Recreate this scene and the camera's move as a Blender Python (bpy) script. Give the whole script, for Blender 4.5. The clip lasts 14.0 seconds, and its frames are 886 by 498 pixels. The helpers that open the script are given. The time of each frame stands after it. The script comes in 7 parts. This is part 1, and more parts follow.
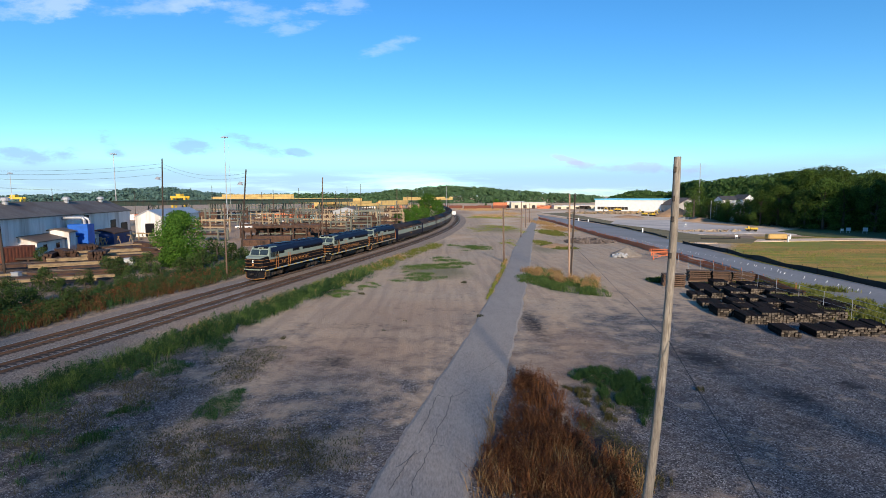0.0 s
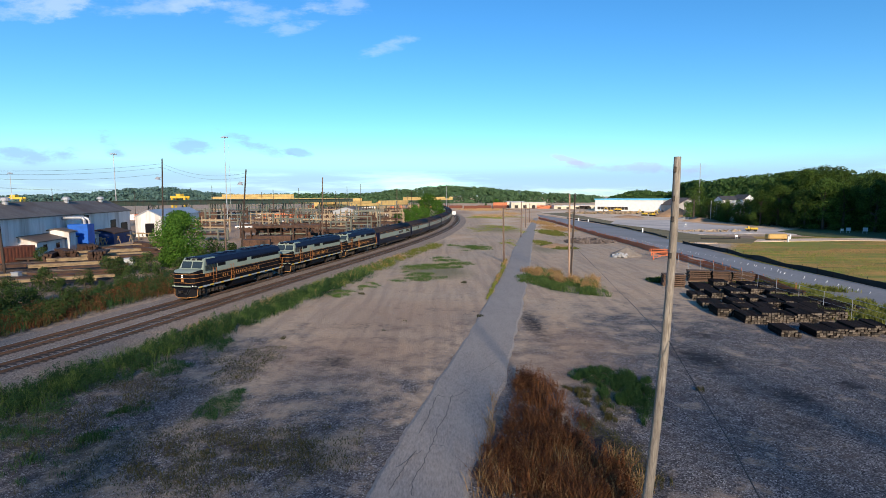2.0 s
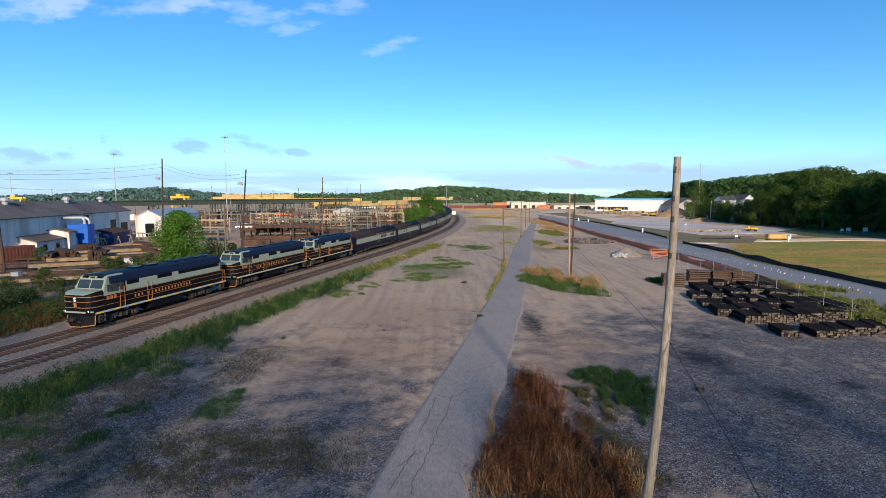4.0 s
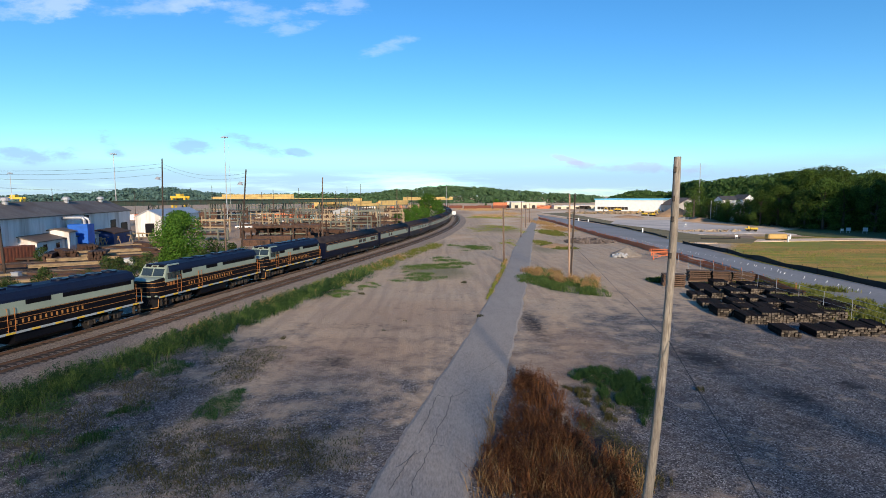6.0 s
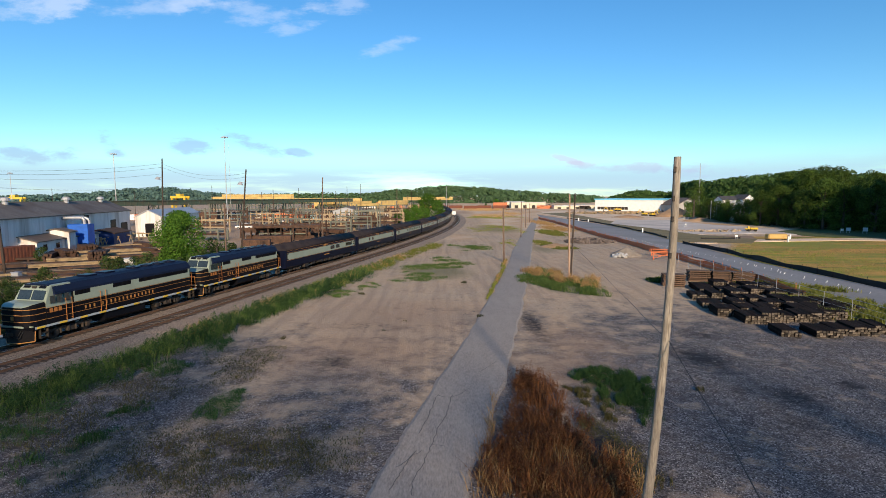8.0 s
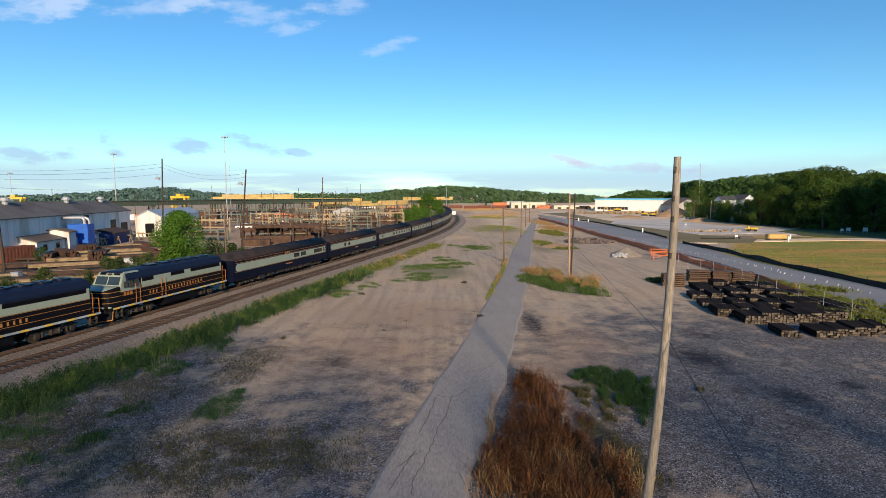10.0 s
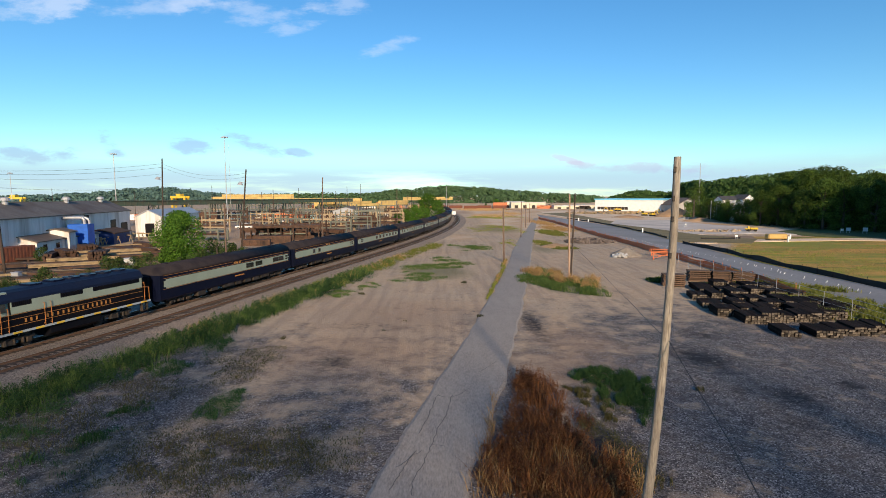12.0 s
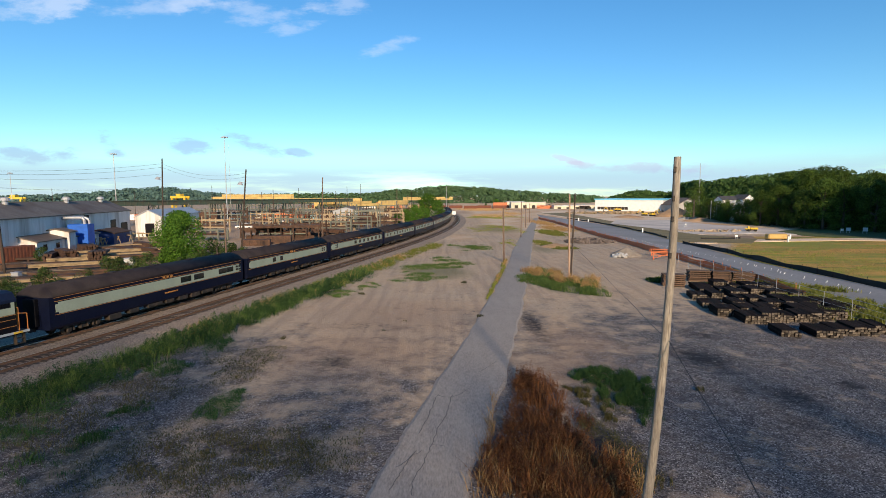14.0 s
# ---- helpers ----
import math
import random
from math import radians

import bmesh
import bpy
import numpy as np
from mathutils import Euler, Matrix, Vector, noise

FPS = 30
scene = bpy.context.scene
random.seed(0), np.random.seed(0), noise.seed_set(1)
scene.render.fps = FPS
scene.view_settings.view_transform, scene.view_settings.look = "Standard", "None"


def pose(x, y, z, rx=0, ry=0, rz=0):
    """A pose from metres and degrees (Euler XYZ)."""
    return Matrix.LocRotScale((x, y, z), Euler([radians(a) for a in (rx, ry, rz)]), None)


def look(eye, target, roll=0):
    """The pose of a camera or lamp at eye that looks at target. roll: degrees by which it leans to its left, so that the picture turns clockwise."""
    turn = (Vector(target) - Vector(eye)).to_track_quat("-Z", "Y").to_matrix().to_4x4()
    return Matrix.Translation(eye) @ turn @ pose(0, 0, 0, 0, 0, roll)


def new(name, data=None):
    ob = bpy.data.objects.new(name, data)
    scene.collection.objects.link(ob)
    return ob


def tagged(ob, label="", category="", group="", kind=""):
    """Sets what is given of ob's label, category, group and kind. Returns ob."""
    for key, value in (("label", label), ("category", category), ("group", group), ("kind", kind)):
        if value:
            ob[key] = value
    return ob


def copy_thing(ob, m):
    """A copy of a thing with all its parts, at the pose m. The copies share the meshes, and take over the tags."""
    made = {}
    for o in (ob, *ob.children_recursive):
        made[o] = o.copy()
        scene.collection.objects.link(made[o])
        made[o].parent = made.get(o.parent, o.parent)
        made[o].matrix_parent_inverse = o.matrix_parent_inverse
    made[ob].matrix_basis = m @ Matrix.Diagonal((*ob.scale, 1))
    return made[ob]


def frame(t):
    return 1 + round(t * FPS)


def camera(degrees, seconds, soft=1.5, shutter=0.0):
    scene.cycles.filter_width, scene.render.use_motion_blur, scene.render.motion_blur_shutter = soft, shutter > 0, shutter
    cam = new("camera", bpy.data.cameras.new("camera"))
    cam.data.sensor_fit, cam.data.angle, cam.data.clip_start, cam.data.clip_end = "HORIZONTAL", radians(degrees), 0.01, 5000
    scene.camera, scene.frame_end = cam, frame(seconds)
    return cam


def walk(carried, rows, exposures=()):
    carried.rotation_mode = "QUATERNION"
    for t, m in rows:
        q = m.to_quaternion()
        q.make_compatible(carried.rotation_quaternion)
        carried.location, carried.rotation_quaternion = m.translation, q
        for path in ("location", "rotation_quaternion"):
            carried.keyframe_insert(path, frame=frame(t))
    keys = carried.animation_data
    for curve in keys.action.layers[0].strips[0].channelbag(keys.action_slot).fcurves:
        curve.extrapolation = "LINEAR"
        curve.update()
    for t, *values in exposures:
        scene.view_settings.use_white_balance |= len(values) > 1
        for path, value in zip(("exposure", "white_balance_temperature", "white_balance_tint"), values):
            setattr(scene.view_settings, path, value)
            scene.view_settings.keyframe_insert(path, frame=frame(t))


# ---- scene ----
cam = camera(80, 14.0, soft=0.8)
EYE = pose(0, 0, 11.3, 90 - 5.806, 0, 0)
walk(cam, [(0, EYE), (14, EYE)], [(0, 0.12, 6100, 10), (5.5, 0.12, 6100, 10), (6.5, 0.12, 6450, 10), (8, 0.12, 6700, 10), (11, 0.12, 6900, 10), (14, 0.12, 6850, 10)])

# ---- light ----
SUN_AZ, SUN_EL = radians(171), radians(20)      # compass angle from +Y towards +X
sun_way = Vector((math.sin(SUN_AZ) * math.cos(SUN_EL), math.cos(SUN_AZ) * math.cos(SUN_EL), math.sin(SUN_EL)))
sun = new("sun", bpy.data.lights.new("sun", "SUN"))
sun.data.energy, sun.data.angle, sun.data.color = 5.0, radians(2.5), (1.0, 0.80, 0.56)
sun.matrix_basis = look(sun_way * 100, (0, 0, 0))

world = bpy.data.worlds.new("sky")
scene.world = world
world.use_nodes = True
wt = world.node_tree
wt.nodes.clear()


def wnode(kind, **kw):
    n = wt.nodes.new(kind)
    for k, v in kw.items():
        n.inputs[k].default_value = v
    return n


sky = wt.nodes.new("ShaderNodeTexSky")
sky.sky_type, sky.sun_disc = "NISHITA", False
sky.sun_elevation, sky.sun_rotation = SUN_EL, SUN_AZ
sky.air_density, sky.dust_density, sky.ozone_density = 1.0, 0.0, 3.0
geo = wt.nodes.new("ShaderNodeTexCoord")
sep = wt.nodes.new("ShaderNodeSeparateXYZ")
wt.links.new(geo.outputs["Generated"], sep.inputs[0])


def cloud_band(scale, stretch, lo, hi, e0, e1, e2, e3, seed):
    """Noise clouds between two elevations."""
    mp = wt.nodes.new("ShaderNodeMapping")
    mp.inputs["Scale"].default_value = (1, 1, stretch)
    mp.inputs["Location"].default_value = (seed, seed * 0.7, seed * 1.3)
    wt.links.new(geo.outputs["Generated"], mp.inputs[0])
    nz = wnode("ShaderNodeTexNoise", Scale=scale, Detail=7.0, Roughness=0.58)
    wt.links.new(mp.outputs[0], nz.inputs["Vector"])
    r = wnode("ShaderNodeMapRange")
    r.interpolation_type = "SMOOTHSTEP"
    r.inputs["From Min"].default_value, r.inputs["From Max"].default_value = lo, hi
    wt.links.new(nz.outputs["Fac"], r.inputs["Value"])
    up = wnode("ShaderNodeMapRange")
    up.interpolation_type = "SMOOTHSTEP"
    up.inputs["From Min"].default_value, up.inputs["From Max"].default_value = e0, e1
    wt.links.new(sep.outputs["Z"], up.inputs["Value"])
    dn = wnode("ShaderNodeMapRange")
    dn.interpolation_type = "SMOOTHSTEP"
    dn.inputs["From Min"].default_value, dn.inputs["From Max"].default_value = e2, e3
    dn.inputs["To Min"].default_value, dn.inputs["To Max"].default_value = 1, 0
    wt.links.new(sep.outputs["Z"], dn.inputs["Value"])
    a = wt.nodes.new("ShaderNodeMath"); a.operation = "MULTIPLY"
    b = wt.nodes.new("ShaderNodeMath"); b.operation = "MULTIPLY"
    wt.links.new(r.outputs[0], a.inputs[0]); wt.links.new(up.outputs[0], a.inputs[1])
    wt.links.new(a.outputs[0], b.inputs[0]); wt.links.new(dn.outputs[0], b.inputs[1])
    return b.outputs[0]


def wmix(fac, a, colour, amount):
    m = wt.nodes.new("ShaderNodeMath"); m.operation = "MULTIPLY"
    m.inputs[1].default_value = amount
    wt.links.new(fac, m.inputs[0])
    x = wt.nodes.new("ShaderNodeMix"); x.data_type = "RGBA"
    wt.links.new(m.outputs[0], x.inputs[0])
    wt.links.new(a, x.inputs[6])
    x.inputs[7].default_value = (*colour, 1)
    return x.outputs[2]


SKY_GAIN = 0.14
hsv = wnode("ShaderNodeHueSaturation", Saturation=1.2)
wt.links.new(sky.outputs[0], hsv.inputs["Color"])
tint = wt.nodes.new("ShaderNodeMix"); tint.data_type, tint.blend_type = "RGBA", "MULTIPLY"
tint.inputs[0].default_value = 1.0
tint.inputs[7].default_value = (0.70, 0.97, 1.07, 1)
wt.links.new(hsv.outputs[0], tint.inputs[6])
skycol = tint.outputs[2]


def wmath(op, a, b=None):
    n = wt.nodes.new("ShaderNodeMath")
    n.operation = op
    for sock, v in ((0, a), (1, b)):
        if v is None:
            continue
        if isinstance(v, (int, float)):
            n.inputs[sock].default_value = v
        else:
            wt.links.new(v, n.inputs[sock])
    return n.outputs[0]


# slopes of the line of sight to the north: sideways and upwards
ahead = wmath("MAXIMUM", sep.outputs["Y"], 0.02)
side, rise = wmath("DIVIDE", sep.outputs["X"], ahead), wmath("DIVIDE", sep.outputs["Z"], ahead)
flat = wt.nodes.new("ShaderNodeCombineXYZ")
wt.links.new(side, flat.inputs[0])
wt.links.new(wmath("MULTIPLY", rise, 2.6), flat.inputs[1])
wisp = wnode("ShaderNodeTexNoise", Scale=9.0, Detail=9.0, Roughness=0.62)
wt.links.new(flat.outputs[0], wisp.inputs["Vector"])
ragged = wmath("MULTIPLY", wmath("SUBTRACT", wisp.outputs["Fac"], 0.5), 7.5)


def cloud(u, v, a, b, slant=0.0):
    """One ragged cloud at a sideways and upward slope, with its half sizes."""
    du = wmath("SUBTRACT", side, u)
    dv = wmath("ADD", wmath("SUBTRACT", rise, v), wmath("MULTIPLY", du, slant))
    p, q = wmath("DIVIDE", du, a), wmath("DIVIDE", dv, b)
    r2 = wmath("ADD", wmath("MULTIPLY", p, p), wmath("MULTIPLY", q, q))
    m = wnode("ShaderNodeMapRange")
    m.interpolation_type = "SMOOTHSTEP"
    m.inputs["From Min"].default_value, m.inputs["From Max"].default_value = -0.2, 1.3
    wt.links.new(wmath("SUBTRACT", wmath("ADD", ragged, 0.9), r2), m.inputs["Value"])
    return m.outputs[0]


for u, v, a, b, slant in ((-0.76, 0.348, 0.20, 0.030, -0.03), (-0.60, 0.345, 0.20, 0.026, 0.02), (-0.36, 0.335, 0.13, 0.022, 0.03), (-0.27, 0.305, 0.06, 0.012, -0.15), (-0.11, 0.268, 0.05, 0.014, -0.2), (-0.24, 0.350, 0.10, 0.02, 0.1)):
    skycol = wmix(cloud(u, v, a, b, slant), skycol, (5.0, 5.8, 7.4), 0.32)
for u, v, a, b, slant in ((-0.77, 0.080, 0.095, 0.018, 0.02), (-0.625, 0.097, 0.026, 0.024, 0.5), (-0.475, 0.088, 0.075, 0.020, 0.12), (-0.365, 0.098, 0.068, 0.016, 0.30), (-0.275, 0.081, 0.026, 0.008, 0.1)):
    skycol = wmix(cloud(u, v, a, b, slant), skycol, (2.5, 3.5, 5.6), 0.66)
for u, v, a, b, slant in ((0.36, 0.052, 0.15, 0.011, 0.03), (0.49, 0.050, 0.085, 0.015, -0.05), (0.23, 0.068, 0.03, 0.007, 0.3)):
    skycol = wmix(cloud(u, v, a, b, slant), skycol, (4.6, 4.5, 5.9), 0.62)
skycol = wmix(cloud_band(4.0, 9.0, 0.22, 0.52, -0.02, 0.005, 0.028, 0.082, 1.7), skycol, (2.9, 4.2, 6.0), 0.8)
bg = wnode("ShaderNodeBackground", Strength=SKY_GAIN)
wt.links.new(skycol, bg.inputs["Color"])
wo = wt.nodes.new("ShaderNodeOutputWorld")
wt.links.new(bg.outputs[0], wo.inputs[0])

# ---- materials ----
MATS = {}


def surface(name, c1, c2, scale=1.0, rough=0.8, bump=0.2, metal=0.0, fine=8.0, c3=None, patch=0.5, island=0.0, obj=0.0, spec=0.4, streak=1.0, along=1.0):
    """A weathered surface: two colours in grain, a third in large stains, fine relief."""
    if name in MATS:
        return MATS[name]
    m = bpy.data.materials.new(name)
    m.use_nodes = True
    t = m.node_tree
    b = t.nodes["Principled BSDF"]
    b.inputs["Roughness"].default_value, b.inputs["Metallic"].default_value = rough, metal
    b.inputs["Specular IOR Level"].default_value = spec
    co = t.nodes.new("ShaderNodeTexCoord")
    mp = t.nodes.new("ShaderNodeMapping")
    mp.inputs["Scale"].default_value = (1, along, streak)
    t.links.new(co.outputs["Object"], mp.inputs[0])
    n1 = t.nodes.new("ShaderNodeTexNoise")
    n1.inputs["Scale"].default_value, n1.inputs["Detail"].default_value, n1.inputs["Roughness"].default_value = scale * fine, 5, 0.65
    n2 = t.nodes.new("ShaderNodeTexNoise")
    n2.inputs["Scale"].default_value, n2.inputs["Detail"].default_value = scale, 4
    t.links.new(mp.outputs[0], n1.inputs["Vector"])
    t.links.new(mp.outputs[0], n2.inputs["Vector"])
    r1 = t.nodes.new("ShaderNodeMapRange")
    r1.inputs["From Min"].default_value, r1.inputs["From Max"].default_value = 0.32, 0.68
    t.links.new(n1.outputs["Fac"], r1.inputs["Value"])
    mix = t.nodes.new("ShaderNodeMix"); mix.data_type = "RGBA"
    t.links.new(r1.outputs[0], mix.inputs[0])
    mix.inputs[6].default_value, mix.inputs[7].default_value = (*c1, 1), (*c2, 1)
    col = mix.outputs[2]
    r2 = t.nodes.new("ShaderNodeMapRange")
    r2.inputs["From Min"].default_value, r2.inputs["From Max"].default_value = 0.45, 0.70
    r2.inputs["To Max"].default_value = patch
    t.links.new(n2.outputs["Fac"], r2.inputs["Value"])
    mix2 = t.nodes.new("ShaderNodeMix"); mix2.data_type = "RGBA"
    t.links.new(r2.outputs[0], mix2.inputs[0])
    t.links.new(col, mix2.inputs[6])
    c3 = c3 or tuple(0.6 * v for v in c1)
    mix2.inputs[7].default_value = (*c3, 1)
    col = mix2.outputs[2]
    if island or obj:
        src = t.nodes.new("ShaderNodeNewGeometry").outputs["Random Per Island"] if island else t.nodes.new("ShaderNodeObjectInfo").outputs["Random"]
        amount = island or obj
        r3 = t.nodes.new("ShaderNodeMapRange")
        r3.inputs["To Min"].default_value, r3.inputs["To Max"].default_value = 1 - amount, 1 + amount
        t.links.new(src, r3.inputs["Value"])
        hs = t.nodes.new("ShaderNodeHueSaturation")
        t.links.new(r3.outputs[0], hs.inputs["Value"])
        t.links.new(col, hs.inputs["Color"])
        col = hs.outputs[0]
    t.links.new(col, b.inputs["Base Color"])
    if bump:
        bp = t.nodes.new("ShaderNodeBump")
        bp.inputs["Strength"].default_value, bp.inputs["Distance"].default_value = bump, 0.03
        t.links.new(n1.outputs["Fac"], bp.inputs["Height"])
        t.links.new(bp.outputs[0], b.inputs["Normal"])
    MATS[name] = m
    return m


def leafy(name, c1, c2, shine=0.15):
    """Leaves and grass: colour varies leaf by leaf, some light passes through."""
    m = bpy.data.materials.new(name)
    m.use_nodes = True
    t = m.node_tree
    b = t.nodes["Principled BSDF"]
    b.inputs["Roughness"].default_value = 0.75
    b.inputs["Specular IOR Level"].default_value = shine
    g = t.nodes.new("ShaderNodeNewGeometry")
    oi = t.nodes.new("ShaderNodeObjectInfo")
    mx = t.nodes.new("ShaderNodeMix"); mx.data_type = "RGBA"
    t.links.new(g.outputs["Random Per Island"], mx.inputs[0])
    mx.inputs[6].default_value, mx.inputs[7].default_value = (*c1, 1), (*c2, 1)
    r = t.nodes.new("ShaderNodeMapRange")
    r.inputs["To Min"].default_value, r.inputs["To Max"].default_value = 0.75, 1.25
    t.links.new(oi.outputs["Random"], r.inputs["Value"])
    hs = t.nodes.new("ShaderNodeHueSaturation")
    t.links.new(r.outputs[0], hs.inputs["Value"])
    t.links.new(mx.outputs[2], hs.inputs["Color"])
    t.links.new(hs.outputs[0], b.inputs["Base Color"])
    tr = t.nodes.new("ShaderNodeBsdfTranslucent")
    t.links.new(hs.outputs[0], tr.inputs["Color"])
    ms = t.nodes.new("ShaderNodeMixShader")
    ms.inputs[0].default_value = 0.22
    t.links.new(b.outputs[0], ms.inputs[1])
    t.links.new(tr.outputs[0], ms.inputs[2])
    t.links.new(ms.outputs[0], t.nodes["Material Output"].inputs[0])
    return m


def glow(name, colour, strength):
    m = bpy.data.materials.new(name)
    m.use_nodes = True
    b = m.node_tree.nodes["Principled BSDF"]
    b.inputs["Emission Color"].default_value = (*colour, 1)
    b.inputs["Emission Strength"].default_value = strength
    return m


NAVY = surface("navy_paint", (0.004, 0.006, 0.019), (0.006, 0.009, 0.026), 0.6, 0.35, 0.03, c3=(0.009, 0.011, 0.022), patch=0.5, spec=0.1)
ROOF_BLUE = surface("roof_blue_paint", (0.007, 0.013, 0.036), (0.010, 0.018, 0.046), 0.7, 0.55, 0.05, c3=(0.012, 0.018, 0.04), patch=0.7, spec=0.1)
BLACK = surface("black_paint", (0.004, 0.0045, 0.008), (0.007, 0.007, 0.010), 0.7, 0.45, 0.05, c3=(0.014, 0.012, 0.011), patch=0.4, spec=0.1)
GREYGREEN = surface("grey_green_paint", (0.27, 0.325, 0.265), (0.31, 0.36, 0.295), 0.5, 0.4, 0.03, c3=(0.22, 0.26, 0.21), patch=0.5)
GOLD = surface("gold_paint", (0.42, 0.19, 0.05), (0.50, 0.235, 0.07), 2, 0.45, 0.0)
YELLOW = surface("yellow_paint", (0.72, 0.46, 0.04), (0.80, 0.52, 0.06), 1.2, 0.5, 0.05, c3=(0.45, 0.28, 0.05), patch=0.6)
ORANGE_RAIL = surface("orange_handrail", (0.40, 0.15, 0.035), (0.46, 0.18, 0.05), 2, 0.5, 0.0)
STEEL_DARK = surface("dark_steel", (0.016, 0.014, 0.013), (0.034, 0.028, 0.024), 1.5, 0.7, 0.2, c3=(0.09, 0.06, 0.04), patch=0.6)
CARROOF = surface("coach_roof", (0.026, 0.022, 0.026), (0.038, 0.033, 0.036), 0.8, 0.75, 0.1, c3=(0.017, 0.015, 0.020), patch=0.8, spec=0.06)
GLASS = surface("dark_glass", (0.010, 0.014, 0.018), (0.014, 0.018, 0.022), 1, 0.06, 0.0, spec=0.7)
SHEDWHITE = surface("stained_white_sheet", (0.70, 0.69, 0.67), (0.80, 0.79, 0.77), 0.9, 0.6, 0.05, c3=(0.36, 0.30, 0.25), patch=0.75, streak=0.15)
CABGLASS = surface("cab_glass", (0.022, 0.032, 0.036), (0.04, 0.055, 0.06), 1, 0.05, 0.0, spec=0.8)
WHITE = surface("white_paint", (0.76, 0.76, 0.75), (0.82, 0.82, 0.80), 0.5, 0.55, 0.04, c3=(0.62, 0.60, 0.56), patch=0.4)
RAIL = surface("rail_steel", (0.13, 0.072, 0.045), (0.19, 0.11, 0.07), 2, 0.55, 0.1)
RAILTOP = surface("rail_head", (0.42, 0.40, 0.38), (0.5, 0.48, 0.46), 2, 0.3, 0.0, metal=0.8)
SLEEPER = surface("creosoted_wood", (0.024, 0.018, 0.015), (0.055, 0.040, 0.032), 1.3, 0.85, 0.4, c3=(0.07, 0.055, 0.045), patch=0.5, obj=0.35)
TIEWOOD = surface("stacked_creosoted_wood", (0.009, 0.006, 0.005), (0.027, 0.017, 0.013), 1.3, 0.9, 0.4, c3=(0.026, 0.017, 0.013), patch=0.5, obj=0.5, spec=0.08)
TIEEND = surface("sawn_tie_end", (0.03, 0.023, 0.018), (0.17, 0.14, 0.11), 2, 0.9, 0.3, c3=(0.02, 0.016, 0.013), patch=1.0, obj=0.9)
TIETAN = surface("tan_tie_wood", (0.07, 0.042, 0.028), (0.15, 0.09, 0.06), 2, 0.9, 0.3, c3=(0.05, 0.032, 0.022), patch=0.6, obj=0.4)
BALLAST = surface("ballast_stone", (0.050, 0.037, 0.028), (0.47, 0.37, 0.29), 0.7, 0.95, 1.0, fine=14.0, c3=(0.27, 0.19, 0.135), patch=0.55)
ASPHALT = surface("worn_asphalt", (0.215, 0.186, 0.164), (0.37, 0.322, 0.282), 0.9, 0.9, 0.25, fine=14.0, c3=(0.36, 0.315, 0.27), patch=0.5, along=0.25)
CRACK = surface("crack_filler", (0.10, 0.095, 0.095), (0.13, 0.125, 0.12), 2, 0.95, 0.2)
CONCRETE_ROAD = surface("pale_concrete", (0.215, 0.21, 0.21), (0.275, 0.27, 0.27), 0.1, 0.85, 0.15, fine=20.0, c3=(0.18, 0.175, 0.175), patch=0.7)
POLEWOOD = surface("weathered_pole_wood", (0.15, 0.125, 0.10), (0.44, 0.385, 0.315), 2.6, 0.9, 0.9, fine=9.0, c3=(0.23, 0.19, 0.15), patch=0.9, streak=0.10)
POLEBROWN = surface("brown_pole_wood", (0.13, 0.085, 0.06), (0.19, 0.125, 0.09), 2.0, 0.9, 0.4, c3=(0.08, 0.055, 0.04), patch=0.7, streak=0.1)
POLETAN = surface("tan_pole_wood", (0.36, 0.235, 0.16), (0.45, 0.30, 0.21), 2.0, 0.9, 0.4, c3=(0.25, 0.16, 0.11), patch=0.6, streak=0.1)
POLEDARK = surface("dark_pole_wood", (0.045, 0.032, 0.026), (0.075, 0.055, 0.042), 2.0, 0.9, 0.4, streak=0.1)
CABLE = surface("black_cable", (0.012, 0.012, 0.013), (0.02, 0.02, 0.02), 2, 0.6, 0.0)
GALV = surface("galvanised_steel", (0.38, 0.39, 0.41), (0.48, 0.49, 0.51), 0.6, 0.5, 0.05, metal=0.3, c3=(0.28, 0.27, 0.27), patch=0.5)
SHEETGREY = surface("grey_sheet_metal", (0.70, 0.66, 0.64), (0.82, 0.78, 0.76), 0.5, 0.6, 0.05, c3=(0.30, 0.24, 0.20), patch=0.75, streak=0.14)
ROOFGREY = surface("weathered_metal_roof", (0.12, 0.10, 0.085), (0.20, 0.165, 0.135), 0.22, 0.7, 0.1, c3=(0.095, 0.058, 0.040), patch=0.9)
BLUEPAINT = surface("bright_blue_paint", (0.012, 0.11, 0.52), (0.02, 0.14, 0.6), 0.7, 0.45, 0.05, c3=(0.01, 0.07, 0.32), patch=0.6)
RUST = surface("rusty_steel", (0.055, 0.029, 0.020), (0.135, 0.070, 0.042), 0.8, 0.85, 0.3, c3=(0.03, 0.022, 0.018), patch=0.8, island=0.3)
RUSTRED = surface("red_rust_sheet", (0.14, 0.045, 0.028), (0.20, 0.07, 0.04), 0.8, 0.8, 0.2, c3=(0.12, 0.05, 0.03), patch=0.6)
TIMBER = surface("pale_timber", (0.27, 0.19, 0.10), (0.42, 0.31, 0.18), 0.9, 0.85, 0.3, c3=(0.12, 0.08, 0.05), patch=0.6, island=0.3)
GREENSTEEL = surface("green_bridge_steel", (0.045, 0.075, 0.055), (0.07, 0.105, 0.08), 0.4, 0.7, 0.1, c3=(0.10, 0.07, 0.05), patch=0.6)
CONCRETE = surface("grey_concrete", (0.34, 0.32, 0.30), (0.42, 0.40, 0.37), 0.5, 0.9, 0.2, c3=(0.26, 0.24, 0.22), patch=0.5)
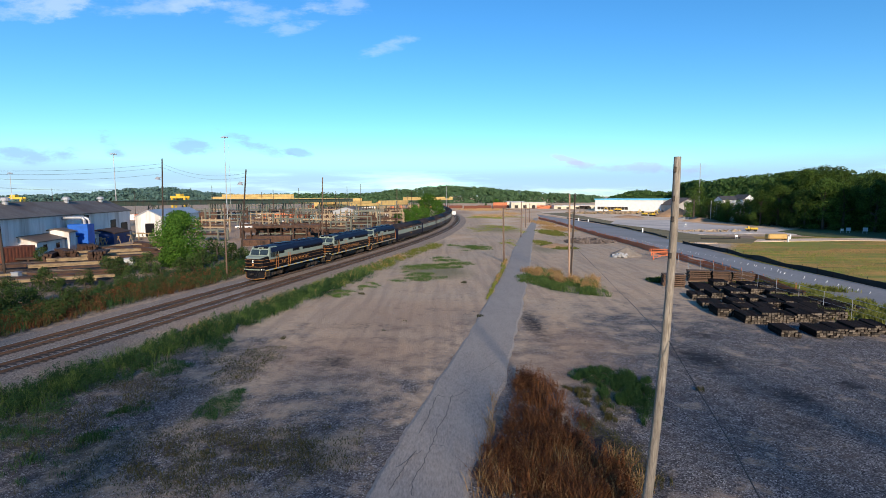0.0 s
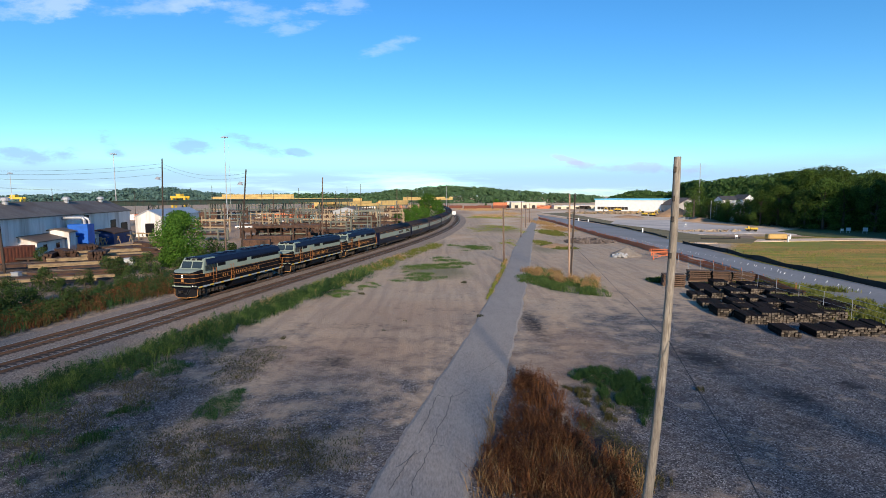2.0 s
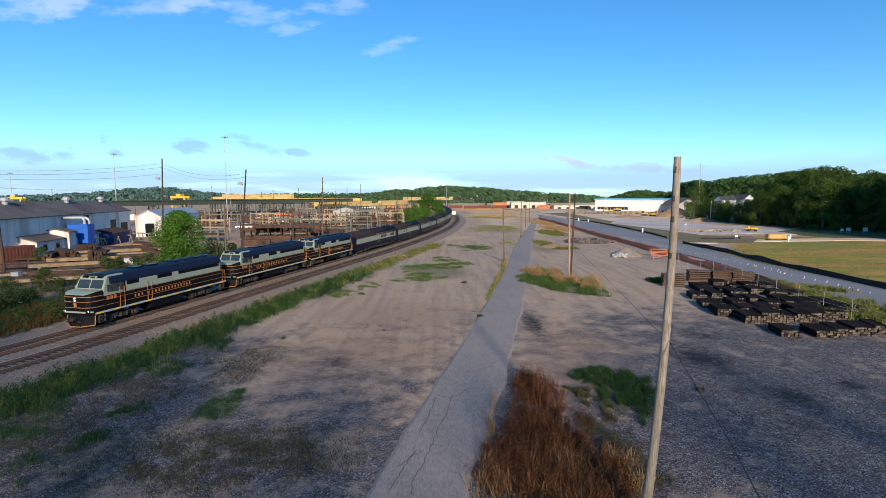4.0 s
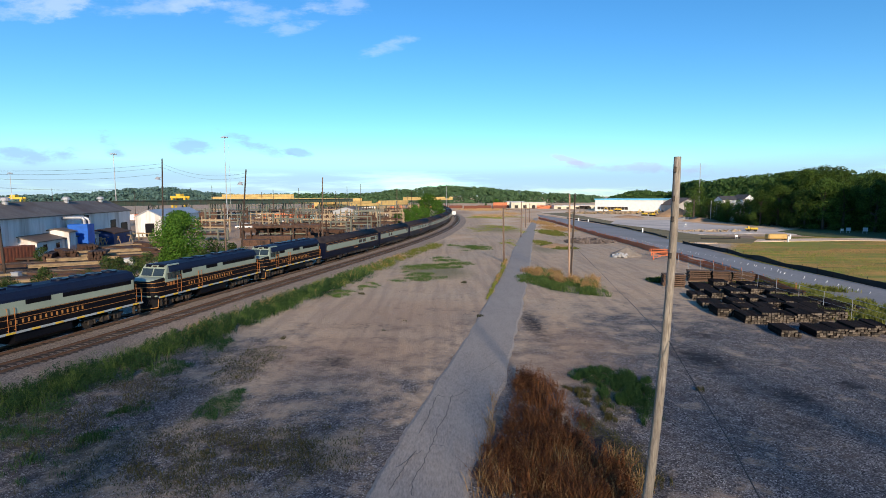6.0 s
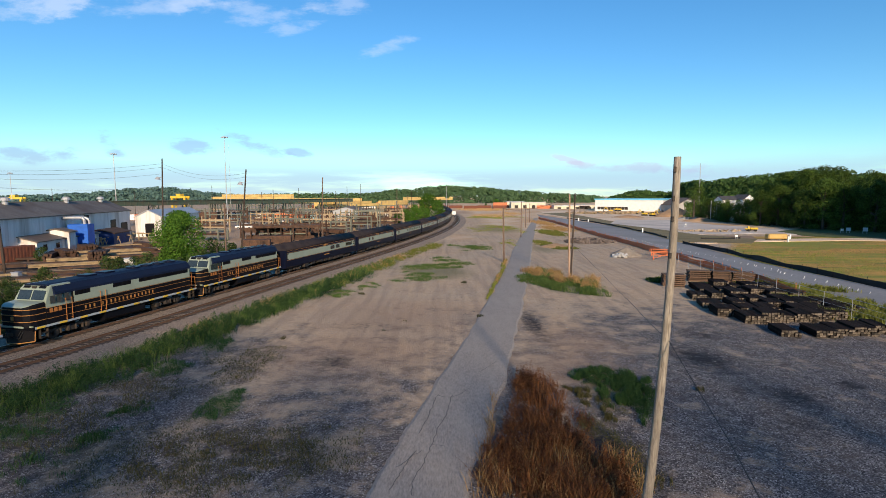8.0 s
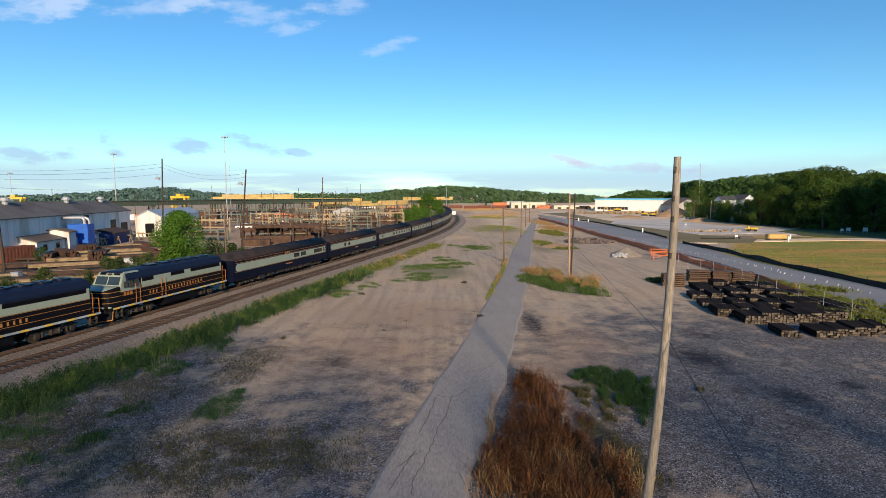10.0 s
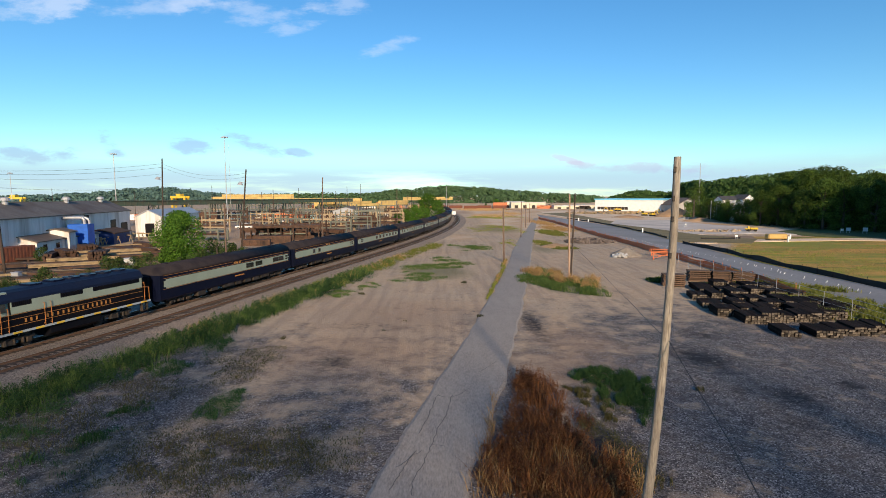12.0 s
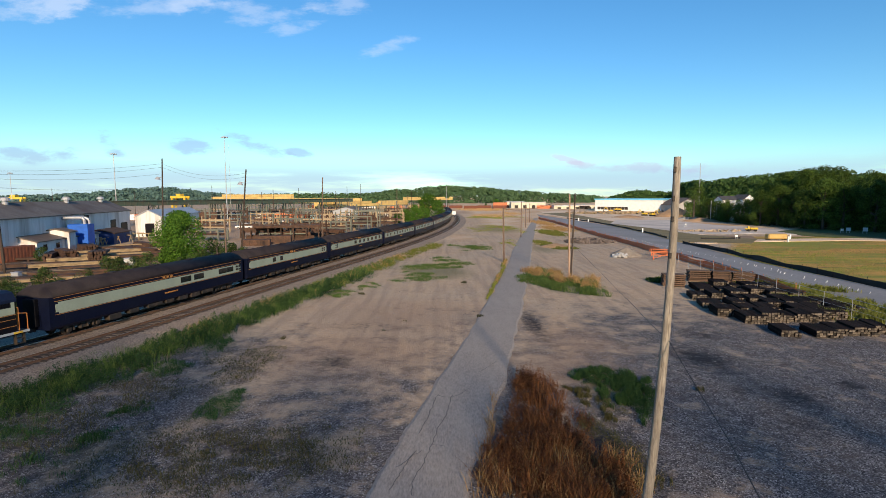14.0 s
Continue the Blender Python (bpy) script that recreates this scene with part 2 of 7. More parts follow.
SAND = surface("heaped_soil", (0.36, 0.22, 0.12), (0.47, 0.30, 0.17), 0.3, 0.95, 0.5, c3=(0.27, 0.16, 0.09), patch=0.6)
RUBBLE = surface("broken_rubble", (0.09, 0.07, 0.06), (0.22, 0.175, 0.15), 0.9, 0.95, 0.5, island=0.5)
ORANGE_MESH = surface("orange_safety_net", (0.62, 0.15, 0.05), (0.72, 0.21, 0.08), 1.5, 0.7, 0.1, c3=(0.5, 0.10, 0.03), patch=0.4)
BLACKFAB = surface("black_silt_fabric", (0.014, 0.014, 0.015), (0.022, 0.022, 0.022), 1.0, 0.8, 0.2)
RUBBER = surface("tyre_rubber", (0.016, 0.016, 0.017), (0.024, 0.024, 0.024), 3, 0.85, 0.1)
REDWHITE = surface("orange_container_paint", (0.52, 0.15, 0.06), (0.6, 0.2, 0.08), 0.6, 0.6, 0.05, c3=(0.36, 0.10, 0.05), patch=0.5, obj=0.25)
CYANPAINT = surface("pale_cyan_paint", (0.26, 0.48, 0.52), (0.32, 0.54, 0.58), 0.6, 0.6, 0.05)
BARK = surface("tree_bark", (0.07, 0.052, 0.04), (0.12, 0.092, 0.07), 2.5, 0.95, 0.7, streak=0.2)
LEAF_BRIGHT = leafy("bright_green_leaves", (0.028, 0.088, 0.010), (0.115, 0.225, 0.028))
LEAF_DARK = leafy("woodland_leaves", (0.012, 0.032, 0.007), (0.115, 0.185, 0.032))
LEAF_BUSH = leafy("dull_bush_leaves", (0.020, 0.048, 0.012), (0.080, 0.115, 0.032))
# horizon leaves: distance haze is painted in as a paler green
LEAF_FAR_HAZED = leafy("haze_paled_woodland_leaves", (0.07, 0.13, 0.06), (0.12, 0.20, 0.09))
GRASS_GREEN = leafy("green_weeds", (0.035, 0.082, 0.02), (0.13, 0.18, 0.05))
GRASS_DEEP = leafy("deep_green_weeds", (0.014, 0.045, 0.015), (0.05, 0.10, 0.03))
GRASS_DRY = leafy("dry_weeds", (0.29, 0.165, 0.07), (0.46, 0.31, 0.14))
GRASS_BROWN = leafy("brown_dead_weeds", (0.085, 0.04, 0.022), (0.25, 0.13, 0.07))
GRASS_RUST = leafy("rust_brown_stalks", (0.045, 0.018, 0.009), (0.25, 0.105, 0.042))
GRASS_DULL = leafy("dull_moss_grass", (0.035, 0.042, 0.016), (0.12, 0.105, 0.045))
GRASS_OLIVE = leafy("olive_grass", (0.12, 0.155, 0.03), (0.26, 0.25, 0.06))
HEADLIGHT = glow("lit_headlight", (1.0, 0.93, 0.78), 3.0)

# ---- building blocks ----


def part(name, bm, material, parent=None, label="", smooth=False):
    """Links a bmesh as one mesh object, under a thing where one is given."""
    me = bpy.data.meshes.new(name)
    bm.to_mesh(me)
    bm.free()
    me.materials.append(material)
    if smooth:
        me.polygons.foreach_set("use_smooth", [True] * len(me.polygons))
    ob = new(name, me)
    if parent is not None:
        ob.parent = parent
    return tagged(ob, label)


def raw(name, verts, faces, material, parent=None):
    me = bpy.data.meshes.new(name)
    me.from_pydata(verts, [], faces)
    me.materials.append(material)
    ob = new(name, me)
    if parent is not None:
        ob.parent = parent
    return ob


def box(bm, x0, x1, y0, y1, z0, z1, m=None, bevel=0.0):
    """A block between two corners, placed by m."""
    vs = [bm.verts.new((x, y, z)) for z in (z0, z1) for x, y in ((x0, y0), (x1, y0), (x1, y1), (x0, y1))]
    fs = [bm.faces.new([vs[i] for i in q]) for q in ((3, 2, 1, 0), (4, 5, 6, 7), (0, 1, 5, 4), (1, 2, 6, 5), (2, 3, 7, 6), (3, 0, 4, 7))]
    if bevel:
        es = list({e for f in fs for e in f.edges})
        out = bmesh.ops.bevel(bm, geom=es, offset=bevel, segments=1, affect="EDGES")
        vs = list({v for f in out["faces"] for v in f.verts} | {v for v in vs if v.is_valid})
    if m is not None:
        for v in vs:
            v.co = m @ v.co
    return bm


def tube(bm, a, b, r0, r1=None, n=8):
    """A tapered round bar from a to b."""
    a, b = Vector(a), Vector(b)
    r1 = r0 if r1 is None else r1
    q = (b - a).to_track_quat("Z", "Y")
    rings = []
    for c, r in ((a, r0), (b, r1)):
        rings.append([bm.verts.new(c + q @ Vector((r * math.cos(k * 2 * math.pi / n), r * math.sin(k * 2 * math.pi / n), 0))) for k in range(n)])
    for k in range(n):
        bm.faces.new((rings[0][k], rings[0][(k + 1) % n], rings[1][(k + 1) % n], rings[1][k]))
    bm.faces.new(rings[0][::-1])
    bm.faces.new(rings[1])
    return bm


def extrude(bm, profile, y0, y1, m=None):
    """A closed (x, z) outline drawn out along y."""
    a = [bm.verts.new((x, y0, z)) for x, z in profile]
    b = [bm.verts.new((x, y1, z)) for x, z in profile]
    n = len(profile)
    for k in range(n):
        bm.faces.new((a[k], a[(k + 1) % n], b[(k + 1) % n], b[k]))
    bm.faces.new(a[::-1])
    bm.faces.new(b)
    bmesh.ops.recalc_face_normals(bm, faces=bm.faces[:])
    if m is not None:
        for v in a + b:
            v.co = m @ v.co
    return bm


def B():
    return bmesh.new()


def thing(name, m, label, category, group="", kind=""):
    e = new(name)
    e.empty_display_size = 0.2
    e.matrix_basis = m
    return tagged(e, label, category, group, kind)


def heading(x0, y0, x1, y1):
    """Turn about z that lays local +y along the way from one spot to another."""
    return math.degrees(math.atan2(-(x1 - x0), y1 - y0))


# ---- the railway line ----
BEND = (-4.7489386, 81.42366, -513.75217, 1429.786787, -1517.406004)
NEAR_Y, FAR_Y = 33.0, 420.0


def near_x(y):
    u = math.log(y)
    return (((BEND[0] * u + BEND[1]) * u + BEND[2]) * u + BEND[3]) * u + BEND[4]


def line_points(offset):
    """The centre line every metre, shifted sideways; straight before and after the bend."""
    pts = []
    y = NEAR_Y
    slope0 = (near_x(NEAR_Y + 12) - near_x(NEAR_Y)) / 12
    slope1 = (near_x(FAR_Y) - near_x(FAR_Y - 5)) / 5
    for y in range(-110, 620):
        if y < NEAR_Y:
            x, s = near_x(NEAR_Y) + slope0 * (y - NEAR_Y), slope0
        elif y > FAR_Y:
            x, s = near_x(FAR_Y) + slope1 * (y - FAR_Y), slope1
        else:
            x, s = near_x(y), (near_x(y + 0.5) - near_x(y - 0.5))
        d = Vector((s, 1)).normalized()
        pts.append(Vector((x - offset * d.y, y + offset * d.x)))
    return pts


LINES = {"near": line_points(0.0), "far": line_points(4.1)}
far_pts = LINES["far"]
far_s = np.concatenate([[0], np.cumsum([(b - a).length for a, b in zip(far_pts, far_pts[1:])])])
start = np.interp(33.0, [p.y for p in far_pts], far_s)


def on_line(s):
    """The spot s metres along the train's track from the near end of the bend."""
    return Vector((float(np.interp(s + start, far_s, [p.x for p in far_pts])), float(np.interp(s + start, far_s, [p.y for p in far_pts]))))


RAIL_Z = 0.42
def ribbon(name, pts, halves, z, material, parent=None):
    """A strip along a line: halves are (sideways, height) pairs across it."""
    verts, faces = [], []
    n = len(halves)
    for i, p in enumerate(pts):
        d = (pts[min(i + 1, len(pts) - 1)] - pts[max(i - 1, 0)]).normalized()
        for s, h in halves:
            verts.append((p.x + d.y * s, p.y - d.x * s, z + h))
    for i in range(len(pts) - 1):
        for k in range(n - 1):
            faces.append((i * n + k, i * n + k + 1, (i + 1) * n + k + 1, (i + 1) * n + k))
    return raw(name, verts, faces, material, parent)


def ballast_bed():
    rng = random.Random(4)
    verts, faces = [], []
    prof = [(-8.2, -0.02), (-7.0, 0.14), (-6.0, 0.24), (-5.5, 0.25), (-4.9, 0.20), (-4.1, 0.19), (-3.3, 0.20), (-2.7, 0.25), (-2.05, 0.25), (-1.4, 0.25), (-0.8, 0.225), (0, 0.235), (0.8, 0.225), (1.4, 0.25), (1.9, 0.22), (2.9, 0.1), (4.1, -0.03)]
    pts = LINES["near"]
    for i, p in enumerate(pts):
        d = (pts[min(i + 1, len(pts) - 1)] - pts[max(i - 1, 0)]).normalized()
        for s, h in prof:
            s2 = s + rng.uniform(-0.25, 0.25) * (s > 1.5 or s < -5.6)
            verts.append((p.x + d.y * s2, p.y - d.x * s2, h + rng.uniform(-0.015, 0.02)))
    n = len(prof)
    for i in range(len(pts) - 1):
        for k in range(n - 1):
            faces.append((i * n + k, i * n + k + 1, (i + 1) * n + k + 1, (i + 1) * n + k))
    ob = raw("ballast", verts, faces, BALLAST)
    return tagged(ob, "grey-brown crushed stone ballast under two tracks", "ballast", kind="structure")


STAINED = surface("rust_stained_ballast", (0.030, 0.020, 0.016), (0.13, 0.085, 0.062), 0.9, 0.95, 0.8, fine=12.0, c3=(0.16, 0.11, 0.08), patch=0.5)


def tracks():
    for key in ("far", "near"):
        pts = LINES[key]
        t = thing("railway_track", Matrix(), "steel rails on dark sleepers in ballast", "track", "tracks of the line", "structure")
        for side in (-0.76, 0.76):
            prof = [(side - 0.07, 0.0), (side - 0.02, 0.03), (side - 0.036, 0.13), (side - 0.034, 0.165), (side + 0.034, 0.165), (side + 0.036, 0.13), (side + 0.02, 0.03), (side + 0.07, 0.0)]
            ribbon("rail", pts, prof, RAIL_Z - 0.165, RAIL, t)
            ribbon("rust_stain", pts[125:520], [(side - 0.40, -0.012), (side - 0.2, 0.006), (side + 0.2, 0.006), (side + 0.40, -0.012)], 0.242, STAINED, t)
            ribbon("rail_head", pts, [(side - 0.03, 0), (side + 0.03, 0)], RAIL_Z + 0.004, RAILTOP, t)
        bm = box(B(), -1.28, 1.28, -0.11, 0.11, -0.15, 0.018)
        first = part("sleeper", bm, SLEEPER, t)
        rng = random.Random(9)
        arc = [0.0]
        for a, b in zip(pts, pts[1:]):
            arc.append(arc[-1] + (b - a).length)
        ys = [p.y for p in pts]
        s = np.interp(24.0, ys, arc)
        k, rest_v, rest_f = 0, [], []
        while s < np.interp(400.0, ys, arc):
            x, y = np.interp(s, arc, [p.x for p in pts]), np.interp(s, arc, ys)
            x2 = np.interp(s + 1, arc, [p.x for p in pts])
            y2 = np.interp(s + 1, arc, ys)
            m = pose(x, y, RAIL_Z - 0.165 + rng.uniform(-0.01, 0.01), 0, 0, heading(x, y, x2, y2) + rng.uniform(-1, 1))
            if k < 150:
                ob = first if k == 0 else new("sleeper", first.data)
                ob.parent = t
                ob.matrix_basis = m
            else:
                base = len(rest_v)
                rest_v += [tuple(m @ v.co) for v in first.data.vertices]
                rest_f += [tuple(base + i for i in p.vertices) for p in first.data.polygons]
            s += 0.53
            k += 1
        tagged(raw("far_sleepers", rest_v, rest_f, SLEEPER, t), kind="stuff")


# ---- train ----

def wheelset(parent, y, r):
    bm = B()
    for s in (-1, 1):
        tube(bm, (s * 0.68, 0, 0), (s * 0.80, 0, 0), r, r, 20)
        tube(bm, (s * 0.80, 0, 0), (s * 0.84, 0, 0), r * 0.45, r * 0.35, 10)
        box(bm, s * 0.80, s * 0.82, -r * 0.75, r * 0.75, -0.05, 0.05)
    tube(bm, (-0.7, 0, 0), (0.7, 0, 0), 0.09, 0.09, 8)
    w = part("wheelset", bm, STEEL_DARK, parent)
    w.matrix_basis = pose(0, y, r)
    return w


def bogie(parent, y, base, r, axles=2):
    bm = B()
    for s in (-1, 1):
        box(bm, s * 0.95 - 0.09, s * 0.95 + 0.09, y - base / 2 - 0.5, y + base / 2 + 0.5, r + 0.10, r + 0.34, bevel=0.03)
        for k in (-1, 1):
            box(bm, s * 1.0 - 0.12, s * 1.0 + 0.12, y + k * base / 2 - 0.2, y + k * base / 2 + 0.2, r - 0.2, r + 0.2, bevel=0.04)
            tube(bm, (s * 1.02, y + k * base / 2 - 0.42 * k, r - 0.15), (s * 1.02, y + k * base / 2 - 0.42 * k, r + 0.25), 0.10, 0.10, 8)
        box(bm, s * 0.98 - 0.14, s * 0.98 + 0.14, y - 0.45, y + 0.45, r - 0.16, r + 0.2, bevel=0.05)
        for k in (-1, 1):
            tube(bm, (s * 1.08, y + k * 0.3, r - 0.14), (s * 1.08, y + k * 0.3, r + 0.3), 0.09, 0.09, 8)
    box(bm, -0.9, 0.9, y - 0.25, y + 0.25, r + 0.05, r + 0.3)
    part("bogie_frame", bm, STEEL_DARK, parent)
    return [wheelset(parent, y - base / 2, r), wheelset(parent, y + base / 2, r)]


def locomotive(rear):
    """A cowl diesel locomotive, nose towards +y, z from the rail head; rear is the y of its back end."""
    R = rear + 0.85
    e = thing("locomotive", Matrix(), "black and grey-green diesel locomotive with gold lining and navy roof", "locomotive", "locomotives of the train")
    # underframe and sill
    bm = B()
    box(bm, -1.5, 1.5, rear, 8.3, 1.12, 1.34, bevel=0.02)
    part("underframe", bm, BLACK, e)
    for s in (-1, 1):
        bm = box(B(), s * 1.535 - 0.02, s * 1.535 + 0.02, rear + 0.05, 8.1, 1.20, 1.36)
        part("sill", bm, surface("sill_grey", (0.34, 0.38, 0.42), (0.4, 0.44, 0.47), 1, 0.5, 0.0), e, "pale grey side sill")
        for k in range(10):
            y = rear + 0.55 + k * (7.35 - rear) / 9.3
            bm = box(B(), s * 1.56 - 0.012, s * 1.56 + 0.012, y, y + 0.62, 1.21, 1.35)
            part("reflector_strip", bm, YELLOW, e, "yellow reflective strip")
    # cowl body
    prof = [(-1.5, 1.34), (1.5, 1.34), (1.5, 3.62), (1.18, 4.05), (-1.18, 4.05), (-1.5, 3.62)]
    part("cowl", extrude(B(), prof, R, 4.9), BLACK, e)
    # roof
    prof = [(-1.53, 3.46), (-1.53, 3.66), (-1.22, 4.12), (-0.7, 4.24), (0.7, 4.24), (1.22, 4.12), (1.53, 3.66), (1.53, 3.46), (1.2, 3.40), (-1.2, 3.40)]
    roof = part("roof", extrude(B(), prof, R - 0.05, 6.4), ROOF_BLUE, e, "navy blue roof")
    for k, y in enumerate((R + 1.1, R + 2.6, R + 4.1, R + 5.6, 0.4, 2.2)):
        bm = B()
        if k < 4:
            tube(bm, (0, y, 4.2), (0, y, 4.38), 0.62, 0.60, 18)
            tube(bm, (0, y, 4.38), (0, y, 4.42), 0.22, 0.18, 10)
        else:
            box(bm, -0.55, 0.55, y - 0.5, y + 0.5, 4.2, 4.36, bevel=0.04)
        part("roof_fan" if k < 4 else "exhaust_box", bm, NAVY, roof)
    # side bands: pale band with dark grilles above
    for s in (-1, 1):
        bm = B()
        box(bm, s * 1.515 - 0.018, s * 1.515 + 0.018, R + 0.1, 4.88, 2.62, 3.12)
        for a, b in ((R + 0.1, R + 0.35), (-1.6, -0.7), (1.2, 3.4), (4.8, 4.88)):
            box(bm, s * 1.513 - 0.018, s * 1.513 + 0.018, a, b, 3.12, 3.47)
        part("side_band", bm, GREYGREEN, e, "grey-green side band")
        for a, b in ((R + 0.35, -1.6), (-0.7, 1.2), (3.4, 4.8)):
            bm = B()
            box(bm, s * 1.52 - 0.01, s * 1.52 + 0.01, a, b, 3.12, 3.46)
            n = int((b - a) / 0.14)
            for q in range(n):
                box(bm, s * 1.54 - 0.012, s * 1.54 + 0.012, a + 0.05 + q * 0.14, a + 0.10 + q * 0.14, 3.14, 3.44)
            part("air_grille", bm, BLACK, e, "black air intake grille")
        for z in (2.58, 2.26, 1.78):
            part("gold_line", box(B(), s * 1.515 - 0.016, s * 1.515 + 0.016, R + 0.05, 7.15, z - 0.013, z + 0.013), GOLD, e)
        # lettering as plain bars, one a letter
        bm = B()
        yy = [3.9, 3.5, 3.1] + [2.3 - k * 0.42 for k in range(14)]
        for y in yy:
            y = y if s < 0 else -y - 3.0
            box(bm, s * 1.52 - 0.014, s * 1.52 + 0.014, y - 0.06, y + 0.06, 1.89, 2.15)
        tagged(part("lettering", bm, GOLD, e, "gold lettering along the side"), kind="stuff")
        # cab side: emblem, door, windows, grab rails
        bm = B()
        for q in range(3):
            box(bm, s * 1.52 - 0.016, s * 1.52 + 0.016, 5.95 + q * 0.36, 6.2 + q * 0.36, 2.2, 2.5)
        tagged(part("emblem", bm, ORANGE_RAIL, e, "orange emblem under the cab window"), kind="stuff")
        for y in (5.65, 5.15, 2.55, 2.05, R - 0.05):
            bm = B()
            tube(bm, (s * 1.62, y, 1.36), (s * 1.62, y, 3.05), 0.021, n=6)
            tube(bm, (s * 1.62, y, 3.05), (s * 1.5, y, 3.05), 0.028, n=6)
            tube(bm, (s * 1.62, y, 1.5), (s * 1.5, y, 1.5), 0.028, n=6)
            part("grab_rail", bm, ORANGE_RAIL, e, "orange grab rail")
        bm = B()
        tube(bm, (s * 1.45, rear + 0.1, 1.34), (s * 1.45, rear + 0.1, 2.5), 0.03, n=6)
        tube(bm, (s * 1.45, rear + 0.1, 2.5), (s * 1.45, R - 0.1, 2.6), 0.03, n=6)
        tube(bm, (s * 0.5, rear + 0.1, 1.34), (s * 0.5, rear + 0.1, 2.5), 0.03, n=6)
        tube(bm, (s * 0.5, rear + 0.1, 2.5), (s * 1.45, rear + 0.1, 2.5), 0.03, n=6)
        part("end_handrail", bm, ORANGE_RAIL, e, "orange end handrail")
    # cab
    bm = B()
    prof = [(4.88, 1.34), (7.15, 1.34), (7.15, 3.02), (6.74, 3.94), (6.45, 4.18), (4.88, 4.18)]
    a = [bm.verts.new((-1.5 + 0.25 * (z > 3.8), y, z)) for y, z in prof]
    b = [bm.verts.new((1.5 - 0.25 * (z > 3.8), y, z)) for y, z in prof]
    for k in range(6):
        bm.faces.new((a[k], a[(k + 1) % 6], b[(k + 1) % 6], b[k]))
    bm.faces.new(a[::-1]); bm.faces.new(b)
    bmesh.ops.recalc_face_normals(bm, faces=bm.faces[:])
    cab = part("cab", bm, GREYGREEN, e, "grey-green cab")
    part("cab_roof", box(B(), -1.12, 1.12, 6.35, 6.6, 4.12, 4.2, bevel=0.03), ROOF_BLUE, e)
    for s in (-1, 1):
        board = part("number_board", box(B(), -0.3, 0.3, -0.03, 0.03, -0.1, 0.1, bevel=0.01), BLACK, e, "black number board")
        board.matrix_basis = pose(s * 0.72, 6.66, 4.03, 42, 0, 0)
        part("number_bar", box(B(), -0.22, 0.22, -0.038, -0.031, -0.05, 0.05), WHITE, board)
    lower = part("cab_lower_side", box(B(), -1.52, 1.52, 4.9, 7.18, 1.35, 2.56), BLACK, cab)
    tilt = math.degrees(math.atan2(0.41, 0.92))
    for s in (-1, 1):
        bm = box(B(), -0.58, 0.58, -0.02, 0.02, -0.37, 0.37)
        w = part("windscreen", bm, CABGLASS, cab, "pale reflecting windscreen pane")
        w.matrix_basis = pose(s * 0.64, 6.955, 3.48, tilt, 0, 0)
        for y in (5.42, 6.05, 6.6):
            part("cab_window", box(B(), s * 1.50 - 0.02, s * 1.50 + 0.02, y - 0.2, y + 0.2, 2.84, 3.42), CABGLASS, cab, "dark cab side window")
        part("cab_door", box(B(), s * 1.5 - 0.015, s * 1.5 + 0.015, 5.2, 5.6, 1.4, 2.6), NAVY, cab)
    part("roof_headlight", box(B(), -0.2, 0.2, 6.62, 6.76, 3.92, 4.08, bevel=0.02), STEEL_DARK, cab)
    # nose
    bm = B()
    sec = ((7.13, 1.46, 1.34, 3.04), (7.9, 1.44, 1.34, 2.98), (8.25, 1.30, 1.34, 2.90), (8.5, 0.95, 1.34, 2.80))
    rings = [[bm.verts.new(v) for v in ((-w, y, z0), (w, y, z0), (w, y, z1 - 0.1), (w - 0.12, y, z1), (-w + 0.12, y, z1), (-w, y, z1 - 0.1))] for y, w, z0, z1 in sec]
    for p, q in zip(rings, rings[1:]):
        for k in range(6):
            bm.faces.new((p[k], p[(k + 1) % 6], q[(k + 1) % 6], q[k]))
    bm.faces.new(rings[0][::-1]); bm.faces.new(rings[-1])
    bmesh.ops.recalc_face_normals(bm, faces=bm.faces[:])
    nose = part("nose", bm, BLACK, e)
    bm = B()
    vs = [bm.verts.new((s * w, y, z + dz)) for dz in (0.012, 0.05) for y, w, z in ((7.15, 1.36, 3.04), (7.9, 1.34, 2.98), (8.25, 1.2, 2.90), (8.52, 0.88, 2.81)) for s in (-1, 1)]
    for k in range(3):
        bm.faces.new((vs[8 + 2 * k], vs[8 + 2 * k + 1], vs[8 + 2 * k + 3], vs[8 + 2 * k + 2]))
        bm.faces.new((vs[2 * k], vs[2 * k + 2], vs[8 + 2 * k + 2], vs[8 + 2 * k]))
        bm.faces.new((vs[2 * k + 1], vs[8 + 2 * k + 1], vs[8 + 2 * k + 3], vs[2 * k + 3]))
    bm.faces.new((vs[6], vs[7], vs[15], vs[14]))
    bmesh.ops.recalc_face_normals(bm, faces=bm.faces[:])
    part("nose_top", bm, GREYGREEN, nose, "grey-green nose top")
    for z in (1.78, 2.26, 2.66):
        bm = B()
        for y0, w0, y1, w1 in ((7.15, 1.46, 7.9, 1.44), (7.9, 1.44, 8.25, 1.30), (8.25, 1.30, 8.5, 0.95)):
            for s in (-1, 1):
                tube(bm, (s * (w0 + 0.01), y0, z), (s * (w1 + 0.01), y1, z), 0.025, n=5)
        tube(bm, (-0.96, 8.51, z), (0.96, 8.51, z), 0.025, n=5)
        part("gold_nose_line", bm, GOLD, nose)
    bm = B()
    for s in (-1, 1):
        box(bm, s * 1.0 - 0.45, s * 1.0 + 0.45, 8.18, 8.30, 1.36, 1.48)
    box(bm, -1.0, 1.0, 8.5, 8.58, 1.36, 1.48)
    part("front_sill", bm, GREYGREEN, nose)
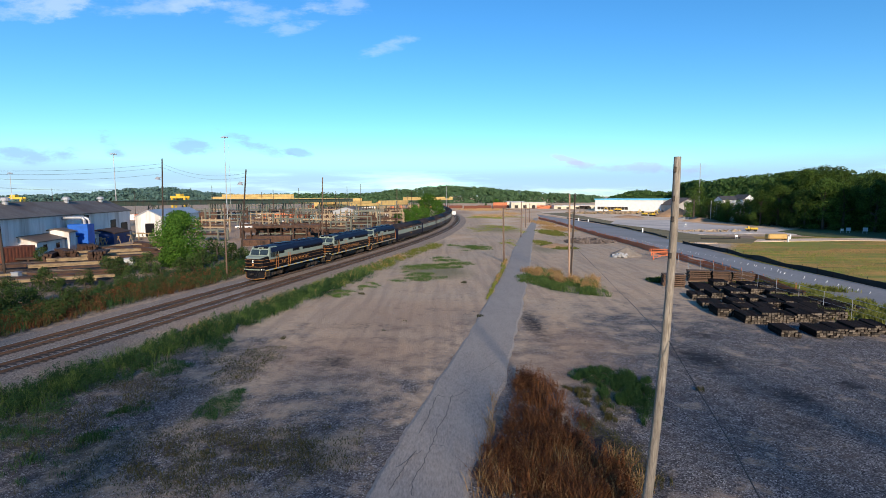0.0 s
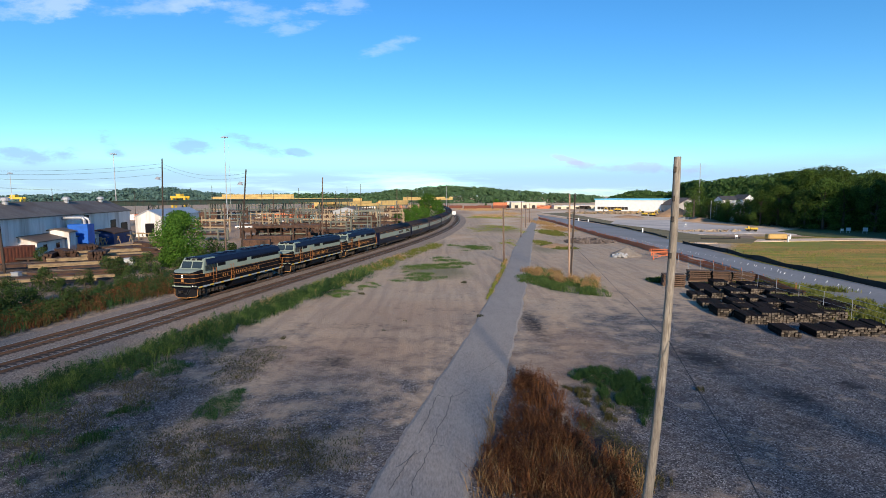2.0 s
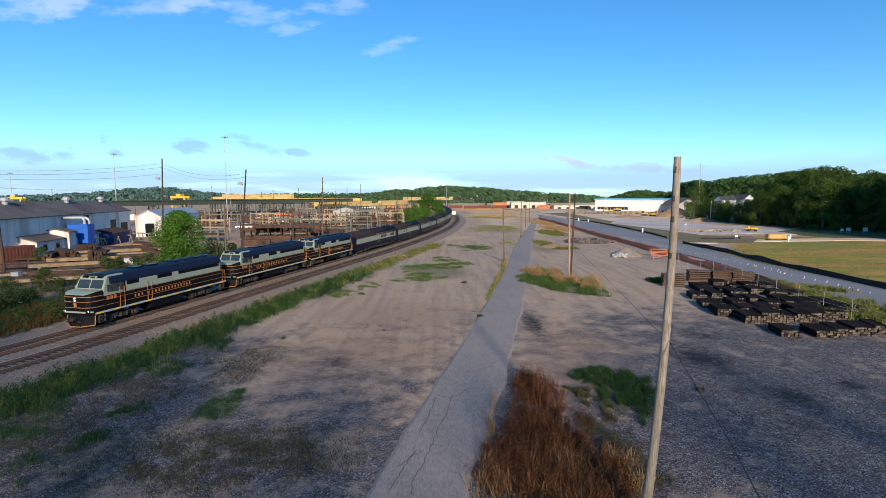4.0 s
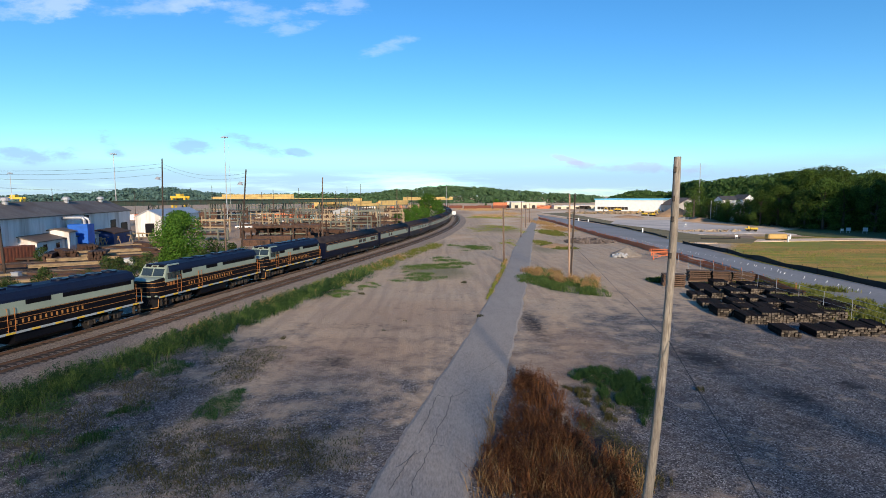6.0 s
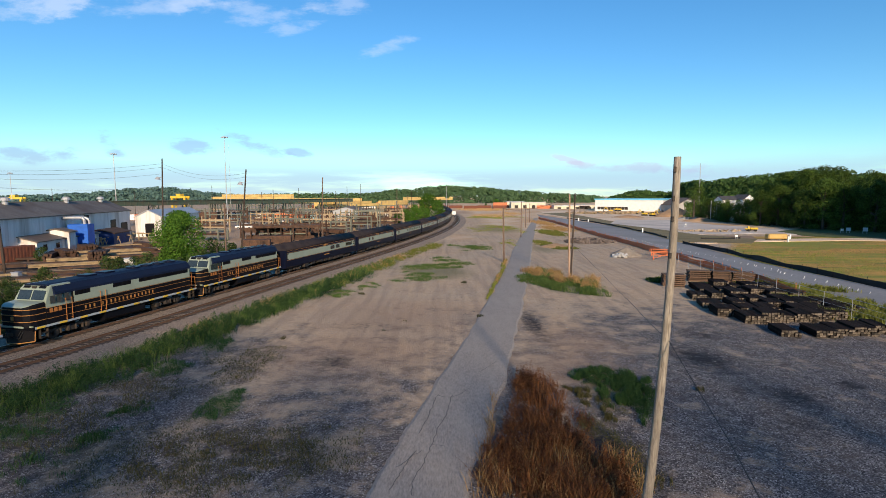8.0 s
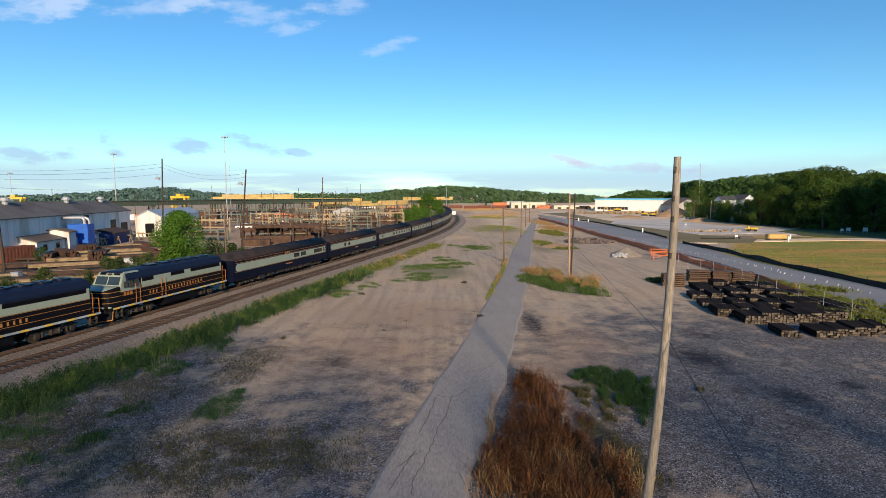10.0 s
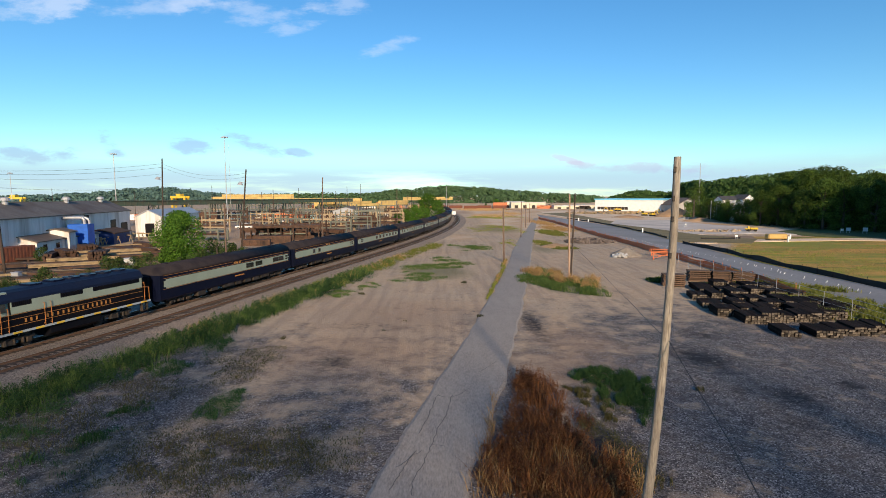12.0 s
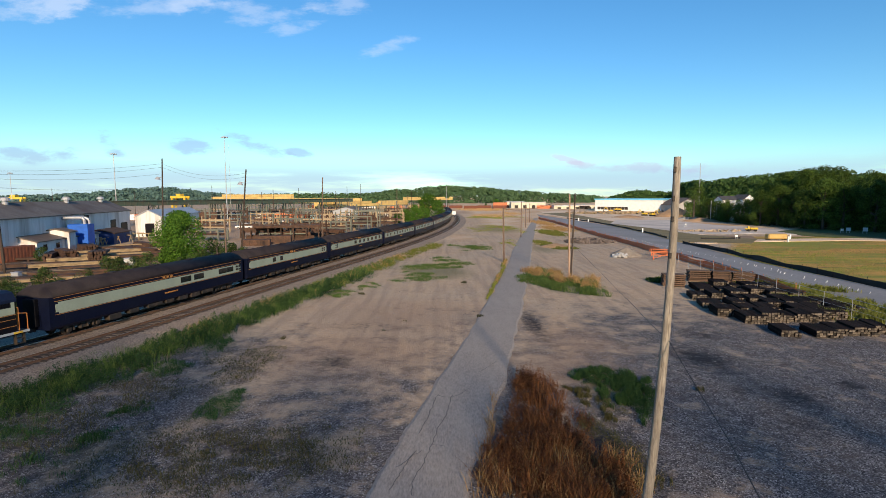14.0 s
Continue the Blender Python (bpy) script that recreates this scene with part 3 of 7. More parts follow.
    for x, z in ((0.0, 2.55), (0.0, 2.37)):
        part("headlight", tube(B(), (x, 8.46, z), (x, 8.56, z), 0.055, n=10), GLASS, nose)
    part("nose_badge", box(B(), -0.13, 0.13, 8.5, 8.53, 1.88, 2.16), GOLD, nose)
    # pilot and coupler
    bm = B()
    vs = [(-1.35, 8.05, 0.3), (1.35, 8.05, 0.3), (0.5, 8.62, 0.22), (-0.5, 8.62, 0.22), (-1.4, 8.0, 1.15), (1.4, 8.0, 1.15), (0.85, 8.35, 1.15), (-0.85, 8.35, 1.15)]
    v = [bm.verts.new(c) for c in vs]
    for q in ((0, 1, 2, 3), (4, 5, 6, 7), (3, 2, 6, 7), (0, 3, 7, 4), (2, 1, 5, 6), (1, 0, 4, 5)):
        bm.faces.new([v[i] for i in q])
    bmesh.ops.recalc_face_normals(bm, faces=bm.faces[:])
    pilot = part("pilot", bm, BLACK, e)
    bm = B()
    for a, b in ((0, 3), (3, 2), (2, 1), (1, 5), (0, 4)):
        tube(bm, vs[a], vs[b], 0.04, n=5)
    part("pilot_edge", bm, GOLD, pilot, "gold pilot edging")
    for y in (8.6, rear - 0.05):
        bm = box(B(), -0.14, 0.14, min(y, y * 1.045), max(y, y * 1.045), 0.75, 1.02, bevel=0.03)
        part("coupler", bm, STEEL_DARK, e)
    for s in (-0.8, -0.55, 0.55, 0.8):
        bm = B()
        tube(bm, (s, 8.4, 1.1), (s * 0.9, 8.7, 0.6), 0.03, n=5)
        tube(bm, (s * 0.9, 8.7, 0.6), (s * 0.5, 8.75, 0.75), 0.03, n=5)
        part("air_hose", bm, RUBBER, e)
    # tank, steps, bogies
    bm = B()
    extrude(bm, [(-1.35, 1.1), (-1.4, 0.6), (-1.0, 0.35), (1.0, 0.35), (1.4, 0.6), (1.35, 1.1)], -2.3, 2.0)
    part("fuel_tank", bm, BLACK, e)
    for s in (-1, 1):
        for y in (rear + 0.65, 7.4):
            bm = B()
            for z in (0.45, 0.8):
                box(bm, s * 1.35 - 0.15, s * 1.35 + 0.15, y - 0.28, y + 0.28, z, z + 0.04)
            box(bm, s * 1.35 - 0.15, s * 1.35 + 0.15, y - 0.3, y - 0.27, 0.4, 1.15)
            box(bm, s * 1.35 - 0.15, s * 1.35 + 0.15, y + 0.27, y + 0.3, 0.4, 1.15)
            part("step", bm, STEEL_DARK, e)
    bogie(e, 4.8, 2.75, 0.51)
    bogie(e, rear + 3.6, 2.75, 0.51)
    return e


def coach(length, windows, roofmat, number):
    """A streamlined coach, z from the rail head; windows are (share of length from the front, width, crossed)."""
    e = thing("passenger_car", Matrix(), "streamlined passenger car, navy with a grey-green window band and dark roof", "passenger car", "cars of the train")
    h = length / 2 - 0.42
    part("lower_body", extrude(B(), [(-1.5, 1.95), (1.5, 1.95), (1.5, 1.0), (1.38, 0.82), (-1.38, 0.82), (-1.5, 1.0)], -h, h), NAVY, e, "navy lower body")
    body = part("body", extrude(B(), [(-1.5, 1.95), (1.5, 1.95), (1.5, 3.30), (-1.5, 3.30)], -h, h), NAVY, e)
    arc = [(1.53 * math.cos(a), 3.28 + 0.86 * math.sin(a) ** 0.9) for a in [k * math.pi / 12 for k in range(13)]]
    arc = [(x, z) for x, z in arc]
    bm = extrude(B(), arc, -h + 0.35, h - 0.35)
    for f in (-1, 1):
        r0 = [bm.verts.new((x, f * (h - 0.35), z)) for x, z in arc]
        r1 = [bm.verts.new((x * 0.96, f * h, 3.28 + (z - 3.28) * 0.72)) for x, z in arc]
        for k in range(12):
            bm.faces.new((r0[k], r0[k + 1], r1[k + 1], r1[k]))
        bm.faces.new(r1)
    bmesh.ops.recalc_face_normals(bm, faces=bm.faces[:])
    roof = part("roof", bm, roofmat, e, "dark rounded roof", True)
    for k in range(5):
        y = -h + 2.5 + k * (2 * h - 5) / 4
        part("roof_vent", box(B(), -0.25, 0.25, y - 0.35, y + 0.35, 4.1, 4.2, bevel=0.03), roofmat, roof)
    for s in (-1, 1):
        bm = B()
        box(bm, s * 1.51 - 0.015, s * 1.51 + 0.015, -h + 0.75, h - 0.75, 1.98, 2.86)
        for f in (-1, 1):
            box(bm, s * 1.51 - 0.015, s * 1.51 + 0.015, min(f * (h - 0.75), f * (h - 0.5)), max(f * (h - 0.75), f * (h - 0.5)), 2.12, 2.72)
        part("window_band", bm, GREYGREEN, body, "grey-green window band")
        for z in (1.93, 2.95, 3.22):
            part("gold_line", box(B(), s * 1.512 - 0.014, s * 1.512 + 0.014, -h + 0.4, h - 0.4, z - 0.014, z + 0.014), GOLD, body)
        for share, w, crossed in windows:
            y = h - share * 2 * h
            part("window", box(B(), s * 1.52 - 0.02, s * 1.52 + 0.02, y - w / 2, y + w / 2, 2.18, 2.74, bevel=0.01), GLASS, body, "dark rectangular window")
            if crossed:
                bm = B()
                box(bm, s * 1.53 - 0.02, s * 1.53 + 0.02, y - 0.04, y + 0.04, 2.16, 2.76)
                box(bm, s * 1.53 - 0.02, s * 1.53 + 0.02, y - w / 2, y + w / 2, 2.42, 2.50)
                part("glazing_bar", bm, GREYGREEN, body)
        bm = B()
        for q in range(3):
            box(bm, s * 1.515 - 0.014, s * 1.515 + 0.014, q * 0.5 - 0.6, q * 0.5 - 0.3, 3.0, 3.17)
        part("lettering", bm, GOLD, body, "small gold lettering")
        bm = B()
        for q in range(9):
            box(bm, s * 1.515 - 0.014, s * 1.515 + 0.014, q * 0.2 - 1.2, q * 0.2 - 1.08, 1.5, 1.62)
        part("name_lettering", bm, GOLD, body, "small gold lettering")
        for f in (-1, 1):
            part("side_door", box(B(), s * 1.505 - 0.012, s * 1.505 + 0.012, f * (h - 1.6) - 0.35, f * (h - 1.6) + 0.35, 1.1, 2.9), NAVY, body)
    for f in (-1, 1):
        bm = box(B(), -0.55, 0.55, min(f * h, f * (h + 0.34)), max(f * h, f * (h + 0.34)), 1.1, 3.2, bevel=0.04)
        part("end_diaphragm", bm, BLACK, e)
        part("coupler", box(B(), -0.13, 0.13, min(f * h, f * (h + 0.42)), max(f * h, f * (h + 0.42)), 0.7, 0.95), STEEL_DARK, e)
    rng = random.Random(number)
    y = -h + 5.5
    while y < h - 6:
        w = rng.uniform(0.7, 1.9)
        for s in (-1, 1):
            part("equipment_box", box(B(), s * 1.15 - 0.3, s * 1.15 + 0.3, y, y + w, rng.uniform(0.35, 0.55), 0.85, bevel=0.03), STEEL_DARK, e)
        y += w + rng.uniform(0.2, 1.2)
    bogie(e, h - 3.2, 2.6, 0.46)
    bogie(e, -h + 3.2, 2.6, 0.46)
    return e


def windows_row(a, b, n, w):
    return [(a + (b - a) * k / max(n - 1, 1), w, False) for k in range(n)]


CARS = [25.2, 22.7, 26.0, 26.1, 25.8, 25.8, 25.8, 25.8, 25.8, 25.8, 25.8]
CAR_WINDOWS = [
    [(0.60, 1.5, False), (0.68, 1.5, False), (0.895, 1.3, False), (0.945, 1.2, True)][:3] + [(0.84, 1.3, False), (0.96, 0.9, True)],
    [(0.28, 0.7, False), (0.36, 0.7, False), (0.93, 1.1, True)],
    [(0.10, 1.0, True)] + windows_row(0.42, 0.92, 7, 1.0),
    windows_row(0.10, 0.18, 2, 0.7) + windows_row(0.3, 0.9, 8, 0.8),
    windows_row(0.12, 0.88, 10, 1.1), windows_row(0.15, 0.85, 6, 1.5), windows_row(0.12, 0.88, 10, 1.1), windows_row(0.2, 0.9, 5, 1.3),
    windows_row(0.12, 0.88, 10, 1.1), windows_row(0.12, 0.88, 10, 1.1), windows_row(0.12, 0.88, 10, 1.1)]
TRAIN = []        # (thing, metres from the train's front to its middle, length)


def build_train():
    first = locomotive(-9.1)
    second, third = copy_thing(first, Matrix()), locomotive(-7.5)
    tagged(third, "shorter black and grey-green diesel locomotive with gold lining and navy roof")
    TRAIN.extend(((first, 8.3, 17.4), (second, 27.5, 17.4), (third, 45.9, 15.8)))
    pos = 54.3
    lead = TRAIN[0][0]
    for child in lead.children_recursive:
        if child.name.startswith("headlight"):
            child.data = child.data.copy()
            child.data.materials[0] = HEADLIGHT
            tagged(child, "lit headlight")
    for s in (-1, 1):
        d = part("ditch_light", tube(B(), (s * 1.05, 8.28, 1.46), (s * 1.05, 8.4, 1.46), 0.09, n=10), HEADLIGHT, lead, "lit ditch light")
        part("ditch_light_can", tube(B(), (s * 1.05, 8.1, 1.46), (s * 1.05, 8.29, 1.46), 0.12, n=10), BLACK, lead)
    for k, (length, win) in enumerate(zip(CARS, CAR_WINDOWS)):
        TRAIN.append((coach(length, win, ROOF_BLUE if k == 7 else CARROOF, k), pos + length / 2, length))
        pos += length


def front_at(t):
    """Metres along the line at which the train's front stands; it slows a little."""
    return 35.1 - 6.464 * t + 0.0347 * t * t


def train_rows(mid, length):
    rows = []
    for k in range(29):
        t = k * 0.5
        s = front_at(t) + mid
        a, b = on_line(s + length * 0.33), on_line(s - length * 0.33)
        c = (a + b) / 2
        rows.append((t, pose(c.x, c.y, RAIL_Z, 0, 0, heading(a.x, a.y, b.x, b.y))))
    return rows


def motions():
    for ob, mid, length in TRAIN:
        walk(ob, train_rows(mid, length))
        for child in ob.children:
            if child.name.startswith("wheelset"):
                y, r = child.matrix_basis.translation.y, child.matrix_basis.translation.z
                walk(child, [(k * 0.2, pose(0, y, r, -math.degrees((front_at(0) - front_at(k * 0.2)) / r), 0, 0)) for k in range(71)])


# ---- ground ----
def spread(a, b, fine_a, fine_b, step, grow):
    """Grid lines: an even step between fine_a and fine_b, growing outwards."""
    out = list(np.arange(fine_a, fine_b + 1e-6, step))
    d, v = step, fine_b
    while v < b:
        d *= grow
        v += d
        out.append(v)
    d, v = step, fine_a
    while v > a:
        d *= grow
        v -= d
        out.insert(0, v)
    return out


# blots: x, y, half width, half length, turn, amount
GREEN_SPOTS = [(-1.2, 79.66, 5.5, 9, 20, 0.9), (6.99, 116.07, 5, 6, 0, 0.8), (18.48, 179.65, 9, 22, 0, 0.9), (-12.48, 60.87, 1.6, 3, 30, 0.8), (-11.88, 27.53, 1.3, 2.2, 10, 0.8),
               (16.14, 65.94, 4.0, 6, 0, 0.9), (21.27, 112.33, 3.5, 10, 0, 0.7), (-15.86, 22.35, 3, 4, 40, 0.5), (-18.08, 33.94, 1.2, 2, 20, 0.7), (10.09, 30.32, 1.8, 2.6, 0, 0.8), (-20.96, 24.62, 2, 3, 0, 0.6), (-17.28, 40.04, 1.2, 3, 30, 0.7)]
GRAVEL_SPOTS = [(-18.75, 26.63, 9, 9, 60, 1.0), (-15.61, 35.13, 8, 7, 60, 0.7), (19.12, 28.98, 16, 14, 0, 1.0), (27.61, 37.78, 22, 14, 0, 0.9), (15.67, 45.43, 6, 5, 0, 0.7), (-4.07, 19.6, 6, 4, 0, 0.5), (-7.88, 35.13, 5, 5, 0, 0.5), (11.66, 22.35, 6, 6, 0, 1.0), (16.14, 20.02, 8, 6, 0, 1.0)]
# the first two blots put the foreground's dimness into the ground colour
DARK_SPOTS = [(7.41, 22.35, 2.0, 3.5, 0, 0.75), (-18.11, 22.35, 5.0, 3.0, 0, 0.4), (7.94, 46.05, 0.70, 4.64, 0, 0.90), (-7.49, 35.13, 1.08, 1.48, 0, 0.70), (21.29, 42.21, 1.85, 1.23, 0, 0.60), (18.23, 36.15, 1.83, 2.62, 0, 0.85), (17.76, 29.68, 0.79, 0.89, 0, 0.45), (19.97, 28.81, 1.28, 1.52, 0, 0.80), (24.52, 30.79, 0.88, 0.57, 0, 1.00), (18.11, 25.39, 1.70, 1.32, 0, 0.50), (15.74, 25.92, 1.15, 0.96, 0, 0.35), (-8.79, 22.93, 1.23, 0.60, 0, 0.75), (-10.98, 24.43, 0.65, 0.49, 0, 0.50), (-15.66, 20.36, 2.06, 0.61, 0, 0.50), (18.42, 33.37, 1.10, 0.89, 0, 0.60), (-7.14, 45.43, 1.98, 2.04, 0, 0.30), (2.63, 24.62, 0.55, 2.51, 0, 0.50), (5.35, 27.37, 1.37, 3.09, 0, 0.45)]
RED_SPOTS = [(-5.97, 37.78, 8, 7, 20, 0.6), (10.11, 40.85, 4, 6, 0, 0.6), (8.07, 33.94, 5, 5, 0, 0.6), (-3.4, 48.7, 10, 10, 10, 0.6), (24.99, 354.4, 26, 30, 0, 0.8)]
PALE_SPOTS = [(83.92, 295.2, 60, 60, 0, 0.9), (68.15, 409.1, 60, 60, 0, 0.8), (95.91, 196.39, 45, 26, 0, 0.55), (3.99, 143, 5, 12, 0, 0.6), (-53.59, 272.4, 70, 30, 0, 0.5)]


def blot(spots, x, y):
    v = 0.0
    for cx, cy, a, b, turn, amount in spots:
        dx, dy = x - cx, y - cy
        if abs(dx) > 2.4 * max(a, b) or abs(dy) > 2.4 * max(a, b):
            continue
        c, s = math.cos(radians(turn)), math.sin(radians(turn))
        u, w = (c * dx + s * dy) / a, (-s * dx + c * dy) / b
        v = max(v, amount * math.exp(-0.8 * (u * u + w * w)))
    return v


def ground_material():
    m = bpy.data.materials.new("trodden_gravel_ground")
    m.use_nodes = True
    t = m.node_tree
    b = t.nodes["Principled BSDF"]
    b.inputs["Roughness"].default_value = 0.95
    b.inputs["Specular IOR Level"].default_value = 0.2
    co = t.nodes.new("ShaderNodeTexCoord")

    def noise_at(scale, detail=6, rough=0.6):
        n = t.nodes.new("ShaderNodeTexNoise")
        n.inputs["Scale"].default_value, n.inputs["Detail"].default_value, n.inputs["Roughness"].default_value = scale, detail, rough
        t.links.new(co.outputs["Object"], n.inputs["Vector"])
        return n.outputs["Fac"]

    def meadow(seed):
        lay = t.nodes.new("ShaderNodeMapping")
        lay.inputs["Scale"].default_value = (0.04, 0.12, 1)
        lay.inputs["Location"].default_value = (seed, seed * 1.7, 0)
        t.links.new(co.outputs["Object"], lay.inputs[0])
        n = t.nodes.new("ShaderNodeTexNoise")
        n.inputs["Scale"].default_value, n.inputs["Detail"].default_value, n.inputs["Roughness"].default_value = 1.0, 9, 0.7
        t.links.new(lay.outputs[0], n.inputs["Vector"])
        return n.outputs["Fac"]

    def ramp(v, lo, hi, top=1.0, bottom=0.0):
        r = t.nodes.new("ShaderNodeMapRange")
        r.inputs["From Min"].default_value, r.inputs["From Max"].default_value = lo, hi
        r.inputs["To Min"].default_value, r.inputs["To Max"].default_value = bottom, top
        t.links.new(v, r.inputs["Value"])
        return r.outputs[0]

    def mixed(fac, a, c):
        x = t.nodes.new("ShaderNodeMix"); x.data_type = "RGBA"
        t.links.new(fac, x.inputs[0])
        for sock, v in ((6, a), (7, c)):
            if isinstance(v, tuple):
                x.inputs[sock].default_value = (*v, 1)
            else:
                t.links.new(v, x.inputs[sock])
        return x.outputs[2]

    def attr(name):
        a = t.nodes.new("ShaderNodeAttribute")
        a.attribute_name = name
        return a.outputs["Fac"]

    def plus(a, b2, k=1.0):
        x = t.nodes.new("ShaderNodeMath"); x.operation = "MULTIPLY_ADD"
        t.links.new(b2, x.inputs[0]); x.inputs[1].default_value = k
        t.links.new(a, x.inputs[2])
        return x.outputs[0]

    big, mid, small, grit = noise_at(0.08, 4), noise_at(0.55, 8, 0.7), noise_at(4.0, 6, 0.75), noise_at(14.0, 4, 0.8)
    lane = t.nodes.new("ShaderNodeMapping")
    lane.inputs["Scale"].default_value = (1.3, 0.07, 1)
    lane.inputs["Rotation"].default_value = (0, 0, radians(12))
    t.links.new(co.outputs["Object"], lane.inputs[0])
    ruts = t.nodes.new("ShaderNodeTexNoise")
    ruts.inputs["Scale"].default_value, ruts.inputs["Detail"].default_value = 0.9, 6
    t.links.new(lane.outputs[0], ruts.inputs["Vector"])
    vor = t.nodes.new("ShaderNodeTexVoronoi")
    vor.inputs["Scale"].default_value = 19.0
    t.links.new(co.outputs["Object"], vor.inputs["Vector"])
    dirt = mixed(ramp(mid, 0.35, 0.65), (0.47, 0.32, 0.20), (0.61, 0.44, 0.285))
    dirt = mixed(ramp(big, 0.4, 0.65, 0.7), dirt, (0.47, 0.37, 0.265))
    dirt = mixed(ramp(ruts.outputs["Fac"], 0.46, 0.62, 0.42), dirt, (0.25, 0.185, 0.14))
    dirt = mixed(ramp(small, 0.47, 0.66, 0.4), dirt, (0.19, 0.14, 0.11))
    stone = t.nodes.new("ShaderNodeSeparateColor")
    t.links.new(vor.outputs["Color"], stone.inputs[0])
    lumps = noise_at(1.6, 9, 0.75)
    gravel = mixed(ramp(stone.outputs[0], 0.2, 0.95), (0.030, 0.028, 0.031), (0.335, 0.315, 0.320))
    gravel = mixed(ramp(lumps, 0.40, 0.62, 0.75), gravel, (0.062, 0.056, 0.060))
    gravel = mixed(ramp(mid, 0.48, 0.68, 0.55), gravel, (0.115, 0.085, 0.064))
    gravel = mixed(ramp(stone.outputs[1], 0.93, 0.97, 0.8), gravel, (0.52, 0.49, 0.46))
    col = mixed(ramp(grit, 0.50, 0.62, 0.6), dirt, (0.60, 0.51, 0.43))
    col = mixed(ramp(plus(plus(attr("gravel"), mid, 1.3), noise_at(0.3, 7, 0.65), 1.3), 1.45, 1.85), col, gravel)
    col = mixed(ramp(plus(attr("red"), mid, 0.7), 0.55, 1.0, 0.55), col, (0.34, 0.215, 0.14))
    col = mixed(ramp(plus(attr("pale"), mid, 0.6), 0.5, 1.0, 0.85), col, mixed(ramp(noise_at(0.06, 7, 0.65), 0.42, 0.6), (0.70, 0.54, 0.38), (0.56, 0.34, 0.18)))
    col = mixed(ramp(plus(attr("field"), small, 0.5), 0.55, 0.85, 0.9), col, mixed(ramp(meadow(6), 0.56, 0.64, 0.8), mixed(ramp(meadow(0), 0.44, 0.57), (0.23, 0.255, 0.032), (0.54, 0.30, 0.07)), (0.075, 0.105, 0.025)))
    col = mixed(ramp(plus(attr("green"), small, 0.7), 0.68, 1.1, 0.7), col, mixed(ramp(small, 0.3, 0.7), (0.10, 0.12, 0.05), (0.22, 0.19, 0.09)))
    # dark tone: stains, plus shade painted over yard, bank and foreground
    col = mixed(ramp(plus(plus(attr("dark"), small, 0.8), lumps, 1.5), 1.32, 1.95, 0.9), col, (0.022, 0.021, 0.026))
    t.links.new(col, b.inputs["Base Color"])
    add = t.nodes.new("ShaderNodeMath"); add.operation = "ADD"
    t.links.new(small, add.inputs[0]); t.links.new(vor.outputs["Distance"], add.inputs[1])
    bp = t.nodes.new("ShaderNodeBump")
    bp.inputs["Strength"].default_value, bp.inputs["Distance"].default_value = 0.7, 0.05
    t.links.new(add.outputs[0], bp.inputs["Height"])
    t.links.new(bp.outputs[0], b.inputs["Normal"])
    return m


def field_amount(x, y):
    """1 over the rough grass field beyond the concrete road."""
    a = (x - 0.64 * y + 14) / 8
    b = (150 - y) / 8
    c = (y - 60) / 8
    return max(0.0, min(1.0, a)) * max(0.0, min(1.0, b)) * max(0.0, min(1.0, c))


def ground():
    xs = spread(-4000, 4000, -52, 60, 0.7, 1.09)
    ys = spread(-1500, 5000, 8, 110, 0.7, 1.07)
    verts, faces, data = [], [], {k: [] for k in ("green", "gravel", "dark", "red", "pale", "field")}
    for y in ys:
        for x in xs:
            z = 0.0
            if abs(x) < 120 and y < 160:
                z = 0.10 * (noise.noise((x * 0.12, y * 0.12, 0)) + 0.5 * noise.noise((x * 0.5, y * 0.5, 3))) - 0.07
            # the hill to the right and the rise behind
            verts.append((x, y, z))
            lx = near_x(max(min(y, 420.0), 33.0)) if y > 0 else -40
            d = x - lx
            data["green"].append(max(blot(GREEN_SPOTS, x, y), 0.55 * math.exp(-((d + 14) / 6) ** 2) if y < 120 else 0, 0.5 * math.exp(-((d - 6) / 2.2) ** 2) if y < 130 else 0))
            # the near ground's dimness is put into extra dark gravel below y 52
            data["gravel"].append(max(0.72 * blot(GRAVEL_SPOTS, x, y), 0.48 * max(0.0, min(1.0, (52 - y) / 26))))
            # shade between yard piles and bank weeds is put into the soil colour
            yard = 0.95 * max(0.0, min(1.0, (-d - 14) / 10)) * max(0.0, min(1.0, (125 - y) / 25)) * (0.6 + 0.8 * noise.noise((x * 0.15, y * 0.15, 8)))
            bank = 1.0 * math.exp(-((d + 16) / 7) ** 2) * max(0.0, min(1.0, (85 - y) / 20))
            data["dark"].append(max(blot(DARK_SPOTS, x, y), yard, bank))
            data["red"].append(max(blot(RED_SPOTS, x, y), 0.5 if d < -22 and y < 260 else 0.0))
            wide = max(0.0, min(1.0, (y - 125) / 60)) * max(0.0, min(1.0, (x - lx - 6) / 15)) * (0.8 + 0.55 * noise.noise((x * 0.02, y * 0.012, 5)))
            data["pale"].append(max(blot(PALE_SPOTS, x, y), wide))
            data["field"].append(field_amount(x, y))
    n = len(xs)
    for j in range(len(ys) - 1):
        for i in range(n - 1):
            faces.append((j * n + i, j * n + i + 1, (j + 1) * n + i + 1, (j + 1) * n + i))
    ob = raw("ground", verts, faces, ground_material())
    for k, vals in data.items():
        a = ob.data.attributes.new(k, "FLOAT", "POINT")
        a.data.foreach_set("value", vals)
    ob.data.polygons.foreach_set("use_smooth", [True] * len(faces))
    return tagged(ob, "bare gravel and brown dirt ground with weedy patches", "ground", kind="structure")


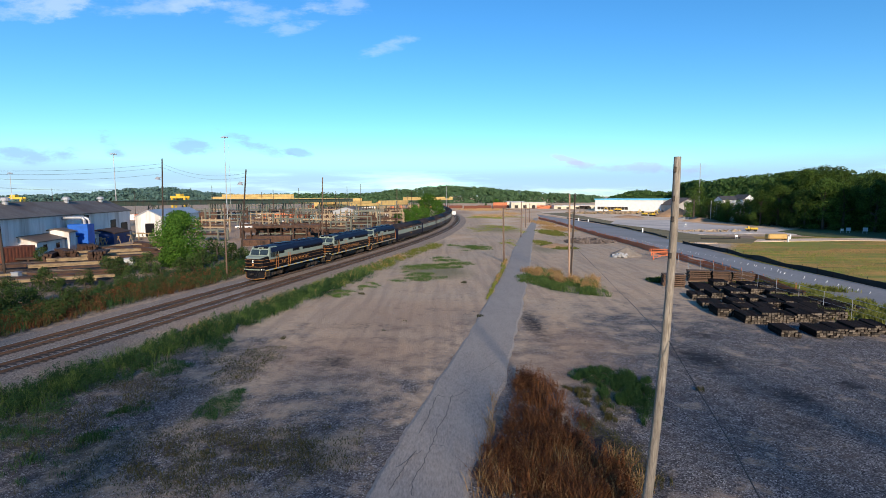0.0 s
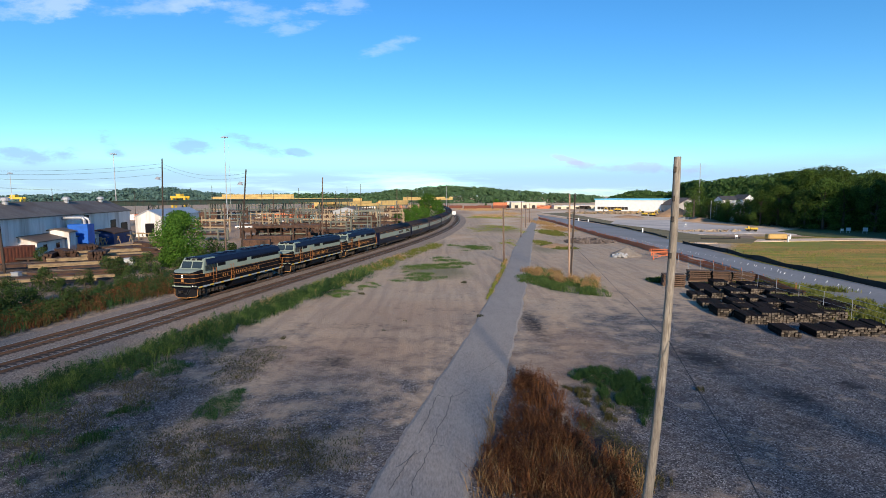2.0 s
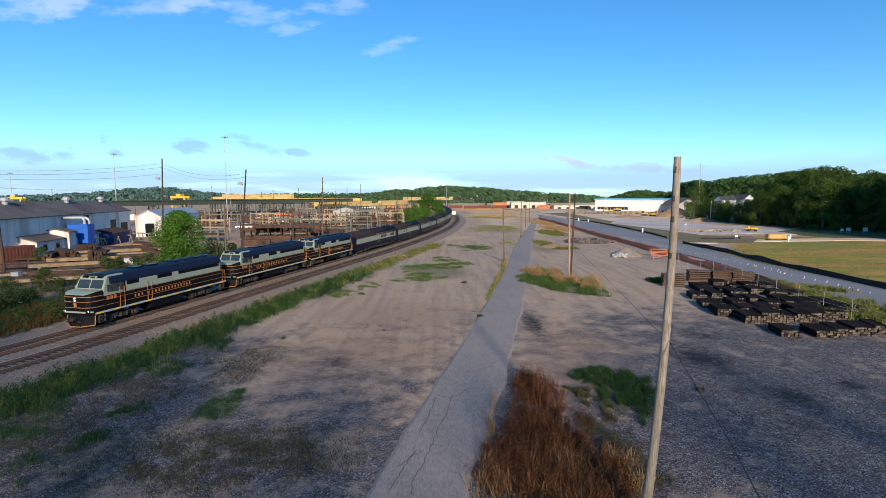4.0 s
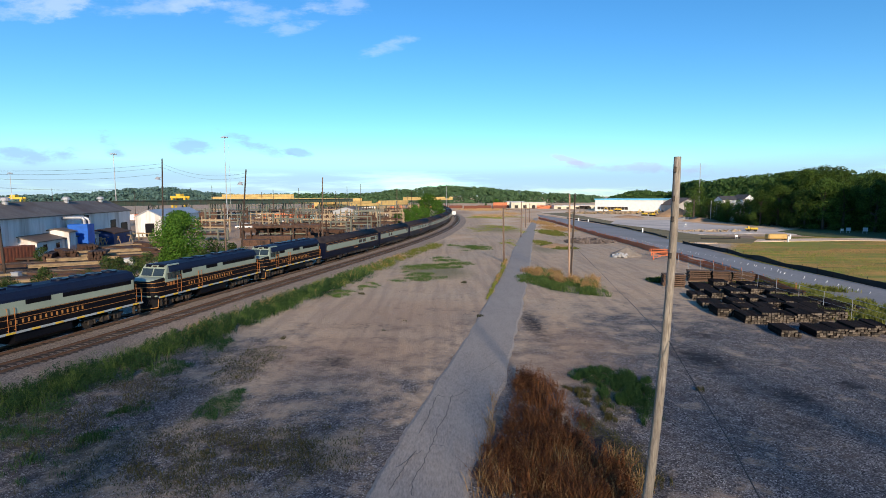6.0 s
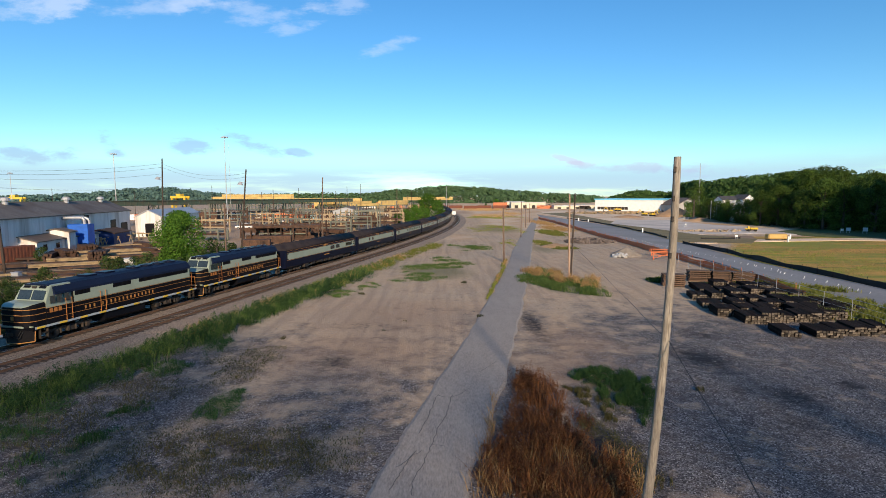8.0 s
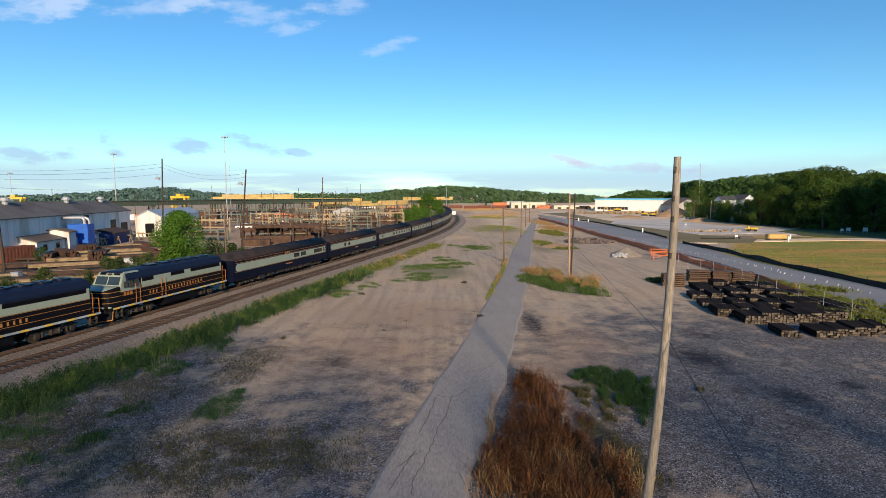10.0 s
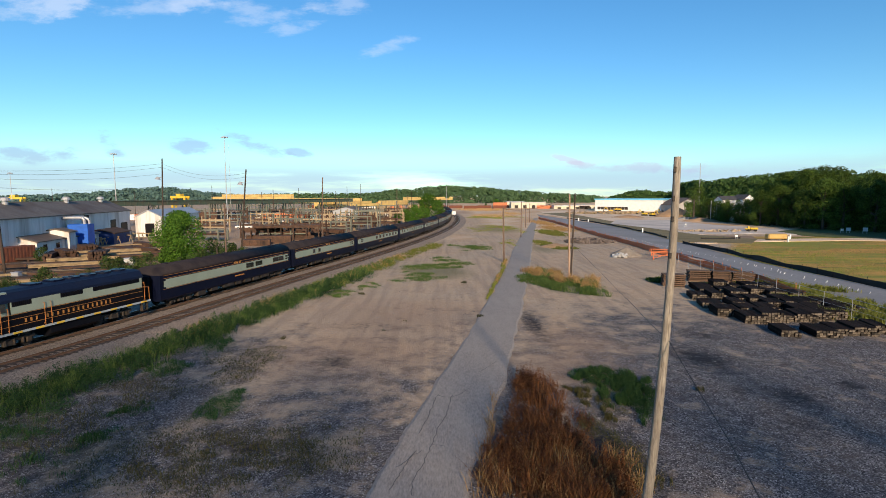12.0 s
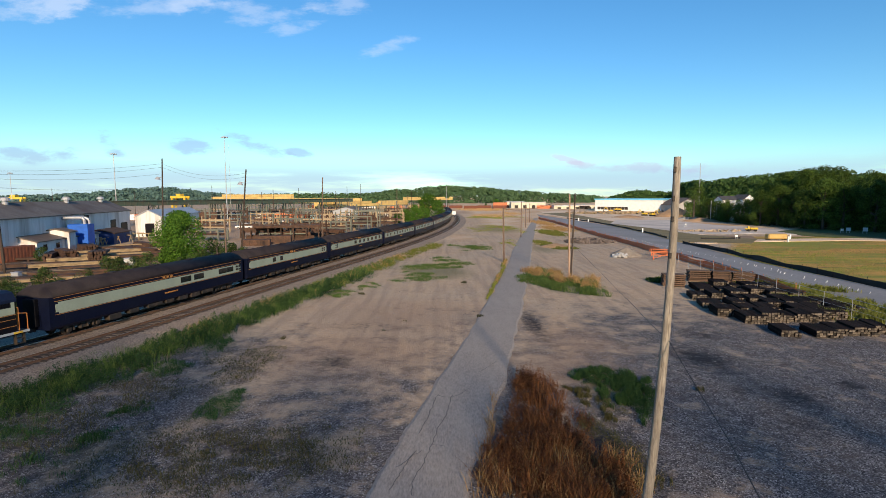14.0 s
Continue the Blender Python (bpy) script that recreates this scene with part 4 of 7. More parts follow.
def curve_through(pts, step=1.5):
    """A smooth line through a few spots."""
    pts = [Vector(p) for p in pts]
    ext = [pts[0] * 2 - pts[1]] + pts + [pts[-1] * 2 - pts[-2]]
    out = []
    for a, b, c, d in zip(ext, ext[1:], ext[2:], ext[3:]):
        n = max(2, int((c - b).length / step))
        for k in range(n):
            u = k / n
            out.append(0.5 * ((2 * b) + (c - a) * u + (2 * a - 5 * b + 4 * c - d) * u * u + (3 * b - a - 3 * c + d) * u ** 3))
    out.append(pts[-1])
    return out


def access_road():
    left = curve_through([(-3.09, 17.93), (-2.38, 22.09), (-0.87, 28.98), (1.6, 40.52), (5.55, 60.16), (10.98, 88.49), (17.58, 125.84), (30.42, 189.34), (45.72, 265.5)])
    right = curve_through([(0.77, 17.93), (1.68, 22.09), (3.24, 28.98), (5.68, 40.52), (9.53, 60.16), (14.79, 88.49), (21.5, 125.84), (33.47, 189.34), (47.7, 265.5)])
    rng = random.Random(12)
    verts, faces = [], []
    N = 260

    def across(line, y):
        return Vector((float(np.interp(y, [p.y for p in line], [p.x for p in line])), y))

    for i in range(N):
        y = left[0].y + (left[-1].y - left[0].y) * (i / (N - 1)) ** 1.6
        a, b = across(left, y), across(right, y)
        w = 0.03
        a = a + Vector((rng.uniform(-w, w) + 0.28 * noise.noise((y * 0.3, 1.0, 0)) + 0.06 * noise.noise((y * 2.1, 3.0, 0)), 0))
        b = b + Vector((rng.uniform(-w, w) + 0.25 * noise.noise((y * 0.27, 7.0, 0)) + 0.06 * noise.noise((y * 2.3, 9.0, 0)), 0))
        for k, z in ((0.0, -0.06), (0.05, 0.018), (0.25, 0.045), (0.5, 0.06), (0.75, 0.045), (0.95, 0.018), (1.0, -0.06)):
            p = a.lerp(b, k)
            verts.append((p.x, p.y, z))
    for i in range(N - 1):
        for k in range(6):
            faces.append((i * 7 + k, i * 7 + k + 1, (i + 1) * 7 + k + 1, (i + 1) * 7 + k))
    road = tagged(raw("road", verts, faces, ASPHALT), "cracked pale grey asphalt lane with crumbling edges", "road", kind="structure")
    # cracks
    for pts in ([(-1.19, 18.83), (-1.15, 20.02), (-0.77, 21.6), (-0.49, 23.15), (-0.17, 24.93), (0.24, 26.63), (0.51, 28.98)], [(-0.49, 22.93), (0.15, 22.77)], [(-0.98, 22.35), (-1.97, 20.89)], [(1.52, 29.86), (0.51, 28.56), (-0.45, 28.98)], [(3.71, 35.13), (2.39, 32.82)], [(-2.04, 19.21), (-1.67, 20.67), (-1.23, 22.35)], [(-1.18, 24.01), (-0.78, 25.92), (-0.29, 28.98)]):
        line = curve_through(pts, 0.25)
        line = [p + Vector((rng.uniform(-0.05, 0.05), rng.uniform(-0.05, 0.05))) for p in line]
        ribbon("crack", line, [(-0.016, 0), (0.016, 0)], 0.063, CRACK, road)
    return left, right


def concrete_road():
    near = curve_through([(51.11, 279.6), (48.57, 225.8), (45.78, 160.47), (45.17, 121.46), (46.24, 94.09), (44.34, 72.42), (42.74, 59.12), (40.66, 47.56), (38.68, 38.51)], 3)
    far = curve_through([(55.46, 312.6), (58.41, 252.8), (61.47, 208.0), (60.46, 162.96), (56.27, 121.46), (53.13, 87.01), (53.27, 73.97), (53.01, 62.35), (51, 51.14)], 3)
    verts, faces = [], []
    N = 120
    for i in range(N):
        a, b = near[int(i * (len(near) - 1) / (N - 1))], far[int(i * (len(far) - 1) / (N - 1))]
        for k, z in ((0.0, -0.05), (0.004, 0.10), (0.03, 0.10), (0.032, 0.05), (0.5, 0.08), (0.968, 0.05), (0.97, 0.10), (0.996, 0.10), (1.0, -0.05)):
            p = a.lerp(b, k)
            verts.append((p.x, p.y, z))
    for i in range(N - 1):
        for k in range(8):
            faces.append((i * 9 + k, i * 9 + k + 1, (i + 1) * 9 + k + 1, (i + 1) * 9 + k))
    tagged(raw("road_concrete", verts, faces, CONCRETE_ROAD), "new pale concrete road with low kerbs", "road", kind="structure")
    return near, far


# ---- poles ----
def pole(x, y, height, r, mat, label, bend=0.0, lean=(0, 0), tip=0.7, name="utility_pole", category="utility pole", lamp=0.0):
    bm = B()
    n = 14
    prev = None
    for k in range(n + 1):
        u = k / n
        c = Vector((lean[0] * u + bend * u * (1 - u) * 4, lean[1] * u, height * u - 0.3 * (k == 0)))
        rr = r * (1 - (1 - tip) * u)
        ring = [bm.verts.new(c + Vector((rr * math.cos(a * math.pi / 6), rr * math.sin(a * math.pi / 6), 0))) for a in range(12)]
        if prev:
            for a in range(12):
                bm.faces.new((prev[a], prev[(a + 1) % 12], ring[(a + 1) % 12], ring[a]))
        else:
            bm.faces.new(ring[::-1])
        prev = ring
    bm.faces.new(prev)
    ob = part(name, bm, mat, None, "", True)
    ob.matrix_basis = pose(x, y, 0)
    if height > 12.4 and x > 0:
        for z in (12.1, 11.2, 10.55, 9.4):
            c = lean[0] * z / height + bend * (z / height) * (1 - z / height) * 4
            part("iron_bracket", box(B(), c - 0.15, c - 0.07, -0.13, -0.06, z - 0.09, z + 0.09, bevel=0.01), STEEL_DARK, ob, "dark iron bracket")
    if lamp:
        c = lean[0] * lamp / height
        part("lamp_bracket", tube(B(), (c, 0, lamp), (c - 0.9, 0, lamp + 0.1), 0.05, n=5), GALV, ob)
        part("lamp_shade", tube(B(), (c - 0.95, 0, lamp - 0.35), (c - 0.85, 0, lamp + 0.2), 0.55, 0.2, 12), GALV, ob, "round grey lamp shade")
    return tagged(ob, label, category, "wooden poles")


def cable(name, pts, r, label, steps=16, sag=0.0):
    """One continuous cable through the points, hanging a little between them."""
    pts = [Vector(p) for p in pts]
    mid = [pts[0]]
    for a, b in zip(pts, pts[1:]):
        for k in range(1, steps + 1):
            u = k / steps
            mid.append(a.lerp(b, u) - Vector((0, 0, 4 * sag * u * (1 - u))))
    bm = B()
    prev = None
    for i, c in enumerate(mid):
        q = (mid[min(i + 1, len(mid) - 1)] - mid[max(i - 1, 0)]).to_track_quat("Z", "Y")
        ring = [bm.verts.new(c + q @ Vector((r * math.cos(k * math.pi * 0.4), r * math.sin(k * math.pi * 0.4), 0))) for k in range(5)]
        if prev:
            for k in range(5):
                bm.faces.new((prev[k], prev[(k + 1) % 5], ring[(k + 1) % 5], ring[k]))
        prev = ring
    return tagged(part(name, bm, CABLE), label, "cable")


# ---- trees ----
def leaf_mesh(name, clumps, per, size, mat, seed, parent, squash=1.0):
    """A crown: many small leaves scattered over the skins of uneven clumps."""
    rng = np.random.default_rng(seed)
    verts, faces = [], []
    V, n = [], 0
    for cx, cy, cz, r in clumps:
        k = int(per * r * r)
        d = rng.normal(size=(k, 3))
        d /= np.linalg.norm(d, axis=1)[:, None]
        rad = r * (0.55 + 0.5 * rng.random(k) ** 0.5)
        c = np.array([cx, cy, cz]) + d * rad[:, None] * np.array([1, 1, squash])
        nrm = d + rng.normal(scale=0.5, size=(k, 3))
        nrm /= np.linalg.norm(nrm, axis=1)[:, None]
        a = np.cross(nrm, rng.normal(size=(k, 3)))
        a /= np.linalg.norm(a, axis=1)[:, None]
        b = np.cross(nrm, a)
        s = size * (0.6 + 0.8 * rng.random(k))[:, None]
        V.append(np.stack([c - a * s, c - b * s * 0.6 , c + a * s, c + b * s * 0.6], 1).reshape(-1, 3))
        n += k
    V = np.concatenate(V)
    me = bpy.data.meshes.new(name)
    me.from_pydata(V.tolist(), [], [(4 * i, 4 * i + 1, 4 * i + 2, 4 * i + 3) for i in range(n)])
    me.materials.append(mat)
    ob = new(name, me)
    ob.parent = parent
    return ob


def tree(height, spread_r, mat, seed, label, density=26, leaf=0.22, group="", low=0.25, name="tree", category="tree", lumps=26):
    rng = random.Random(seed)
    e = thing(name, Matrix(), label, category, group)
    bm = B()
    trunk_h = height * 0.55
    tr = height * 0.018 + 0.06
    tube(bm, (0, 0, -0.4), (0, 0, trunk_h * 0.5), tr * 1.25, tr * 0.85, 9)
    tube(bm, (0, 0, trunk_h * 0.5), (rng.uniform(-.3, .3), rng.uniform(-.3, .3), trunk_h * 1.3), tr * 0.85, tr * 0.3, 8)
    clumps = []
    for k in range(lumps):
        u = rng.random()
        z = height * (low + (0.97 - low) * u)
        wide = spread_r * (1 - abs(2 * (u - 0.42)) ** 2.2 * 0.75) if u > 0.42 else spread_r * (0.72 + 0.28 * u / 0.42)
        a = rng.uniform(0, 2 * math.pi)
        q = wide * math.sqrt(rng.uniform(0.1, 1)) * 0.8
        r = spread_r * rng.uniform(0.24, 0.42)
        z = min(z, height - r * 0.8)
        clumps.append((q * math.cos(a), q * math.sin(a), z, r))
        if k % 2 == 0:
            tube(bm, (0, 0, min(trunk_h, z * 0.7)), (q * math.cos(a), q * math.sin(a), z), tr * 0.4, tr * 0.1, 5)
    part("trunk", bm, BARK, e)
    leaf_mesh("crown", clumps, density, leaf, mat, seed, e)
    return e


# ---- grass ----
def weeds(name, spots, mat, label, count, height, seed, width=0.05, category="weeds", lean=0.35, keep=None, thin=0.16):
    """Blades over soft-edged blots (x, y, half width, half length, turn)."""
    rng = np.random.default_rng(seed)
    area = np.array([s[2] * s[3] for s in spots])
    pick = rng.choice(len(spots), size=count, p=area / area.sum())
    S = np.array([s[:5] for s in spots])[pick]
    r, a = np.sqrt(rng.random(count)) * (0.75 + 0.45 * rng.random(count)), rng.random(count) * 2 * np.pi
    u, w = S[:, 2] * r * np.cos(a), S[:, 3] * r * np.sin(a)
    c, s = np.cos(np.radians(S[:, 4])), np.sin(np.radians(S[:, 4]))
    X, Y = S[:, 0] + c * u - s * w, S[:, 1] + s * u + c * w
    # tufts: pull the blades towards seeds
    tuft = np.array([noise.noise((float(x) * 0.9, float(y) * 0.9, seed)) for x, y in zip(X, Y)])
    ragged = np.array([noise.noise((float(x) * 0.28, float(y) * 0.28, seed + 9)) + 0.5 * noise.noise((float(x) * 2.6, float(y) * 2.6, seed)) for x, y in zip(X, Y)])
    ok = tuft + 0.8 * ragged + rng.normal(size=count) * thin > -0.18 + 0.75 * (r - 0.5)
    if keep is not None:
        ok &= np.array([keep(float(x), float(y)) for x, y in zip(X, Y)])
    X, Y, tuft = X[ok], Y[ok], tuft[ok]
    k = len(X)
    H = height * (0.45 + 0.75 * rng.random(k)) * (0.8 + 0.7 * np.clip(tuft, -0.3, 0.6))
    th = rng.random(k) * 2 * np.pi
    lx, ly = rng.normal(size=k) * lean * H, rng.normal(size=k) * lean * H
    W = width * (0.6 + 0.8 * rng.random(k))
    dx, dy = np.cos(th) * W, np.sin(th) * W
    z0 = np.full(k, -0.06)
    P = np.stack([np.stack([X - dx, Y - dy, z0], 1), np.stack([X + dx, Y + dy, z0], 1),
                  np.stack([X + dx * 0.7 + lx * 0.45, Y + dy * 0.7 + ly * 0.45, H * 0.6], 1), np.stack([X + lx, Y + ly, H], 1),
                  np.stack([X - dx * 0.7 + lx * 0.45, Y - dy * 0.7 + ly * 0.45, H * 0.6], 1)], 1).reshape(-1, 3)
    me = bpy.data.meshes.new(name)
    me.from_pydata(P.tolist(), [], [f for i in range(k) for f in ((5 * i, 5 * i + 1, 5 * i + 2, 5 * i + 4), (5 * i + 4, 5 * i + 2, 5 * i + 3))])
    me.materials.append(mat)
    return tagged(new(name, me), label, category, kind="stuff")


def clumps(name, spots, mat, label, count, radius, height, per, size, seed, keep=None):
    """Low leafy plants: each one a loose mound of small leaves."""
    rng = np.random.default_rng(seed)
    area = np.array([q[2] * q[3] for q in spots])
    S = np.array([q[:4] for q in spots])[rng.choice(len(spots), size=count, p=area / area.sum())]
    r, a = np.sqrt(rng.random(count)), rng.random(count) * 2 * np.pi
    X, Y = S[:, 0] + S[:, 2] * r * np.cos(a), S[:, 1] + S[:, 3] * r * np.sin(a)
    ok = np.array([noise.noise((float(x) * 0.5, float(y) * 0.5, seed)) > -0.22 and (keep is None or keep(float(x), float(y))) for x, y in zip(X, Y)])
    X, Y = X[ok], Y[ok]
    k = len(X)
    R = radius * (0.5 + 0.9 * rng.random(k))
    H = height * (0.4 + 0.8 * rng.random(k))
    n = k * per
    i = np.repeat(np.arange(k), per)
    up = rng.random(n) ** 0.8
    q = np.sqrt(rng.random(n)) * R[i] * (1.1 - 0.75 * up)
    th = rng.random(n) * 2 * np.pi
    C = np.stack([X[i] + q * np.cos(th), Y[i] + q * np.sin(th), H[i] * up], 1)
    nrm = np.stack([np.cos(th) * 0.5, np.sin(th) * 0.5, np.full(n, 0.7)], 1) + rng.normal(scale=0.5, size=(n, 3))
    nrm /= np.linalg.norm(nrm, axis=1)[:, None]
    a = np.cross(nrm, rng.normal(size=(n, 3)))
    a /= np.linalg.norm(a, axis=1)[:, None]
    b = np.cross(nrm, a)
    z = size * (0.5 + rng.random(n))[:, None]
    V = np.stack([C - a * z, C - b * z * 0.4, C + a * z, C + b * z * 0.4], 1).reshape(-1, 3)
    me = bpy.data.meshes.new(name)
    me.from_pydata(V.tolist(), [], [(4 * m, 4 * m + 1, 4 * m + 2, 4 * m + 3) for m in range(n)])
    me.materials.append(mat)
    return tagged(new(name, me), label, "weeds", kind="stuff")


# ---- stacks of sleepers ----
def sleeper_mesh(name, mat):
    bm = box(B(), -0.118, 0.118, -1.3, 1.3, 0, 0.178, bevel=0.012)
    bm.normal_update()
    me = bpy.data.meshes.new(name)
    bm.to_mesh(me)
    bm.free()
    me.materials.append(mat)
    me.materials.append(TIEEND)
    for p in me.polygons:
        p.material_index = 1 if abs(p.normal.y) > 0.9 else 0
    return me


DARK_SLEEPER, TAN_SLEEPER = sleeper_mesh("sleeper", TIEWOOD), sleeper_mesh("sleeper", TIETAN)


def tie_stack(x, y, turn, across, layers, tan, label, seed):
    """A stack whose near end stands at (x, y)."""
    rng = random.Random(seed)
    e = thing("sleeper_stack", pose(x, y, 0, 0, 0, turn) @ pose(0, 1.3, 0), label, "sleeper stack", "stacks of sleepers")
    z = -0.03
    for lay in range(layers):
        n = across - (rng.randint(0, 2) if lay == layers - 1 else 0)
        for k in range(n):
            ob = new("sleeper", TAN_SLEEPER if tan else DARK_SLEEPER)
            ob.parent = e
            ob.matrix_basis = pose((k - (across - 1) / 2) * 0.25 + rng.uniform(-0.012, 0.012), rng.uniform(-0.1, 0.1), z, 0, 0, rng.uniform(-0.8, 0.8))
        z += 0.18
        if tan and lay < layers - 1:
            for f in (-0.8, 0.8):
                part("bearer", box(B(), -across * 0.127, across * 0.127, f - 0.05, f + 0.05, z, z + 0.07), TIETAN, e)
            z += 0.07
    return e


# ---- build: setting ----
ground()
ballast_bed()
tracks()
access_road()
concrete_road()
build_train()

# ---- warehouse ----
def warehouse():
    x0, y0 = 112.2, 391.0
    x1, y1 = 152.5, 367.0
    e = thing("warehouse", pose(x0, y0, 0, 0, 0, math.degrees(math.atan2(y1 - y0, x1 - x0))), "long white warehouse with a pale blue roof edge and loading doors", "warehouse")
    L = math.hypot(x1 - x0, y1 - y0)
    hh = 7.96
    wall = part("wall", box(B(), 0, L, 0, 70, 0, hh), WHITE, e, "white sheet wall")
    part("roof_edge", box(B(), -0.5, L + 0.5, -0.4, 70.4, hh, hh + 0.9), surface("pale_blue_trim", (0.16, 0.55, 0.78), (0.2, 0.6, 0.82), 0.2, 0.5, 0), e, "pale blue roof edge")
    for k in range(9):
        x = 3 + k * (L - 8) / 16
        part("loading_door", box(B(), x - 1.1, x + 1.1, -0.12, 0.3, 1.0, 3.0), STEEL_DARK, e, "dark loading door")
    for k in range(24):
        x = k * L / 23
        part("wall_seam", box(B(), x - 0.06, x + 0.06, -0.05, 0.2, 0, hh), WHITE, wall)
    return e


warehouse()

# ---- near pole and others ----
pole(6.70, 16.7, 12.5, 0.165, POLEWOOD, "tall weathered grey wooden pole beside the gravel lot", bend=0.16, lean=(0.63, 0), tip=0.66)
pole(10.48, 90.02, 9.29, 0.15, POLEBROWN, "brown wooden utility pole beside the lane", lean=(-0.25, 0))
pole(21.47, 144.98, 9.61, 0.14, POLEBROWN, "brown wooden utility pole beside the lane")
pole(29.09, 185.99, 8.54, 0.14, POLEBROWN, "brown wooden utility pole beside the lane")
pole(36.2, 221.1, 8.02, 0.14, POLEBROWN, "brown wooden utility pole beside the lane")
pole(17.35, 71.91, 11.53, 0.16, POLETAN, "tan wooden pole standing in tall weeds", lean=(-0.2, 0))
pole(18.08, 73.97, 11.61, 0.13, POLEDARK, "dark creosoted pole leaning beside a tan pole", lean=(0.35, 0))
pole(-62.43, 74.5, 14.91, 0.19, POLEDARK, "dark wooden pole beside the yard", lean=(-0.6, 0))
pole(-56.79, 106.6, 18.59, 0.17, POLEDARK, "dark wooden yard pole with a lamp", lean=(0.75, 0), lamp=14.8)
pole(-38.25, 99.48, 16.12, 0.17, POLEDARK, "dark wooden yard pole with a lamp", lean=(1.5, 0), lamp=13.6)
pole(-30.77, 133.88, 15.82, 0.16, POLEBROWN, "brown wooden yard pole", lean=(0.5, 0))
pole(-16.43, 189.34, 13.9, 0.15, POLEBROWN, "brown wooden yard pole")
pole(-30.13, 72.93, 10.22, 0.12, POLEBROWN, "slim brown pole beside the track")

# ---- sleeper stacks ----
STACKS = [
    (29.15, 65.94, 7, 6, 1), (34, 69.49, 7, 6, 1), (36.76, 69.03, 8, 6, 1), (39.02, 68.12, 7, 6, 1), (31.35, 62.73, 8, 3, 0), (34.42, 64.29, 8, 4, 0),
    (35.37, 62.73, 6, 3, 0), (37.14, 62.73, 6, 4, 0), (28.15, 56.82, 7, 3, 0), (30.12, 56.82, 6, 4, 0), (27.28, 52.45, 8, 3, 0), (26.86, 48.7, 8, 4, 0),
]
MORE_STACKS = [
    (30.44, 53, 7, 3, 0), (32.88, 57.79, 7, 4, 0), (27.82, 45.84, 8, 4, 0), (29.18, 46.26, 5, 5, 0), (30.24, 46.26, 5, 5, 0), (31.53, 46.69, 7, 3, 0),
    (32.76, 46.47, 7, 4, 0), (34.23, 46.9, 7, 4, 0), (35.99, 47.56, 8, 4, 0), (37.98, 48.47, 7, 4, 0), (39.89, 49.41, 6, 4, 0), (32.85, 53.84, 8, 4, 0),
    (33.4, 51.66, 8, 4, 0), (35.55, 52.19, 8, 4, 0), (37.44, 52.45, 8, 4, 0), (36.2, 59.46, 8, 4, 0), (37.4, 57.79, 8, 4, 0), (38.95, 56.82, 8, 4, 0),
    (39.15, 52.45, 8, 4, 0), (27.99, 41.52, 6, 3, 0), (30.95, 41.35, 8, 3, 0), (32.56, 41.86, 6, 3, 0), (34.26, 41.69, 8, 4, 0), (36.11, 42.21, 6, 4, 0),
    (33.03, 60.16, 8, 3, 0), (32.34, 54.99, 8, 3, 0), (38.71, 61.97, 8, 4, 0), (35.77, 53.84, 8, 4, 0), (31.26, 49.65, 8, 4, 0), (34.34, 49.17, 8, 4, 0), (36.29, 49.65, 8, 4, 0), (38.93, 50.63, 8, 4, 0), (29.15, 49.17, 7, 4, 0), (30.75, 60.16, 8, 3, 0),
]
for k, (x, y, across, layers, tan) in enumerate(STACKS + MORE_STACKS):
    tie_stack(x + 1.3 * tan, y, (80 if tan else -10) + (k * 7 % 5 - 2) * 1.5, across, layers, tan, "stack of tan timber sleepers on bearers" if tan else "low stack of dark creosoted sleepers on gravel", k)

# ---- woods ----
PROTOS = [tree(17 + 1.3 * k, 5.6 + 0.4 * k, LEAF_DARK, 30 + k, "tall broadleaf tree in a dark wooded hillside", density=34, leaf=0.27, group="trees of the wood", low=0.0, lumps=36) for k in range(6)]
rng = random.Random(77)


def plant(p, x, y, z, size):
    ob = copy_thing(p, pose(x, y, z, 0, 0, rng.uniform(0, 360)))
    ob.matrix_basis = ob.matrix_basis @ Matrix.Diagonal((size * 1.12, size * 1.12, size, 1))
    return ob


for k, p in enumerate(PROTOS):
    p.matrix_basis = pose(190 + 9 * k, 215, 0)
edge = curve_through([(118.45, 252.8), (118.03, 230.7), (114.87, 200.1), (120.63, 182.77), (125.48, 168.17), (132.91, 158.06), (138.07, 137.39), (140.89, 112.33)], 3)
for row in range(4):
    i = rng.randint(0, 2)
    while i < len(edge) - 1:
        p = edge[i]
        q = edge[min(i + 1, len(edge) - 1)] - p
        nrm = Vector((-q.y, q.x)).normalized()
        nrm = nrm if nrm.x + nrm.y > 0 else -nrm
        c = p + nrm * (4 + row * 8 + rng.uniform(-2.5, 2.5))
        u = i / len(edge)
        if c.x / c.y < 0.455:
            i += 1
            continue
        if 0.50 < c.x / c.y < 0.60:
            i += 1
            if row < 1:
                plant(rng.choice(PROTOS), c.x, c.y, 0, 0.45)
            continue
        plant(rng.choice(PROTOS), c.x, c.y, 0, (0.42 + 0.9 * u if u < 0.3 else 0.67 if u < 0.72 else 0.78) + 0.08 * row + rng.uniform(-0.08, 0.1))
        i += rng.choice((2, 2, 3))
for x, y, k in ((131.5, 190.0, 0.94), (139.0, 189.0, 0.97), (136.0, 194.0, 0.99)):
    plant(PROTOS[5], x, y, 0, k)
for x, y, k in ((154.0, 286.0, 0.46), (160.0, 292.0, 0.40), (176.0, 298.0, 0.40), (184.0, 296.0, 0.55)):
    plant(PROTOS[1], x, y, 0, k)
